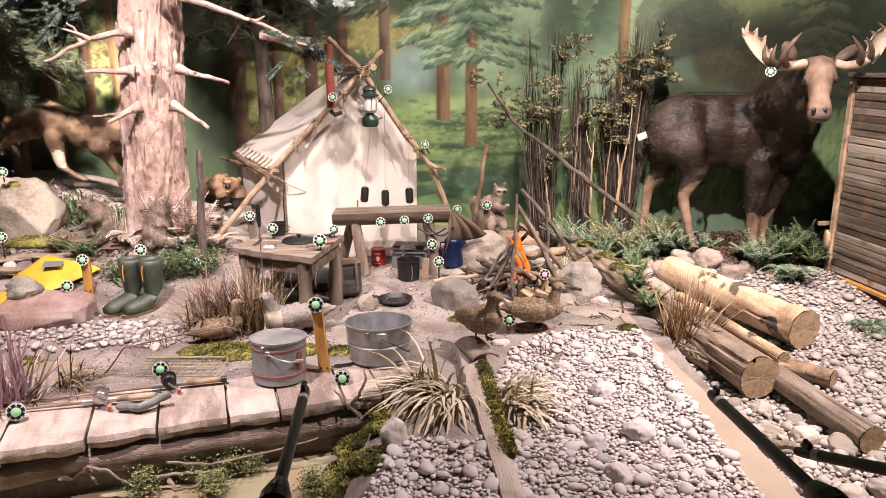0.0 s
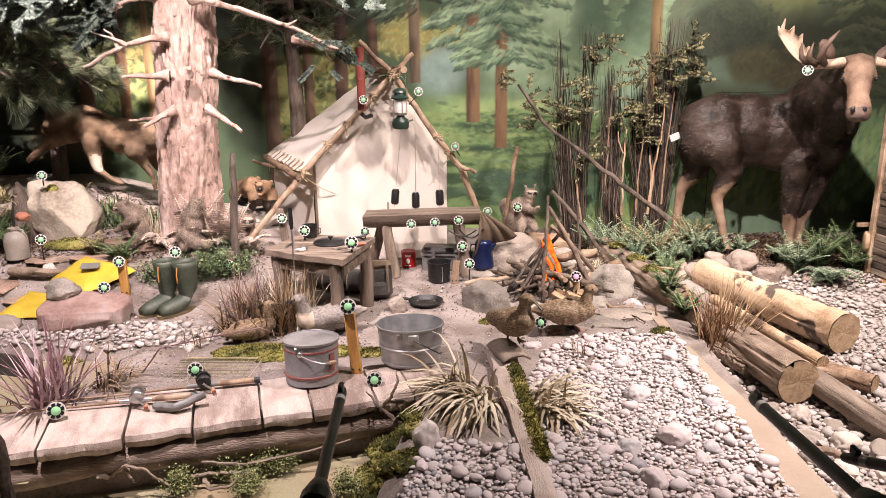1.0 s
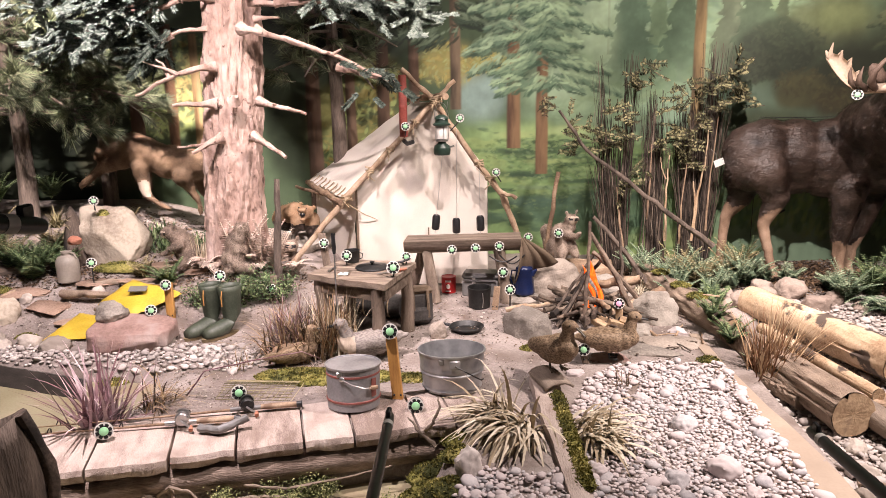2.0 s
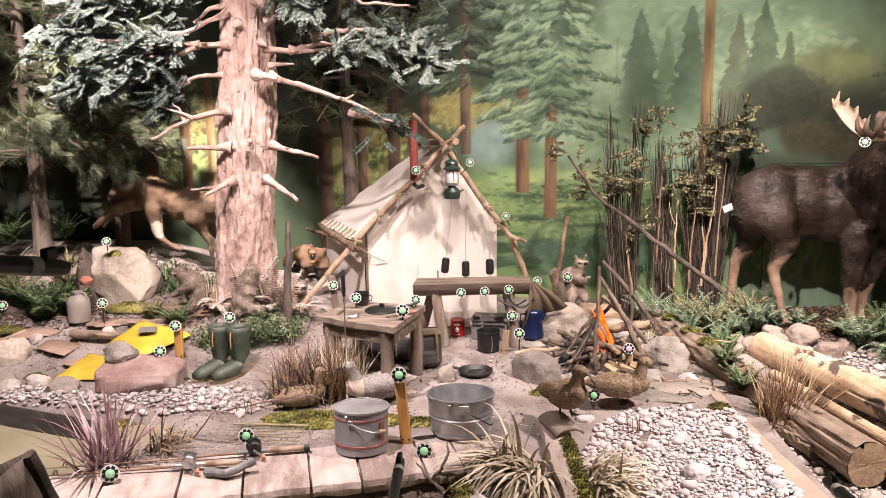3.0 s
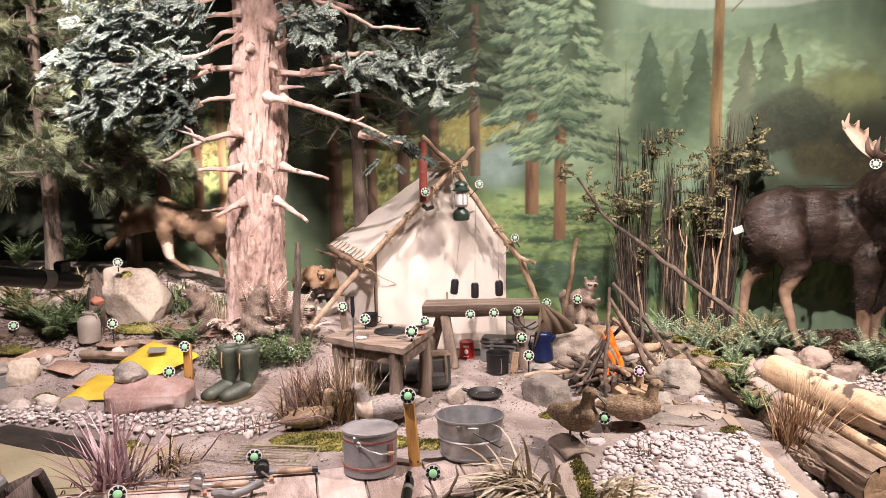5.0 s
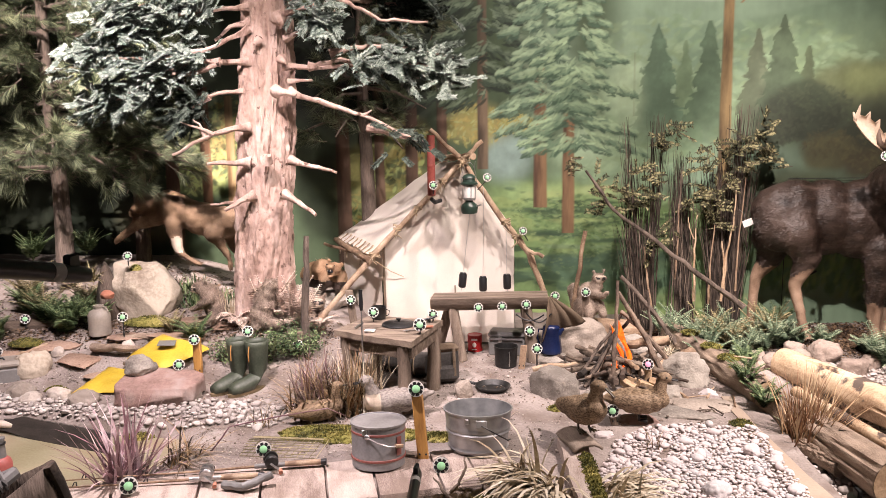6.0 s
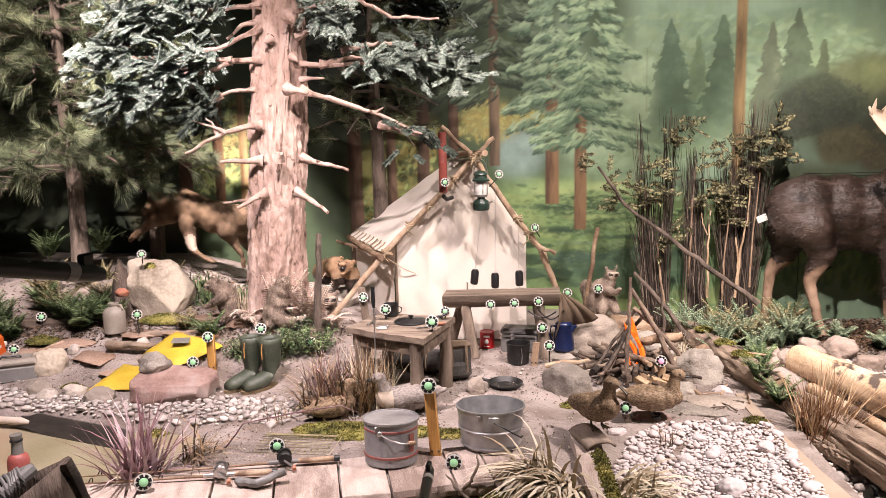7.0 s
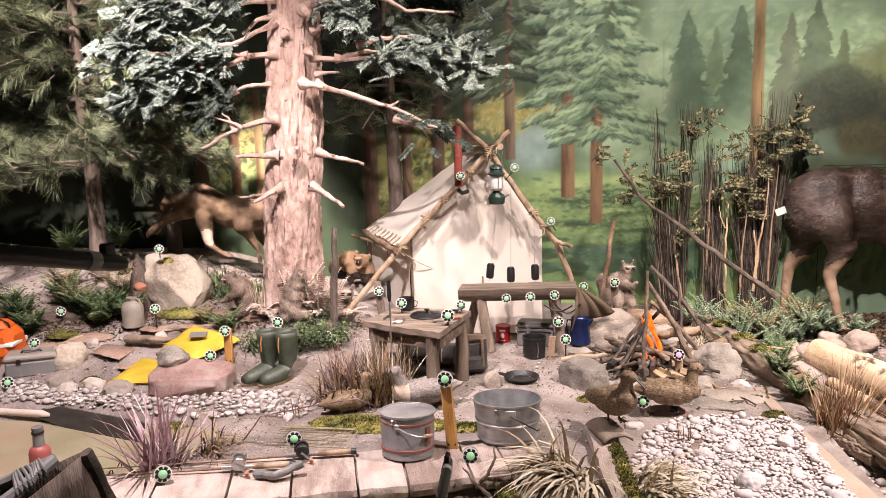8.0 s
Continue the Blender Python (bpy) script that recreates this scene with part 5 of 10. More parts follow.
    g.tube([loc(-1.44, 6.03, 0.78), loc(-1.3, 6.12, 0.66), loc(-1.2, 6.19, 0.6)], 0.004, 5)
    part("lacing", g, ROPE, t, "frayed pale eave lacing")["kind"] = "stuff"
    # seam of the door flap
    part("seam", Geo().box(0.012, 0.006, 0.5, loc(-0.745, 6.185, 0.28), 0.002), CLOTH, t, "dark flap seam")
    part("seam", Geo().box(0.02, 0.008, 0.86, loc(-1.375, 6.187, 0.45), 0.003), CLOTH, t, "dark corner seam")
    return t


tent()
pipe = empty("stovepipe", (-0.91, 5.98, 1.33), "rusty red stovepipe with a black flange on the tent", "stovepipe")
g = Geo().lathe([(0.028, 0.0), (0.034, 0.004), (0.034, 0.24), (0.036, 0.245), (0.036, 0.255), (0.034, 0.26), (0.034, 0.5), (0.031, 0.5), (0.029, 0.02)], 20)
part("pipe", g, PIPE_RED, pipe)
part("flange", Geo().tube([(0, 0, -0.03), (0.02, 0.05, -0.06), (0.06, 0.12, -0.05)], 0.018, 8), IRON, pipe, "black bracket at the foot")


def lantern(loc):
    t = empty("camp_lantern", loc, "green enamel pressure lantern with glass globe hanging before tent", "lantern")
    part("fount", Geo().lathe([(0.0, 0.0), (0.06, 0.0), (0.068, 0.012), (0.07, 0.05), (0.062, 0.075), (0.035, 0.095), (0.03, 0.11), (0.0, 0.11)], 24), GREEN_ENAMEL, t, "dark green fuel fount")
    part("burner", Geo().lathe([(0.0, 0.11), (0.05, 0.11), (0.052, 0.125), (0.03, 0.13), (0.0, 0.13)], 20), STEEL, t)
    glass = Geo().lathe([(0.044, 0.13), (0.048, 0.15), (0.048, 0.22), (0.043, 0.235)], 20)
    part("globe", glass, WHITE_PAINT, t, "frosted glass globe")
    hood = Geo().lathe([(0.05, 0.232), (0.072, 0.24), (0.074, 0.25), (0.055, 0.262), (0.05, 0.285), (0.058, 0.29), (0.05, 0.31), (0.022, 0.325), (0.0, 0.327)], 24)
    part("hood", hood, GREEN_ENAMEL, t, "vented green hood")
    for a in (0.4, 1.97, 3.54, 5.1):
        part("cage_rod", Geo().tube([(0.055 * math.cos(a), 0.055 * math.sin(a), 0.12), (0.055 * math.cos(a), 0.055 * math.sin(a), 0.24)], 0.003, 6), STEEL, t)
    part("bail", Geo().tube([(0.062 * math.cos(a), 0, 0.25 + 0.17 * math.sin(a)) for a in [math.pi * q / 14 for q in range(15)]], 0.0025, 6), STEEL, t, "thin wire bail")
    part("pump", Geo().tube([(0.06, -0.02, 0.06), (0.1, -0.04, 0.075)], 0.008, 8), STEEL, t)
    return t


lantern((-0.59, 5.93, 1.185))
part("hook", Geo().tube([(0, 0, 0.41), (0.0, 0.05, 0.46), (-0.03, 0.1, 0.46)], 0.004, 6), ROPE, bpy.data.objects["camp_lantern"], "cord tied to the ridge pole")


def hanging_can(x, y, z, tilt, top):
    t = empty("hanging_can", (x, y, z), "matt black drink can hanging on a thin wire", "can", "hanging cans", rot=(0, tilt, 0))
    part("body", Geo().lathe([(0.0, -0.062), (0.026, -0.062), (0.033, -0.05), (0.033, 0.046), (0.026, 0.058), (0.026, 0.062), (0.023, 0.058), (0.0, 0.057)], 18), BLACK, t)
    part("wire", Geo().tube([(0, 0, 0.055), (0.01, 0.01, top - z)], 0.002, 5), STEEL, t, "thin wire")
    part("weight", Geo().tube([(0, 0, -0.062), (0, 0, -0.09)], 0.0035, 5), STEEL, t)


hanging_can(-0.65, 5.9, 0.63, 6, 1.62)
hanging_can(-0.48, 5.9, 0.60, 0, 1.40)
hanging_can(-0.28, 5.9, 0.62, -2, 1.10)


# ---- log bench ----
def bench():
    t = empty("log_bench", (-0.42, 5.78, 0.0), "bench of half a split log on round splayed legs", "bench")
    g, n = Geo(), 14
    verts, ring = [], 10
    for i in range(n + 1):
        x = -0.47 + 0.94 * i / n
        for k in range(ring):
            a = math.pi + math.pi * k / (ring - 1)
            r = 0.115 * (1 + 0.04 * noise.noise(Vector((x * 5, k, 0))))
            verts.append((x, 1.15 * r * math.cos(a), 0.515 + 0.03 * (x + 0.47) + 1.05 * r * math.sin(a) + 0.004 * noise.noise(Vector((x * 20, k * 3, 1)))))
    faces = [(i * ring + k, (i + 1) * ring + k, (i + 1) * ring + k + 1, i * ring + k + 1) for i in range(n) for k in range(ring - 1)]
    faces += [(i * ring + ring - 1, (i + 1) * ring + ring - 1, (i + 1) * ring, i * ring) for i in range(n)]
    faces += [tuple(range(ring)), tuple(n * ring + k for k in range(ring))[::-1]]
    part("seat", g.add(verts, faces), WOOD_GREY, t, "split log seat with a flat top")
    g = Geo()
    rim = [(-0.474, 0.128 * math.cos(math.pi + math.pi * k / 11), 0.513 + 0.117 * math.sin(math.pi + math.pi * k / 11)) for k in range(12)]
    part("cut_end", g.add(rim + [(-0.468, y, z) for _, y, z in rim], [tuple(range(12))[::-1], tuple(range(12, 24))] + [(k, (k + 1) % 12, 12 + (k + 1) % 12, 12 + k) for k in range(12)]), WOOD_CUT, t, "pale sawn end")
    for x0, y0, x1, y1 in ((-0.30, -0.05, -0.22, -0.10), (-0.32, 0.05, -0.46, 0.20), (0.30, -0.05, 0.36, -0.12), (0.28, 0.05, 0.36, 0.2)):
        part("leg", Geo().tube([(x0, y0, 0.46), ((x0 + x1) / 2, (y0 + y1) / 2, 0.23), (x1, y1, 0.0)], [0.042, 0.044, 0.046], 10, 0.05), WOOD_GREY_Z, t)
    return t


bench()
for x, z in ((-0.5, 0.455), (-0.31, 0.468), (-0.12, 0.485)):
    target(x, 5.64, z, 0.9, stem=0)
g = Geo()
g.tube([(-0.20 + 0.022 * i, 5.655, 0.40 - 0.05 * math.sin(math.pi * i / 10)) for i in range(11)], 0.006, 7)
g.tube([(-0.12 + 0.02 * i, 5.66, 0.41 - 0.075 * math.sin(math.pi * i / 10)) for i in range(11)], 0.006, 7)
thing("cable", g, IRON, (0, 0, 0), "looped black cable under the bench seat", "cable")
cloth = Geo()
n = 16
knot = Vector((-0.05, -0.10, 0.545))
for j in range(n + 1):
    for i in range(2 * n + 1):
        u, v = i / (2 * n), j / n
        hem = Vector((-0.10 + 0.36 * u, -0.13 + 0.14 * u, 0.17 + 0.17 * u + 0.03 * math.sin(5 * u)))
        p = knot.lerp(hem, 0.06 + 0.94 * v) + Vector((0.3, -1, 0.3)).normalized() * (0.016 * math.sin(21 * u + 2 * v) * v ** 0.6 + 0.05 * math.sin(math.pi * v))
        cloth.v.append(tuple(p))
m = 2 * n + 1
cloth.f = [(j * m + i, j * m + i + 1, (j + 1) * m + i + 1, (j + 1) * m + i) for j in range(n) for i in range(m - 1)]
cloth.slot = [0] * len(cloth.f)
cl = thing("canvas_sack", cloth, CLOTH, (0.1, 5.82, 0.0), "brown canvas cloth draped over the end of the bench", "cloth", smooth=80)
cl.modifiers.new("thickness", "SOLIDIFY").thickness = 0.008


# ---- plank table ----
def table():
    t = empty("plank_table", (-1.05, 4.78, 0.0), "low rough plank table on stumpy log legs", "table")
    a, b, c, d = (-0.37, -0.10), (0.21, -0.36), (0.34, 0.25), (-0.22, 0.36)
    cuts = (0.0, 0.34, 0.68, 1.0)
    for k in range(3):
        u0, u1 = cuts[k] + 0.004, cuts[k + 1] - 0.004
        quad = [Vector((*p, 0)) for p in (a, b, c, d)]
        g, n = Geo(), 10
        verts = []
        for i in range(n + 1):
            s = i / n
            lo, hi = quad[0].lerp(quad[1], s), quad[3].lerp(quad[2], s)
            p, q = lo.lerp(hi, u0), lo.lerp(hi, u1)
            if k == 0:
                p += Vector((0, random.uniform(-0.012, 0.012), 0))
            for r in (p, q):
                verts += [(r.x, r.y, 0.46), (r.x, r.y, 0.5 + random.uniform(-0.002, 0.002))]
        faces = []
        for i in range(n):
            o = 4 * i
            faces += [(o + 1, o + 5, o + 7, o + 3), (o, o + 2, o + 6, o + 4), (o, o + 4, o + 5, o + 1), (o + 2, o + 3, o + 7, o + 6)]
        faces += [(0, 1, 3, 2), (4 * n, 4 * n + 2, 4 * n + 3, 4 * n + 1)]
        part("plank", g.add(verts, faces), WOOD_GREY, t)
    for p, q in (((-0.33, -0.06), (0.17, -0.29)), ((0.19, -0.29), (0.29, 0.2))):
        mid, along = ((p[0] + q[0]) / 2, (p[1] + q[1]) / 2), math.degrees(math.atan2(q[1] - p[1], q[0] - p[0]))
        part("apron", Geo().box(math.dist(p, q), 0.03, 0.09, (*mid, 0.412), 0.004, (0, 0, along)), WOOD_GREY, t)
    for x, y in ((-0.29, -0.06), (0.14, -0.27), (0.27, 0.18), (-0.18, 0.3)):
        part("leg", Geo().tube([(x, y, 0.0), (x + 0.01, y, 0.25), (x, y, 0.455)], [0.052, 0.045, 0.042], 10, 0.07), WOOD_GREY_Z, t)
    return t


table()
TOP = 0.503
lid = empty("pan_lid", (-1.0, 4.86, TOP), "black cast iron pan lid with a knob", "lid")
part("disc", Geo().lathe([(0.0, 0.002), (0.115, 0.0), (0.12, 0.004), (0.112, 0.012), (0.04, 0.022), (0.0, 0.024)], 28), IRON, lid)
part("knob", Geo().lathe([(0.008, 0.022), (0.008, 0.034), (0.018, 0.038), (0.018, 0.046), (0.0, 0.05)], 14), IRON, lid)
cup = empty("tin_cup", (-1.18, 5.03, TOP), "small black tin cup", "cup")
part("bowl", Geo().lathe([(0.045, 0.0), (0.05, 0.003), (0.056, 0.085), (0.058, 0.088), (0.053, 0.088), (0.045, 0.006), (0.0, 0.006)], 20), IRON, cup)
part("handle", Geo().tube([(0.055, 0, 0.07), (0.08, 0, 0.06), (0.075, 0, 0.03), (0.052, 0, 0.02)], 0.004, 6), IRON, cup)
rod = empty("fire_poker", (-1.19, 4.55, 0.0), "thin steel spit rod with a black grip leaning on the table", "rod")
part("shaft", Geo().tube([(0.03, -0.1, 0.005), (-0.005, 0.02, 0.45), (-0.012, 0.05, 0.68)], 0.005, 7), STEEL, rod)
part("grip", Geo().tube([(-0.012, 0.05, 0.66), (-0.014, 0.055, 0.70), (-0.017, 0.06, 0.78), (-0.017, 0.062, 0.8)], [0.009, 0.015, 0.013, 0.015], 9), BLACK, rod)
opener = empty("can_opener", (-1.16, 4.66, TOP), "folded steel can opener lying on the plank", "opener")
part("frame", Geo().tube([(-0.03, -0.02, 0.008), (0.03, -0.02, 0.008), (0.035, 0.02, 0.008), (-0.025, 0.02, 0.008), (-0.03, -0.02, 0.008)], 0.006, 6), STEEL, opener)
part("blade", Geo().box(0.05, 0.012, 0.008, (0, 0, 0.008), 0.002), STEEL, opener)
bar = empty("tent_peg", (-1.28, 4.78, TOP), "grey iron peg lying on the table", "peg")
part("shank", Geo().tube([(0, -0.06, 0.008), (0.02, 0.08, 0.008)], 0.007, 7), STEEL, bar)
fly = empty("folding_knife", (-0.84, 4.72, TOP), "open folding knife with a bone grip", "knife")
part("blade", Geo().box(0.1, 0.016, 0.004, (-0.05, -0.03, 0.008), 0.001, (0, 0, 35)), STEEL, fly)
part("grip", Geo().tube([(0.0, 0.0, 0.01), (0.05, 0.04, 0.012), (0.09, 0.07, 0.01)], [0.009, 0.012, 0.009], 8), TERRACOTTA, fly)
pliers = empty("pliers", (-0.79, 4.92, TOP), "black pliers standing beside the knife", "pliers")
part("jaw", Geo().tube([(-0.06, 0, 0.02), (0.0, 0.0, 0.03), (0.05, 0.02, 0.05)], 0.008, 7), IRON, pliers)
part("handle", Geo().tube([(0.0, 0.02, 0.01), (-0.03, 0.06, 0.01)], 0.007, 7), BLACK, pliers)
target(-0.81, 4.60, 0.57, 1.05, stem=0.04)
target(-0.77, 4.95, 0.56, 0.8, stem=0.03)
target(-1.19, 4.90, 0.58, 0.9, stem=0.05)


# ---- cooking gear ----
def bucket(name, loc, label, r0, r1, h, sx, material, bands, category, rot=0, handle=True, rim=0.006):
    t = empty(name, loc, label, category, rot=(0, 0, rot))
    prof = [(r0 * 0.97, 0.0), (r0, 0.004)]
    steps = 24
    for i in range(1, steps + 1):
        z = h * i / steps
        r = r0 + (r1 - r0) * i / steps
        r += sum(0.008 * math.exp(-((z / h - b) / 0.025) ** 2) for b in bands)
        prof.append((r, z))
    prof += [(r1 + rim, h), (r1 + rim, h + 0.008), (r1 - 0.002, h + 0.009), (r1 - 0.006, h - 0.004), (r0 - 0.006, 0.012), (0.0, 0.012)]
    part("body", Geo().lathe(prof, 44, sx, 1.0), material, t)
    if handle:
        for s in (-1, 1):
            part("ear", Geo().box(0.03, 0.012, 0.03, (s * 0.3 * r1 * sx, -r1 * 0.96, h * 0.9), 0.004), STEEL, t) if s < 0 else None
    return t


pot = bucket("minnow_bucket", (-0.90, 3.66, 0.032), "grey painted tin bucket with two faded red bands", 0.143, 0.147, 0.231, 1.0, TIN, (), "bucket")
pot.matrix_basis = pose(-0.90, 3.66, 0.030, -5, 0, 0)
for z in (0.045, 0.185):
    part("band", Geo().lathe([(0.1465, z), (0.1488, z + 0.002), (0.1488, z + 0.011), (0.1465, z + 0.013)], 44), TIN_RED, pot, "faded red painted band")
part("lid", Geo().lathe([(0.150, 0.231 - 0.006), (0.154, 0.231 - 0.003), (0.155, 0.231 + 0.008), (0.149, 0.231 + 0.011), (0.143, 0.231 + 0.004), (0.11, 0.231 + 0.001), (0.0, 0.231 + 0.002)], 44), DULL_TIN, pot, "dull tin lid with a raised rim")
part("ear", Geo().ball((-0.03, -0.148, 0.231 - 0.045), (0.016, 0.008, 0.014)), STEEL, pot, "round bail ear")
part("bail", Geo().tube([(-0.03, -0.152, 0.231 - 0.045), (0.03, -0.162, 0.231 - 0.07), (0.09, -0.15, 0.231 - 0.09), (0.135, -0.10, 0.231 - 0.10)], 0.003, 6), STEEL, pot, "wire bail hanging down")
part("grip", Geo().tube([(0.118, -0.118, 0.231 - 0.096), (0.146, -0.082, 0.231 - 0.104)], 0.011, 9), WOOD_POLE, pot, "wooden bail grip")
part("patch", Geo().box(0.035, 0.004, 0.10, (0.128, -0.078, 0.231 - 0.105), 0.001, (0, 0, 58)), TIN_RED, pot, "faded red label patch")

tub = bucket("wash_tub", (-0.375, 3.92, 0.034), "dented oval galvanized wash tub with wire bail", 0.160, 0.186, 0.222, 1.03, ZINC, (0.5, 0.6, 0.08), "tub", rot=4)
tub.matrix_basis = pose(-0.375, 3.92, 0.032, -4, 0, 4)
part("bail", Geo().tube([(0.02, -0.192, 0.222 - 0.04), (0.06, -0.2, 0.222 - 0.06), (0.12, -0.18, 0.222 - 0.10), (0.165, -0.13, 0.222 - 0.14), (0.18, -0.08, 0.222 - 0.15)], 0.004, 6), IRON, tub, "dark wire bail hanging down")
part("ear", Geo().box(0.06, 0.008, 0.045, (0.02, -0.188, 0.222 - 0.035), 0.004), ZINC, tub, "riveted bail ear")

kettle = empty("coffee_pot", (0.08, 5.72, 0.075), "dark blue enamel coffee pot on the hearth stone", "coffee pot")
part("body", Geo().lathe([(0.0, 0.0), (0.083, 0.0), (0.087, 0.006), (0.085, 0.03), (0.068, 0.2), (0.07, 0.206), (0.064, 0.21), (0.0, 0.21)], 28), ENAMEL, kettle)
part("lid", Geo().lathe([(0.068, 0.208), (0.066, 0.216), (0.045, 0.232), (0.012, 0.238), (0.01, 0.25), (0.014, 0.255), (0.0, 0.26)], 24), ENAMEL, kettle)
part("handle", Geo().tube([(-0.068, 0, 0.19), (-0.1, 0, 0.19), (-0.11, 0, 0.12), (-0.085, 0, 0.05)], 0.007, 8), ENAMEL, kettle)
part("spout", Geo().tube([(0.06, -0.02, 0.16), (0.085, -0.03, 0.195), (0.098, -0.034, 0.205)], [0.024, 0.015, 0.01], 9), ENAMEL, kettle)
cook = bucket("cooking_pot", (-0.28, 5.58, 0.0), "sooty black enamel cooking pot with wire bail", 0.085, 0.092, 0.155, 1.0, IRON, (), "pot", handle=False, rim=0.004)
part("bail", Geo().tube([(0.03, -0.095, 0.14), (0.035, -0.105, 0.08), (0.03, -0.1, 0.02)], 0.003, 6), STEEL, cook, "bright wire bail")
pan = empty("frying_pan", (-0.35, 4.98, 0.0), "black cast iron frying pan on the sand", "pan")
part("bowl", Geo().lathe([(0.0, 0.0), (0.09, 0.0), (0.098, 0.006), (0.128, 0.04), (0.124, 0.042), (0.094, 0.012), (0.0, 0.01)], 32), IRON, pan)
part("handle", Geo().tube([(-0.12, 0.03, 0.035), (-0.17, 0.05, 0.038), (-0.2, 0.06, 0.036)], [0.012, 0.01, 0.014], 8), IRON, pan)
can = empty("coffee_can", (-0.56, 6.0, 0.0), "bright red printed coffee can", "can")
part("body", Geo().lathe([(0.0, 0.0), (0.062, 0.0), (0.064, 0.004), (0.062, 0.008), (0.062, 0.132), (0.064, 0.136), (0.062, 0.14), (0.058, 0.136), (0.0, 0.134)], 26), RED_PAINT, can)
part("label_bar", Geo().box(0.05, 0.003, 0.016, (0.0, -0.0625, 0.108), 0.001), WHITE_PAINT, can, "pale printed bar")
part("label_mark", Geo().ball((0.0, -0.0615, 0.062), (0.017, 0.003, 0.022)), WHITE_PAINT, can, "pale printed shape")
part("label_bar", Geo().box(0.045, 0.003, 0.008, (0.0, -0.0625, 0.022), 0.001), WHITE_PAINT, can, "pale printed bar")
cooler = empty("steel_cooler", (-0.28, 5.93, 0.0), "grey steel camping chest with a domed lid", "chest", rot=(0, 0, -4))
part("body", Geo().box(0.30, 0.18, 0.14, (0, 0, 0.07), 0.012), GREY_BOX, cooler)
part("lid", Geo().box(0.31, 0.19, 0.06, (0, 0, 0.172), 0.025), GREY_BOX, cooler)
part("latch", Geo().box(0.03, 0.012, 0.05, (-0.05, -0.098, 0.14), 0.003), STEEL, cooler)
part("rail", Geo().box(0.28, 0.012, 0.02, (0, -0.1, 0.145), 0.004), GREY_BOX, cooler)
bag = empty("canvas_pack", (-0.72, 5.15, 0.0), "grey canvas backpack with straps behind the table", "backpack", rot=(0, 0, 20))
sack = Geo().box(0.2, 0.15, 0.25, (0, 0, 0.13), 0.035, (-8, 0, 0), 0.006)
part("sack", sack, CANVAS_DARK, bag)
part("flap", Geo().box(0.205, 0.16, 0.05, (0, 0.015, 0.255), 0.022, (-8, 0, 0), 0.004), CLOTH, bag, "dark canvas flap")
part("pocket", Geo().box(0.14, 0.05, 0.11, (0, -0.085, 0.09), 0.02, (-8, 0, 0), 0.003), CANVAS_DARK, bag)
for x in (-0.055, 0.055):
    part("strap", Geo().box(0.022, 0.006, 0.2, (x, -0.092, 0.17), 0.002, (-10, 0, 0)), CLOTH, bag)


roll = empty("bedroll", (-1.044, 5.315, 0.0), "dark rolled blanket tied with cord under the table", "bedroll", rot=(0, 0, -12))
part("blanket", Geo().tube([(-0.2, 0, 0.09), (-0.19, 0, 0.09), (-0.07, 0, 0.095), (0.08, 0, 0.09), (0.19, 0, 0.092), (0.2, 0, 0.092)], [0.05, 0.085, 0.092, 0.09, 0.086, 0.05], 22, 0.03), CANVAS_DARK, roll, smooth=60)
for x in (-0.1, 0.1):
    part("tie", Geo().tube([(x, 0.096 * math.cos(a), 0.093 + 0.096 * math.sin(a)) for a in [2 * math.pi * q / 18 for q in range(19)]], 0.006, 6, caps=False), ROPE, roll, "hemp tie cord")
stool = empty("camp_stool", (-1.322, 5.196, 0.0), "small dark wooden stool standing under the table", "stool", rot=(0, 0, 8))
part("seat", Geo().box(0.26, 0.2, 0.03, (0, 0, 0.24), 0.006, (0, 0, 0), 0.002), WOOD_BLACK, stool)
for x in (-0.09, 0.09):
    for y in (-0.06, 0.06):
        part("leg", Geo().tube([(x, y, 0.0), (0.9 * x, 0.9 * y, 0.23)], [0.02, 0.022], 9, 0.05), WOOD_BLACK, stool)


def stake(x, y, w, h, material, label, lean=(0.0, 0.0), ground=None):
    z = height(x, y) if ground is None else ground
    g = Geo()
    b = Vector((lean[0] * h, lean[1] * h, h))
    g.m = Matrix(((1, 0, lean[0], 0), (0, 1, lean[1], 0), (0, 0, 1, 0), (0, 0, 0, 1)))
    g.box(w, w * 0.55, h, (0, 0, h / 2), 0.004)
    t = empty("target_stake", (x, y, z), label, "stake", "target stakes")
    part("board", g, material, t)
    for s in (-0.3, 0.3):
        part("bolt", Geo().ball((s * w, -w * 0.28, 0.03), 0.006, 5, 8), IRON, t)
    return t


stake(-0.665, 3.74, 0.06, 0.36, WOOD_ORANGE, "orange-stained wooden stake on the boardwalk", (-0.08, 0.02), 0.03)
target(-0.695, 3.72, 0.435, 1.05, stem=0.03)
stake(-0.155, 5.5, 0.05, 0.19, WOOD_POLE, "tan wooden short stake beside the cooking pot", (0.1, 0.0))
stake(-0.09, 5.66, 0.055, 0.24, WOOD_GREY_Z, "grey weathered stake beside the chest")
target(-0.09, 5.62, 0.275, 1.0, stem=0.03)
target(-0.035, 5.5, 0.165, 1.0, stem=0.12)
stake(-2.575, 5.0, 0.06, 0.28, WOOD_ORANGE, "orange-stained stake by the yellow raft")
target(-2.58, 4.97, 0.335, 0.95, stem=0.03)
stake(0.37, 6.12, 0.06, 0.46, WOOD_GREY_Z, "tall grey stake before the seated raccoon", (0.02, 0))
target(0.375, 6.08, 0.50, 0.95, stem=0.03)
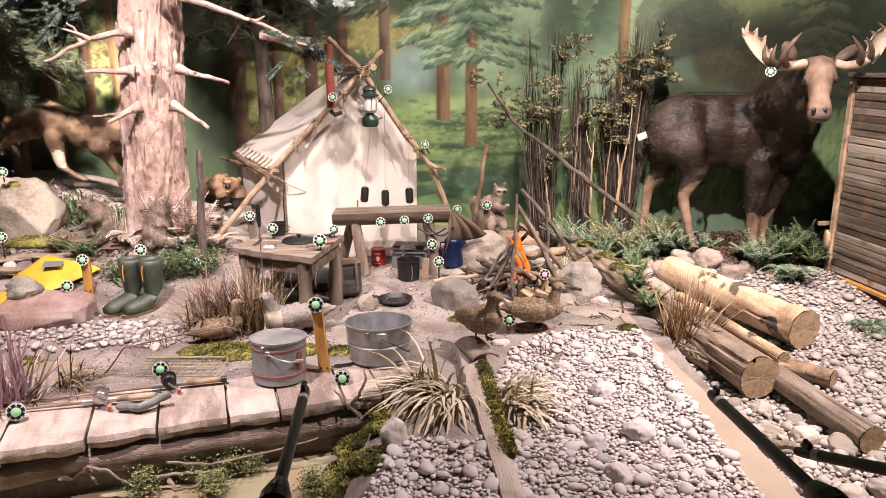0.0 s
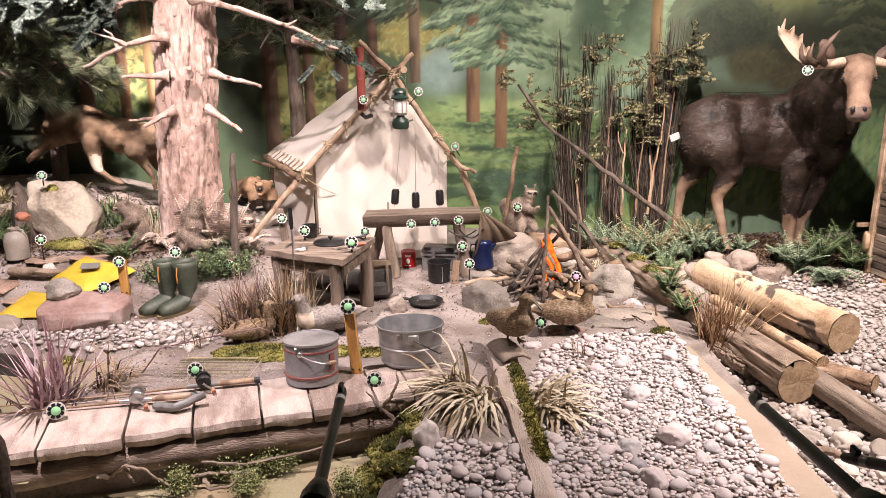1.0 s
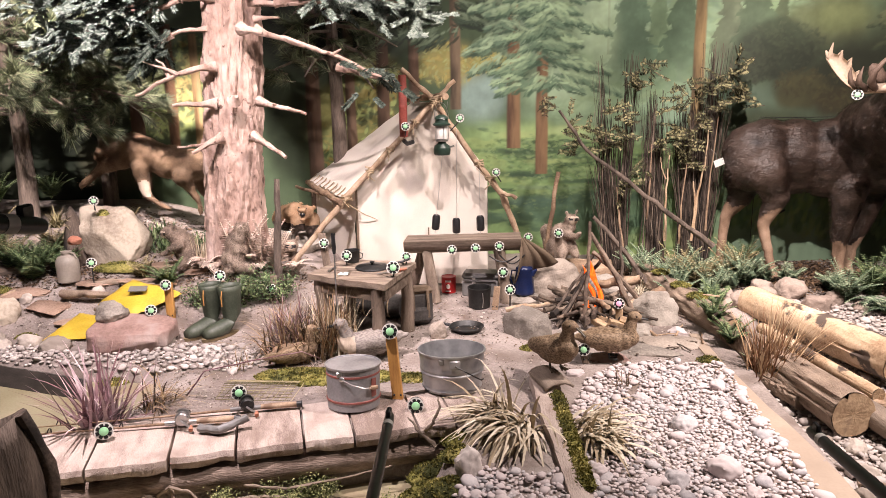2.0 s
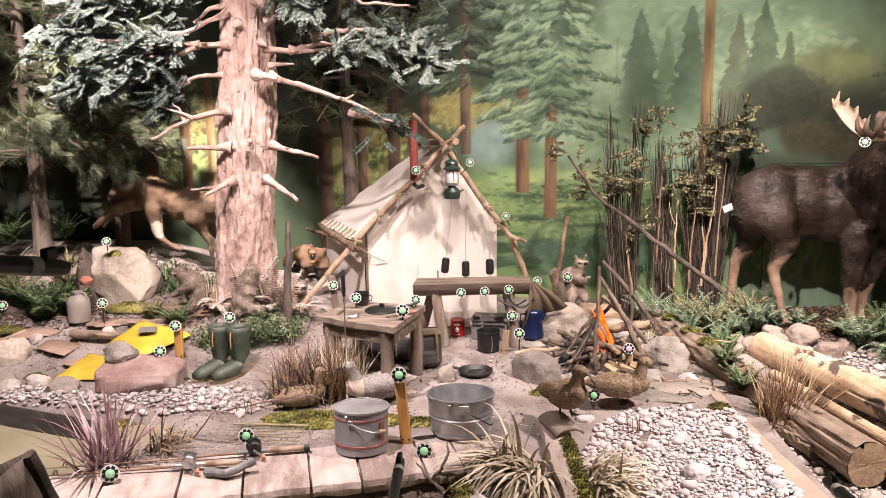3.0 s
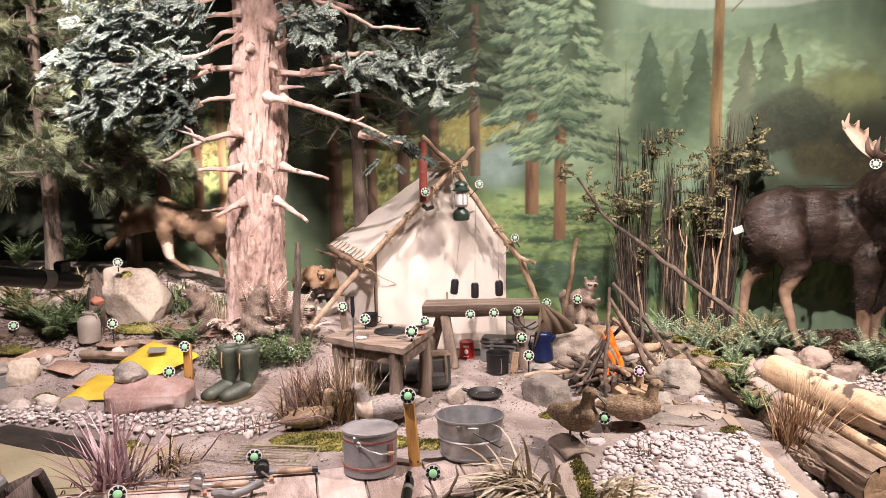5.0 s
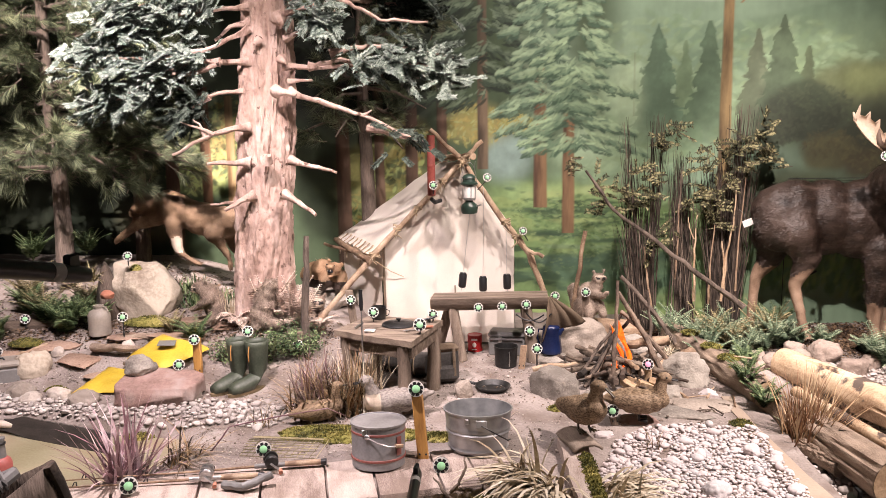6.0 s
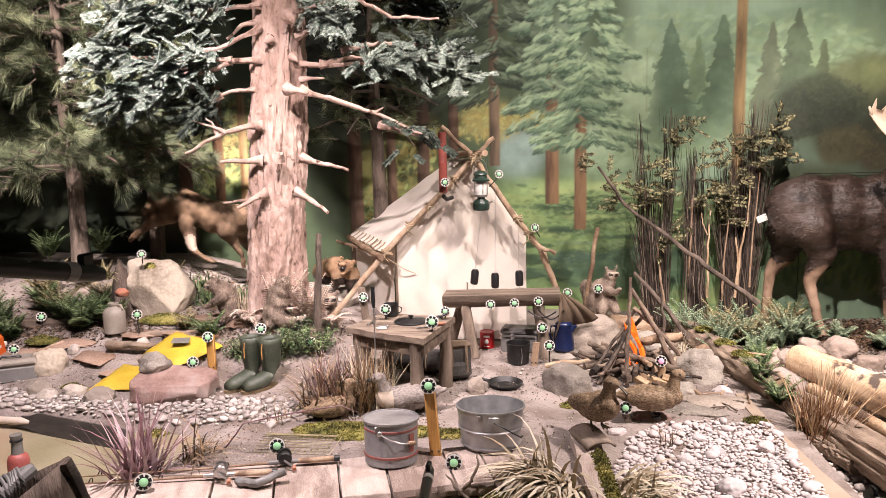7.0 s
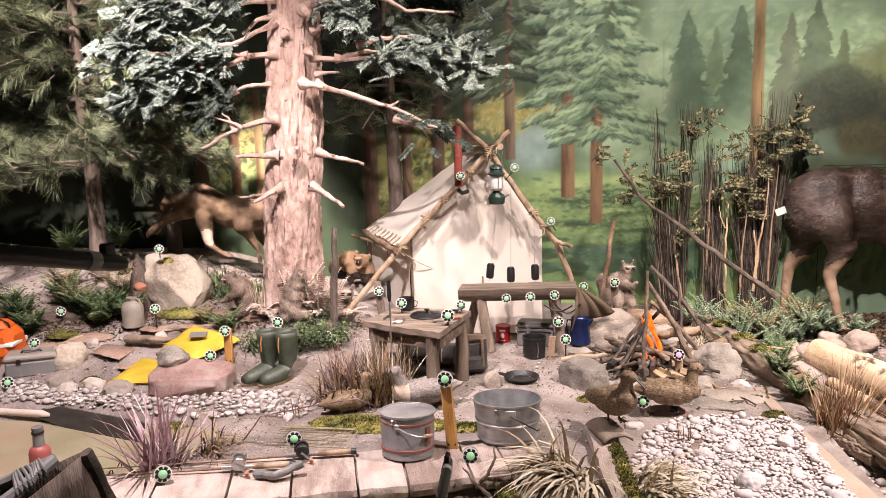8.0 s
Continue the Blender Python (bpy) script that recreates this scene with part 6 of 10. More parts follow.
stake(-1.55, 5.8, 0.06, 0.42, WOOD_GREY_Z, "grey weathered board leaning beside the tent", (-0.12, 0))
target(-1.575, 5.76, 0.48, 0.95, stem=0.05)
stake(0.76, 5.16, 0.05, 0.12, WOOD_CUT, "short pale stake at the fire")
target(0.75, 5.12, 0.175, 0.95, stem=0.03, lit=True)
stake(0.44, 4.36, 0.045, 0.1, WOOD_GREY_Z, "short leaning grey stake by the ducks", (-0.3, 0))
target(0.42, 4.33, 0.115, 0.95, stem=0.03)
stake(-1.84, 5.22, 0.05, 0.2, WOOD_GREY_Z, "weathered stake in the bush")
target(-1.85, 5.18, 0.25, 0.95, stem=0.04)
target(0.12, 6.1, 0.46, 0.9, stem=0.4, side=0.05)
target(-0.15, 6.0, 1.03, 0.8, stem=0.06, side=0.05)
target(-0.44, 5.92, 1.48, 0.8, stem=0.08, side=-0.1)
target(-0.885, 5.91, 1.42, 0.85, stem=0.05)
target(-2.17, 5.0, 0.40, 0.95, stem=0.35)
target(-2.57, 4.7, 0.225, 0.95, stem=0.05)
target(-1.52, 3.58, 0.12, 1.0, stem=0.07)
target(-2.06, 3.16, 0.09, 1.05, stem=0.05)
target(-0.545, 3.58, 0.065, 1.05, stem=0.03)


# ---- rocks ----
def rock(x, y, sx, sy, sz, seed, material, label, lift=0.0, rot=0, rough=0.35, sub=4, name="rock", group="", block=0.8):
    return thing(name, rock_geo(sx, sy, sz, seed, sub, rough, block=block), material, (x, y, height(x, y) - 0.02 + lift), label, "rock", group, rot=(0, 0, rot), smooth=50)


rock(0.24, 6.0, 0.62, 0.46, 0.32, 1, ROCK_TAN, "large smooth grey boulder behind the coffee pot", name="boulder", rough=0.2)
rock(0.10, 4.98, 0.38, 0.36, 0.22, 2, ROCK_GREY, "grey hearth boulder beside the pan", name="boulder", group="hearth stones")
rock(0.10, 5.70, 0.32, 0.26, 0.10, 3, ROCK_GREY, "flat grey hearth stone under the coffee pot", group="hearth stones", rough=0.1)
rock(1.04, 5.25, 0.34, 0.34, 0.26, 4, ROCK_GREY, "angular grey hearth boulder", name="boulder", group="hearth stones", rough=0.5)
rock(0.78, 5.85, 0.36, 0.3, 0.22, 5, ROCK_GREY, "rounded grey hearth stone", group="hearth stones")
rock(0.40, 4.90, 0.26, 0.2, 0.10, 6, ROCK_GREY, "low grey hearth stone by the fire", group="hearth stones")
rock(0.64, 4.82, 0.3, 0.22, 0.08, 7, ROCK_GREY, "flat grey hearth stone by the fire", group="hearth stones", rough=0.5)
rock(0.86, 4.95, 0.22, 0.18, 0.09, 8, ROCK_GREY, "small grey hearth stone by the fire", group="hearth stones")
rock(1.14, 4.98, 0.13, 0.1, 0.06, 9, PEBBLE, "small pale stone beside the fire", group="hearth stones")
rock(0.86, 4.58, 0.42, 0.16, 0.07, 10, ROCK_GREY, "long dark slate slab before the fire", rough=0.6, rot=-8)
rock(1.02, 4.78, 0.5, 0.22, 0.05, 16, ROCK_TAN, "flat sandy slab by the fire", rough=0.6, rot=-12)
rock(-0.55, 4.85, 0.13, 0.11, 0.15, 12, ROCK_TAN, "upright pale stone by the table leg")
rock(-0.232, 3.02, 0.13, 0.11, 0.16, 13, PEBBLE_PALE, "upright white cobble at the pond edge", rough=0.08, block=1.0)
block = Geo()
for x, y, z, sx, sy, sz, yaw in ((0.0, 0.0, 0.085, 0.54, 0.26, 0.16, 0), (0.05, 0.03, 0.115, 0.42, 0.24, 0.14, -5), (-0.19, -0.01, 0.07, 0.2, 0.24, 0.14, 8), (0.2, 0.02, 0.10, 0.2, 0.22, 0.15, -10), (0.0, -0.06, 0.06, 0.46, 0.2, 0.12, 2)):
    block.box(sx, sy, sz, (x, y, z), 0.03, (3, 2, yaw), 0.02)
slab_stone = thing("sandstone_block", block, ROCK_RED, (-2.68, 4.6, -0.01), "broad flat red sandstone block", "rock", rot=(0, 0, 8), smooth=50)
fuse = slab_stone.modifiers.new("fuse", "REMESH")
fuse.mode, fuse.voxel_size = "VOXEL", 0.012
even = slab_stone.modifiers.new("even", "SMOOTH")
even.factor, even.iterations = 0.5, 4
rock(-2.84, 4.66, 0.22, 0.18, 0.13, 22, ROCK_GREY, "brown grey stone resting on the sandstone", lift=0.185, rough=0.3)
thing("boulder", rock_geo(0.66, 0.46, 0.58, 29, 5, 0.9, block=0.75, detail=0.05), ROCK_PALE, (-3.50, 5.95, 0.26), "big pale cracked boulder under the pines", "rock", rot=(0, 0, 10), smooth=35)
rock(-3.80, 5.86, 0.24, 0.3, 0.52, 25, BARK_DARK, "dark broken stump leaning on the boulder", name="stump", rough=0.6)
rock(-3.9, 4.95, 0.24, 0.2, 0.2, 26, ROCK_PALE, "pale rounded boulder on the bank", rough=0.5, block=0.65)
for k, (x, y, s) in enumerate(((-3.45, 4.6, 0.17), (-3.60, 4.5, 0.15), (-3.19, 4.5, 0.2), (-2.45, 4.62, 0.14), (-3.75, 4.62, 0.2), (-3.3, 5.28, 0.14), (-3.86, 5.2, 0.12), (-2.2, 3.98, 0.06), (-4.1, 4.45, 0.16))):
    rock(x, y, s, s * 0.8, s * 0.6, 30 + k, COBBLE, "smooth grey river cobble on the bank", rough=0.12, group="bank cobbles", rot=20 * k)
for k, (x, y, s) in enumerate(((1.62, 5.62, 0.2), (1.78, 5.66, 0.26), (1.98, 5.7, 0.3), (2.2, 5.82, 0.34), (2.34, 5.62, 0.26), (2.05, 6.0, 0.22), (2.5, 5.72, 0.2), (1.9, 5.5, 0.2), (2.12, 5.55, 0.22), (2.66, 5.6, 0.16), (1.7, 5.85, 0.18))):
    rock(x, y, 0.82 * s, s * 0.7, s * 0.56, 50 + k, BOULDER_CREAM, "pale rounded boulder piled before the moose", rough=0.45, group="boulder pile", rot=37 * k, block=0.9)
for k, (x, y, s) in enumerate(((1.60, 3.62, 0.13), (1.72, 3.56, 0.16), (1.84, 3.46, 0.14), (1.98, 3.42, 0.17), (2.12, 3.38, 0.15), (1.56, 3.42, 0.12), (1.66, 3.30, 0.15), (1.80, 3.24, 0.18), (1.95, 3.16, 0.2), (1.58, 3.12, 0.14),
                               (1.70, 3.02, 0.16), (1.86, 2.98, 0.14), (1.62, 2.86, 0.17), (1.78, 2.76, 0.18), (1.56, 3.75, 0.11), (2.05, 3.05, 0.15), (1.95, 2.8, 0.18), (1.6, 2.6, 0.17), (1.75, 2.5, 0.15))):
    rock(x, y, 0.8 * s, s * 0.68, s * 0.5, 70 + k, COBBLE, "smooth tan river cobble beside the logs", rough=0.18, group="creek cobbles", rot=53 * k)
rock(2.05, 3.3, 0.2, 0.17, 0.16, 95, ROCK_GREY, "angular dark grey stone by the log", rough=0.7)


for k, (x, y, s) in enumerate(((0.921, 2.988, 0.17), (0.85, 3.451, 0.155), (1.158, 3.974, 0.125), (0.702, 2.939, 0.13), (0.698, 3.824, 0.11), (0.508, 3.377, 0.1), (1.007, 2.867, 0.1), (0.747, 2.671, 0.14), (0.366, 2.989, 0.11), (0.867, 3.942, 0.1), (1.214, 3.314, 0.09))):
    rock(x, y + 0.4 * s, s, s * 0.8, s * 0.62, 160 + k, PEBBLE, "large smooth stone among the beach pebbles", rough=0.18, group="beach stones", rot=41 * k, block=1.0)


# ---- camp fire ----
def stick(name, pts, r0, r1, material, label, category="stick", group="", rough=0.08):
    base = Vector(pts[0])
    fine = []
    for a, b in zip(pts, pts[1:]):
        fine += [Vector(a).lerp(Vector(b), i / 5) - base for i in range(5)]
    fine.append(Vector(pts[-1]) - base)
    w = min(r0, 0.02) * 0.4
    fine = [p + Vector((random.uniform(-w, w), random.uniform(-w, w), random.uniform(-w, w))) for p in fine]
    rr = [(r0 + (r1 - r0) * i / (len(fine) - 1)) * random.uniform(0.9, 1.12) for i in range(len(fine))]
    g = Geo().tube(fine, rr, 9, rough)
    return thing(name, g, material, tuple(base), label, category, group)


FX, FY = 0.58, 5.36
rnd = random.Random(5)
for k in range(58):
    a = rnd.uniform(0, 2 * math.pi)
    r = rnd.uniform(0.05, 0.50)
    c = Vector((FX + r * math.cos(a), FY + 0.8 * r * math.sin(a), 0.04 + rnd.uniform(0, 0.10) * (1 - r)))
    w = Vector((math.cos(a + rnd.uniform(-0.6, 0.6)), math.sin(a + rnd.uniform(-0.6, 0.6)), rnd.uniform(-0.12, 0.22))) * rnd.uniform(0.12, 0.26)
    p, q = c - w, c + w
    for e in (p, q):
        e.z = max(e.z, 0.025)
    stick("firewood", [tuple(p), tuple(c + Vector((0, 0, 0.01))), tuple(q)], rnd.uniform(0.008, 0.026), rnd.uniform(0.006, 0.02), rnd.choice((CHAR, CHAR, WOOD_GREY, WOOD_GREY, WOOD_POLE)), "charred grey stick of firewood", "firewood", "camp fire wood")
for a, b, r in (((0.25, 5.2, 0.02), (0.62, 5.52, 0.46), 0.013), ((0.32, 5.1, 0.02), (0.58, 5.45, 0.36), 0.022), ((0.36, 5.12, 0.02), (0.54, 5.5, 0.34), 0.02), ((0.9, 5.2, 0.03), (0.58, 5.5, 0.62), 0.022), ((0.96, 5.3, 0.1), (0.60, 5.46, 0.48), 0.02),
                ((0.5, 5.14, 0.02), (0.545, 5.3, 0.74), 0.016), ((0.83, 5.5, 0.05), (0.80, 5.55, 0.62), 0.014), ((0.42, 5.5, 0.1), (0.68, 5.5, 0.42), 0.016), ((0.3, 5.05, 0.02), (0.5, 5.3, 0.26), 0.012)):
    m = tuple((Vector(a) + Vector(b)) / 2 + Vector((0.01, 0, 0.01)))
    stick("tripod_stick", [a, m, b], r, r * 0.75, CHAR if r > 0.014 else BARK_DARK, "dark stick leaning over the fire", "stick", "camp fire wood")
for c, w, r in (((0.86, 5.3, 0.10), (0.15, 0.05, 0.03), 0.05), ((1.0, 5.38, 0.14), (0.12, 0.05, 0.04), 0.045), ((0.82, 5.62, 0.2), (0.16, 0.0, 0.02), 0.04)):
    c, w = Vector(c), Vector(w)
    stick("split_log", [tuple(c - w), tuple(c), tuple(c + w)], r * 0.8, r, WOOD_POLE, "split orange-brown log end on the fire", "firewood", "camp fire wood")
for x, y, z, yaw in ((0.64, 5.12, 0.05, 70), (0.72, 5.02, 0.05, 30), (0.60, 5.0, 0.06, -40), (0.78, 5.1, 0.06, 80)):
    thing("wood_chunk", Geo().box(0.12, 0.05, 0.05, (0, 0, 0), 0.005, (10, 20, 0), 0.006), WOOD_CUT, (x, y, z), "split pale wood chunk at the fire", "firewood", "camp fire wood", rot=(0, 0, yaw))
# the flame: curled tongues of lit film
flame = empty("flame_effect", (0.63, 5.40, 0.10), "orange glowing artificial flame among the sticks", "flame")
for x, y, z, h, lean, wide in ((0.03, 0, 0.02, 0.34, 0.11, 0.022), (-0.02, 0.02, 0.02, 0.27, 0.10, 0.016), (-0.09, -0.12, -0.02, 0.07, 0.0, 0.02), (-0.03, -0.14, -0.03, 0.05, 0.01, 0.016)):
    g, n = Geo(), 10
    verts = []
    for i in range(n + 1):
        u = i / n
        w = wide * math.sin(math.pi * (0.2 + 0.8 * u)) * (1 + 0.3 * math.sin(11 * u + x * 40))
        cx = x - lean * u + 0.008 * math.sin(9 * u)
        for s, d in ((-1, 0), (0, -0.008), (1, 0), (0, 0.008)):
            verts.append((cx + s * w, y + d, z + h * u))
    faces = [(4 * i + k, 4 * i + (k + 1) % 4, 4 * i + 4 + (k + 1) % 4, 4 * i + 4 + k) for i in range(n) for k in range(4)]
    part("tongue", g.add(verts, faces), FLAME, flame)
# straw bundle and poles behind the fire
stick("leaning_pole", [(0.23, 6.25, 0.02), (0.30, 6.22, 0.5), (0.375, 6.2, 1.0)], 0.024, 0.017, WOOD_POLE, "peeled pole with knots leaning upright", "pole")
stick("leaning_pole", [(1.12, 6.0, 0.08), (0.95, 6.05, 0.32), (0.68, 6.2, 0.62)], 0.024, 0.016, BARK_DARK, "dark bent branch leaning behind the fire", "branch")
stick("leaning_pole", [(1.747, 6.38, 0.318), (1.456, 6.42, 0.53), (1.09, 6.45, 0.814), (0.634, 6.48, 1.164), (0.395, 6.5, 1.508)], 0.026, 0.012, BARK_DARK, "long dark branch leaning across the reeds", "branch")



# ---- logs of the creek bed ----
def log(name, a, b, ra, rb, material, end, label, crack=False, gnarl=0.03):
    a, b = Vector(a), Vector(b)
    t = empty(name, tuple(a), label, "log")
    n, seg = 36, 56
    d = (b - a)
    side = d.cross(Vector((0, 0, 1))).normalized()
    over = side.cross(d.normalized())
    g, verts = Geo(), []
    for i in range(n + 1):
        u = i / n
        r = ra + (rb - ra) * u
        for k in range(seg):
            an = 2 * math.pi * k / seg
            q = r * (1 + 0.05 * noise.noise(Vector((math.cos(an) * 2, math.sin(an) * 2, u * 4 + ra * 90))))
            split = noise.noise(Vector((k * 0.9, u * 2.2, ra * 77)))
            if split > (0.22 if crack else 0.34):
                q *= 1 - min(0.12, 0.5 * (split - (0.22 if crack else 0.34)))
            q *= 1 + gnarl * noise.noise(Vector((math.cos(an) * 3.5, math.sin(an) * 3.5, u * 14 + rb * 40))) + gnarl * 0.5 * noise.noise(Vector((math.cos(an) * 9, math.sin(an) * 9, u * 30)))
            q *= 1 + 0.012 * noise.noise(Vector((k * 1.7, u * 9, rb * 50)))
            verts.append(d * u + side * q * math.cos(an) + over * q * math.sin(an))
    faces = [(i * seg + k, i * seg + (k + 1) % seg, (i + 1) * seg + (k + 1) % seg, (i + 1) * seg + k) for i in range(n) for k in range(seg)]
    part("trunk", g.add(verts, faces), material, t)
    for o, r, s in ((0.0, ra, -1), (1.0, rb, 1)):
        g, rings = Geo(), 6
        verts = [tuple(d * o + d.normalized() * s * 0.004)]
        for j in range(1, rings + 1):
            for k in range(seg):
                an = 2 * math.pi * k / seg
                q = r * 0.985 * j / rings * (1 + 0.05 * noise.noise(Vector((math.cos(an) * 2, math.sin(an) * 2, o * 4 + ra * 90))))
                if crack and k == 18:
                    q *= 0.8
                verts.append(tuple(d * o + d.normalized() * s * (0.004 + random.uniform(0, 0.003)) + side * q * math.cos(an) + over * q * math.sin(an)))
        faces = [(0, 1 + k, 1 + (k + 1) % seg) for k in range(seg)]
        faces += [(1 + (j - 1) * seg + k, 1 + j * seg + k, 1 + j * seg + (k + 1) % seg, 1 + (j - 1) * seg + (k + 1) % seg) for j in range(1, rings) for k in range(seg)]
        part("sawn_end", g.add(verts, faces), end, t, "sawn end with rough rings")
    return t


log("birch_log", (2.33, 4.37, 0.03), (1.833, 5.61, 0.06), 0.132, 0.115, BIRCH, WOOD_CUT, "thick birch log with peeling papery bark")
log("sawn_log", (1.76, 3.70, 0.01), (1.48, 4.95, 0.02), 0.125, 0.10, WOOD_LOG, WOOD_CUT, "weathered cracked log with a sawn end", True)
log("sawn_log", (2.06, 3.12, -0.045), (1.66, 4.85, -0.01), 0.072, 0.062, WOOD_GREY_Y, WOOD_CUT, "long thin grey driftwood log")
log("sawn_log", (2.02, 3.98, 0.0), (1.72, 5.0, 0.04), 0.042, 0.04, BIRCH, WOOD_CUT, "thin pale birch pole")
log("sawn_log", (2.24, 3.82, -0.06), (2.02, 4.08, -0.06), 0.055, 0.05, WOOD_POLE, WOOD_CUT, "short orange stub of wood")
log("sawn_log", (1.62, 3.98, -0.04), (1.50, 4.30, -0.04), 0.06, 0.05, WOOD_LOG, WOOD_GREY, "short rotten log beside the kerb", True, 0.2)
log("mossy_log", (1.48, 4.86, 0.05), (1.13, 6.3, 0.10), 0.10, 0.10, WOOD_LOG, WOOD_CUT, "old mossy bark-shedding log behind the fire", gnarl=0.16)
log("sawn_log", (2.12, 3.9, -0.05), (1.95, 4.0, -0.05), 0.03, 0.03, WOOD_POLE, WOOD_CUT, "short branch stub lying on pebbles")
# plank with moss into the pebbles
t = empty("mossy_plank", (0.22, 3.4, 0.0), "long split plank with a strip of green moss", "plank")
g, n = Geo(), 16
verts = []
for i in range(n + 1):
    u = i / n
    x, y, z = -0.06 + 0.13 * u, 0.62 - 1.55 * u, 0.062 - 0.03 * u
    w = 0.085 - 0.042 * u + random.uniform(-0.006, 0.006)
    verts += [(x - w, y, z - 0.08), (x - w, y, z), (x + w * 0.2, y, z + 0.012 + random.uniform(-0.003, 0.003)), (x + w, y, z - 0.01), (x + w, y, z - 0.09)]
faces = [(5 * i + k, 5 * i + 5 + k, 5 * i + 6 + k, 5 * i + 1 + k) for i in range(n) for k in range(4)] + [(0, 1, 2, 3, 4), (5 * n + 4, 5 * n + 3, 5 * n + 2, 5 * n + 1, 5 * n)]
part("board", g.add(verts, faces), WOOD_DECK, t)


def moss_geo(sx, sy, sz, n, seed):
    rnd, g = random.Random(seed), Geo()
    for _ in range(n):
        a, r = rnd.uniform(0, 2 * math.pi), math.sqrt(rnd.random())
        x, y = sx / 2 * r * math.cos(a), sy / 2 * r * math.sin(a)
        z = sz * (1 - r * r) * rnd.uniform(0.5, 1.0)
        for _ in range(6):
            way = Vector((rnd.gauss(0, 0.6), rnd.gauss(0, 0.6), rnd.uniform(0.2, 1.0)))
            g.leaf((x, y, z), way, (rnd.uniform(-1, 1), rnd.uniform(-1, 1), 0.2), rnd.uniform(0.012, 0.022), 0.007)
    g.lathe([(0.5 * math.cos(q) * 0.98, sz * 0.85 * math.sin(q)) for q in [math.pi / 2 * k / 5 for k in range(6)]], 18, sx, sy)
    return g


def moss(x, y, sx, sy, sz, seed, label="clump of green moss on the ground", z=None, rot=0):
    n = int(5200 * sx * sy) + 60
    return thing("moss_clump", moss_geo(sx, sy, sz, n, seed), MOSS, (x, y, max(height(x, y), -0.27) - 0.004 if z is None else z), label, "moss", "moss clumps", rot=(0, 0, rot), smooth=0)


g = Geo()
for k in range(11):
    u = 0.18 + 0.055 * k
    mg = moss_geo(0.085, 0.14, 0.026, 80, 200 + k)
    g.v += [(p[0] - 0.06 + 0.13 * u + 0.035, p[1] + 0.62 - 1.55 * u, p[2] + 0.06 - 0.03 * u) for p in mg.v]
    g.f += [tuple(i + len(g.v) - len(mg.v) for i in f) for f in mg.f]
g.slot = [0] * len(g.f)
part("moss", g, MOSS, t, "green moss strip", smooth=0)
rnd = random.Random(61)
for k in range(22):
    x, y = rnd.uniform(-0.62, -0.27), rnd.uniform(2.86, 3.42)
    moss(x, y, rnd.uniform(0.12, 0.22), rnd.uniform(0.1, 0.2), rnd.uniform(0.03, 0.06), 300 + k, "yellow green moss mat over the pond bank", rot=rnd.uniform(0, 180))
moss(-1.30, 4.08, 0.64, 0.30, 0.04, 4)
moss(-0.98, 4.12, 0.5, 0.24, 0.035, 5)
moss(-0.62, 4.1, 0.34, 0.16, 0.03, 6)
moss(-0.52, 4.55, 0.2, 0.1, 0.03, 7)
moss(1.22, 4.46, 0.15, 0.12, 0.035, 8, "small moss clump on the kerb")
moss(0.10, 4.62, 0.14, 0.1, 0.03, 9)
moss(-3.28, 5.62, 0.5, 0.18, 0.08, 10, "green moss mat below the boulder")
moss(-3.52, 5.86, 0.12, 0.1, 0.05, 11, "moss patch on the boulder", z=0.70)
moss(-2.62, 4.22, 0.22, 0.14, 0.03, 12)
moss(-3.55, 4.72, 0.16, 0.12, 0.03, 13)
moss(-4.2, 5.3, 0.3, 0.2, 0.05, 14)
for k, (x, y, sx, sy, r) in enumerate(((-3.25, 4.98, 0.5, 0.36, 10), (-3.62, 5.12, 0.45, 0.3, -20), (-2.95, 5.42, 0.5, 0.3, 5), (-3.35, 5.42, 0.4, 0.25, 30), (-2.55, 5.62, 0.4, 0.3, 15), (-2.9, 5.75, 0.5, 0.3, -10), (-3.95, 5.3, 0.4, 0.3, 25), (-4.3, 5.15, 0.4, 0.3, 40))):
    rock(x, y, sx, sy, 0.045 + 0.012 * (k % 3), 130 + k, SLAB, "flat weathered slab set in the earth", rough=0.6, rot=r, group="ground slabs", sub=4, block=0.55)

for k, (x, y, z) in enumerate(((1.42, 5.1, 0.13), (1.36, 5.35, 0.16), (1.30, 5.62, 0.17), (1.22, 5.95, 0.19), (1.40, 5.22, 0.12))):
    moss(x, y, 0.14, 0.16, 0.03, 340 + k, "thin moss patch on the old log", z=z, rot=30 * k)
rnd = random.Random(71)
for k in range(26):
    x, y, a = rnd.uniform(0.9, 1.5), rnd.uniform(4.6, 6.1), rnd.uniform(0, 3.1)
    z, d = height(x, y) + 0.015 + (0.15 if abs(x - (2.66 - 0.243 * y)) < 0.09 else 0.0), rnd.uniform(0.05, 0.16)
    stick("firewood", [(x - d * math.cos(a), y - d * math.sin(a), z), (x, y, z + 0.006), (x + d * math.cos(a), y + d * math.sin(a), z + 0.004)], rnd.uniform(0.004, 0.012), 0.004, rnd.choice((WOOD_GREY, BARK_DARK, WOOD_POLE)), "loose dry twig beside the old log", "twig", "loose twigs")


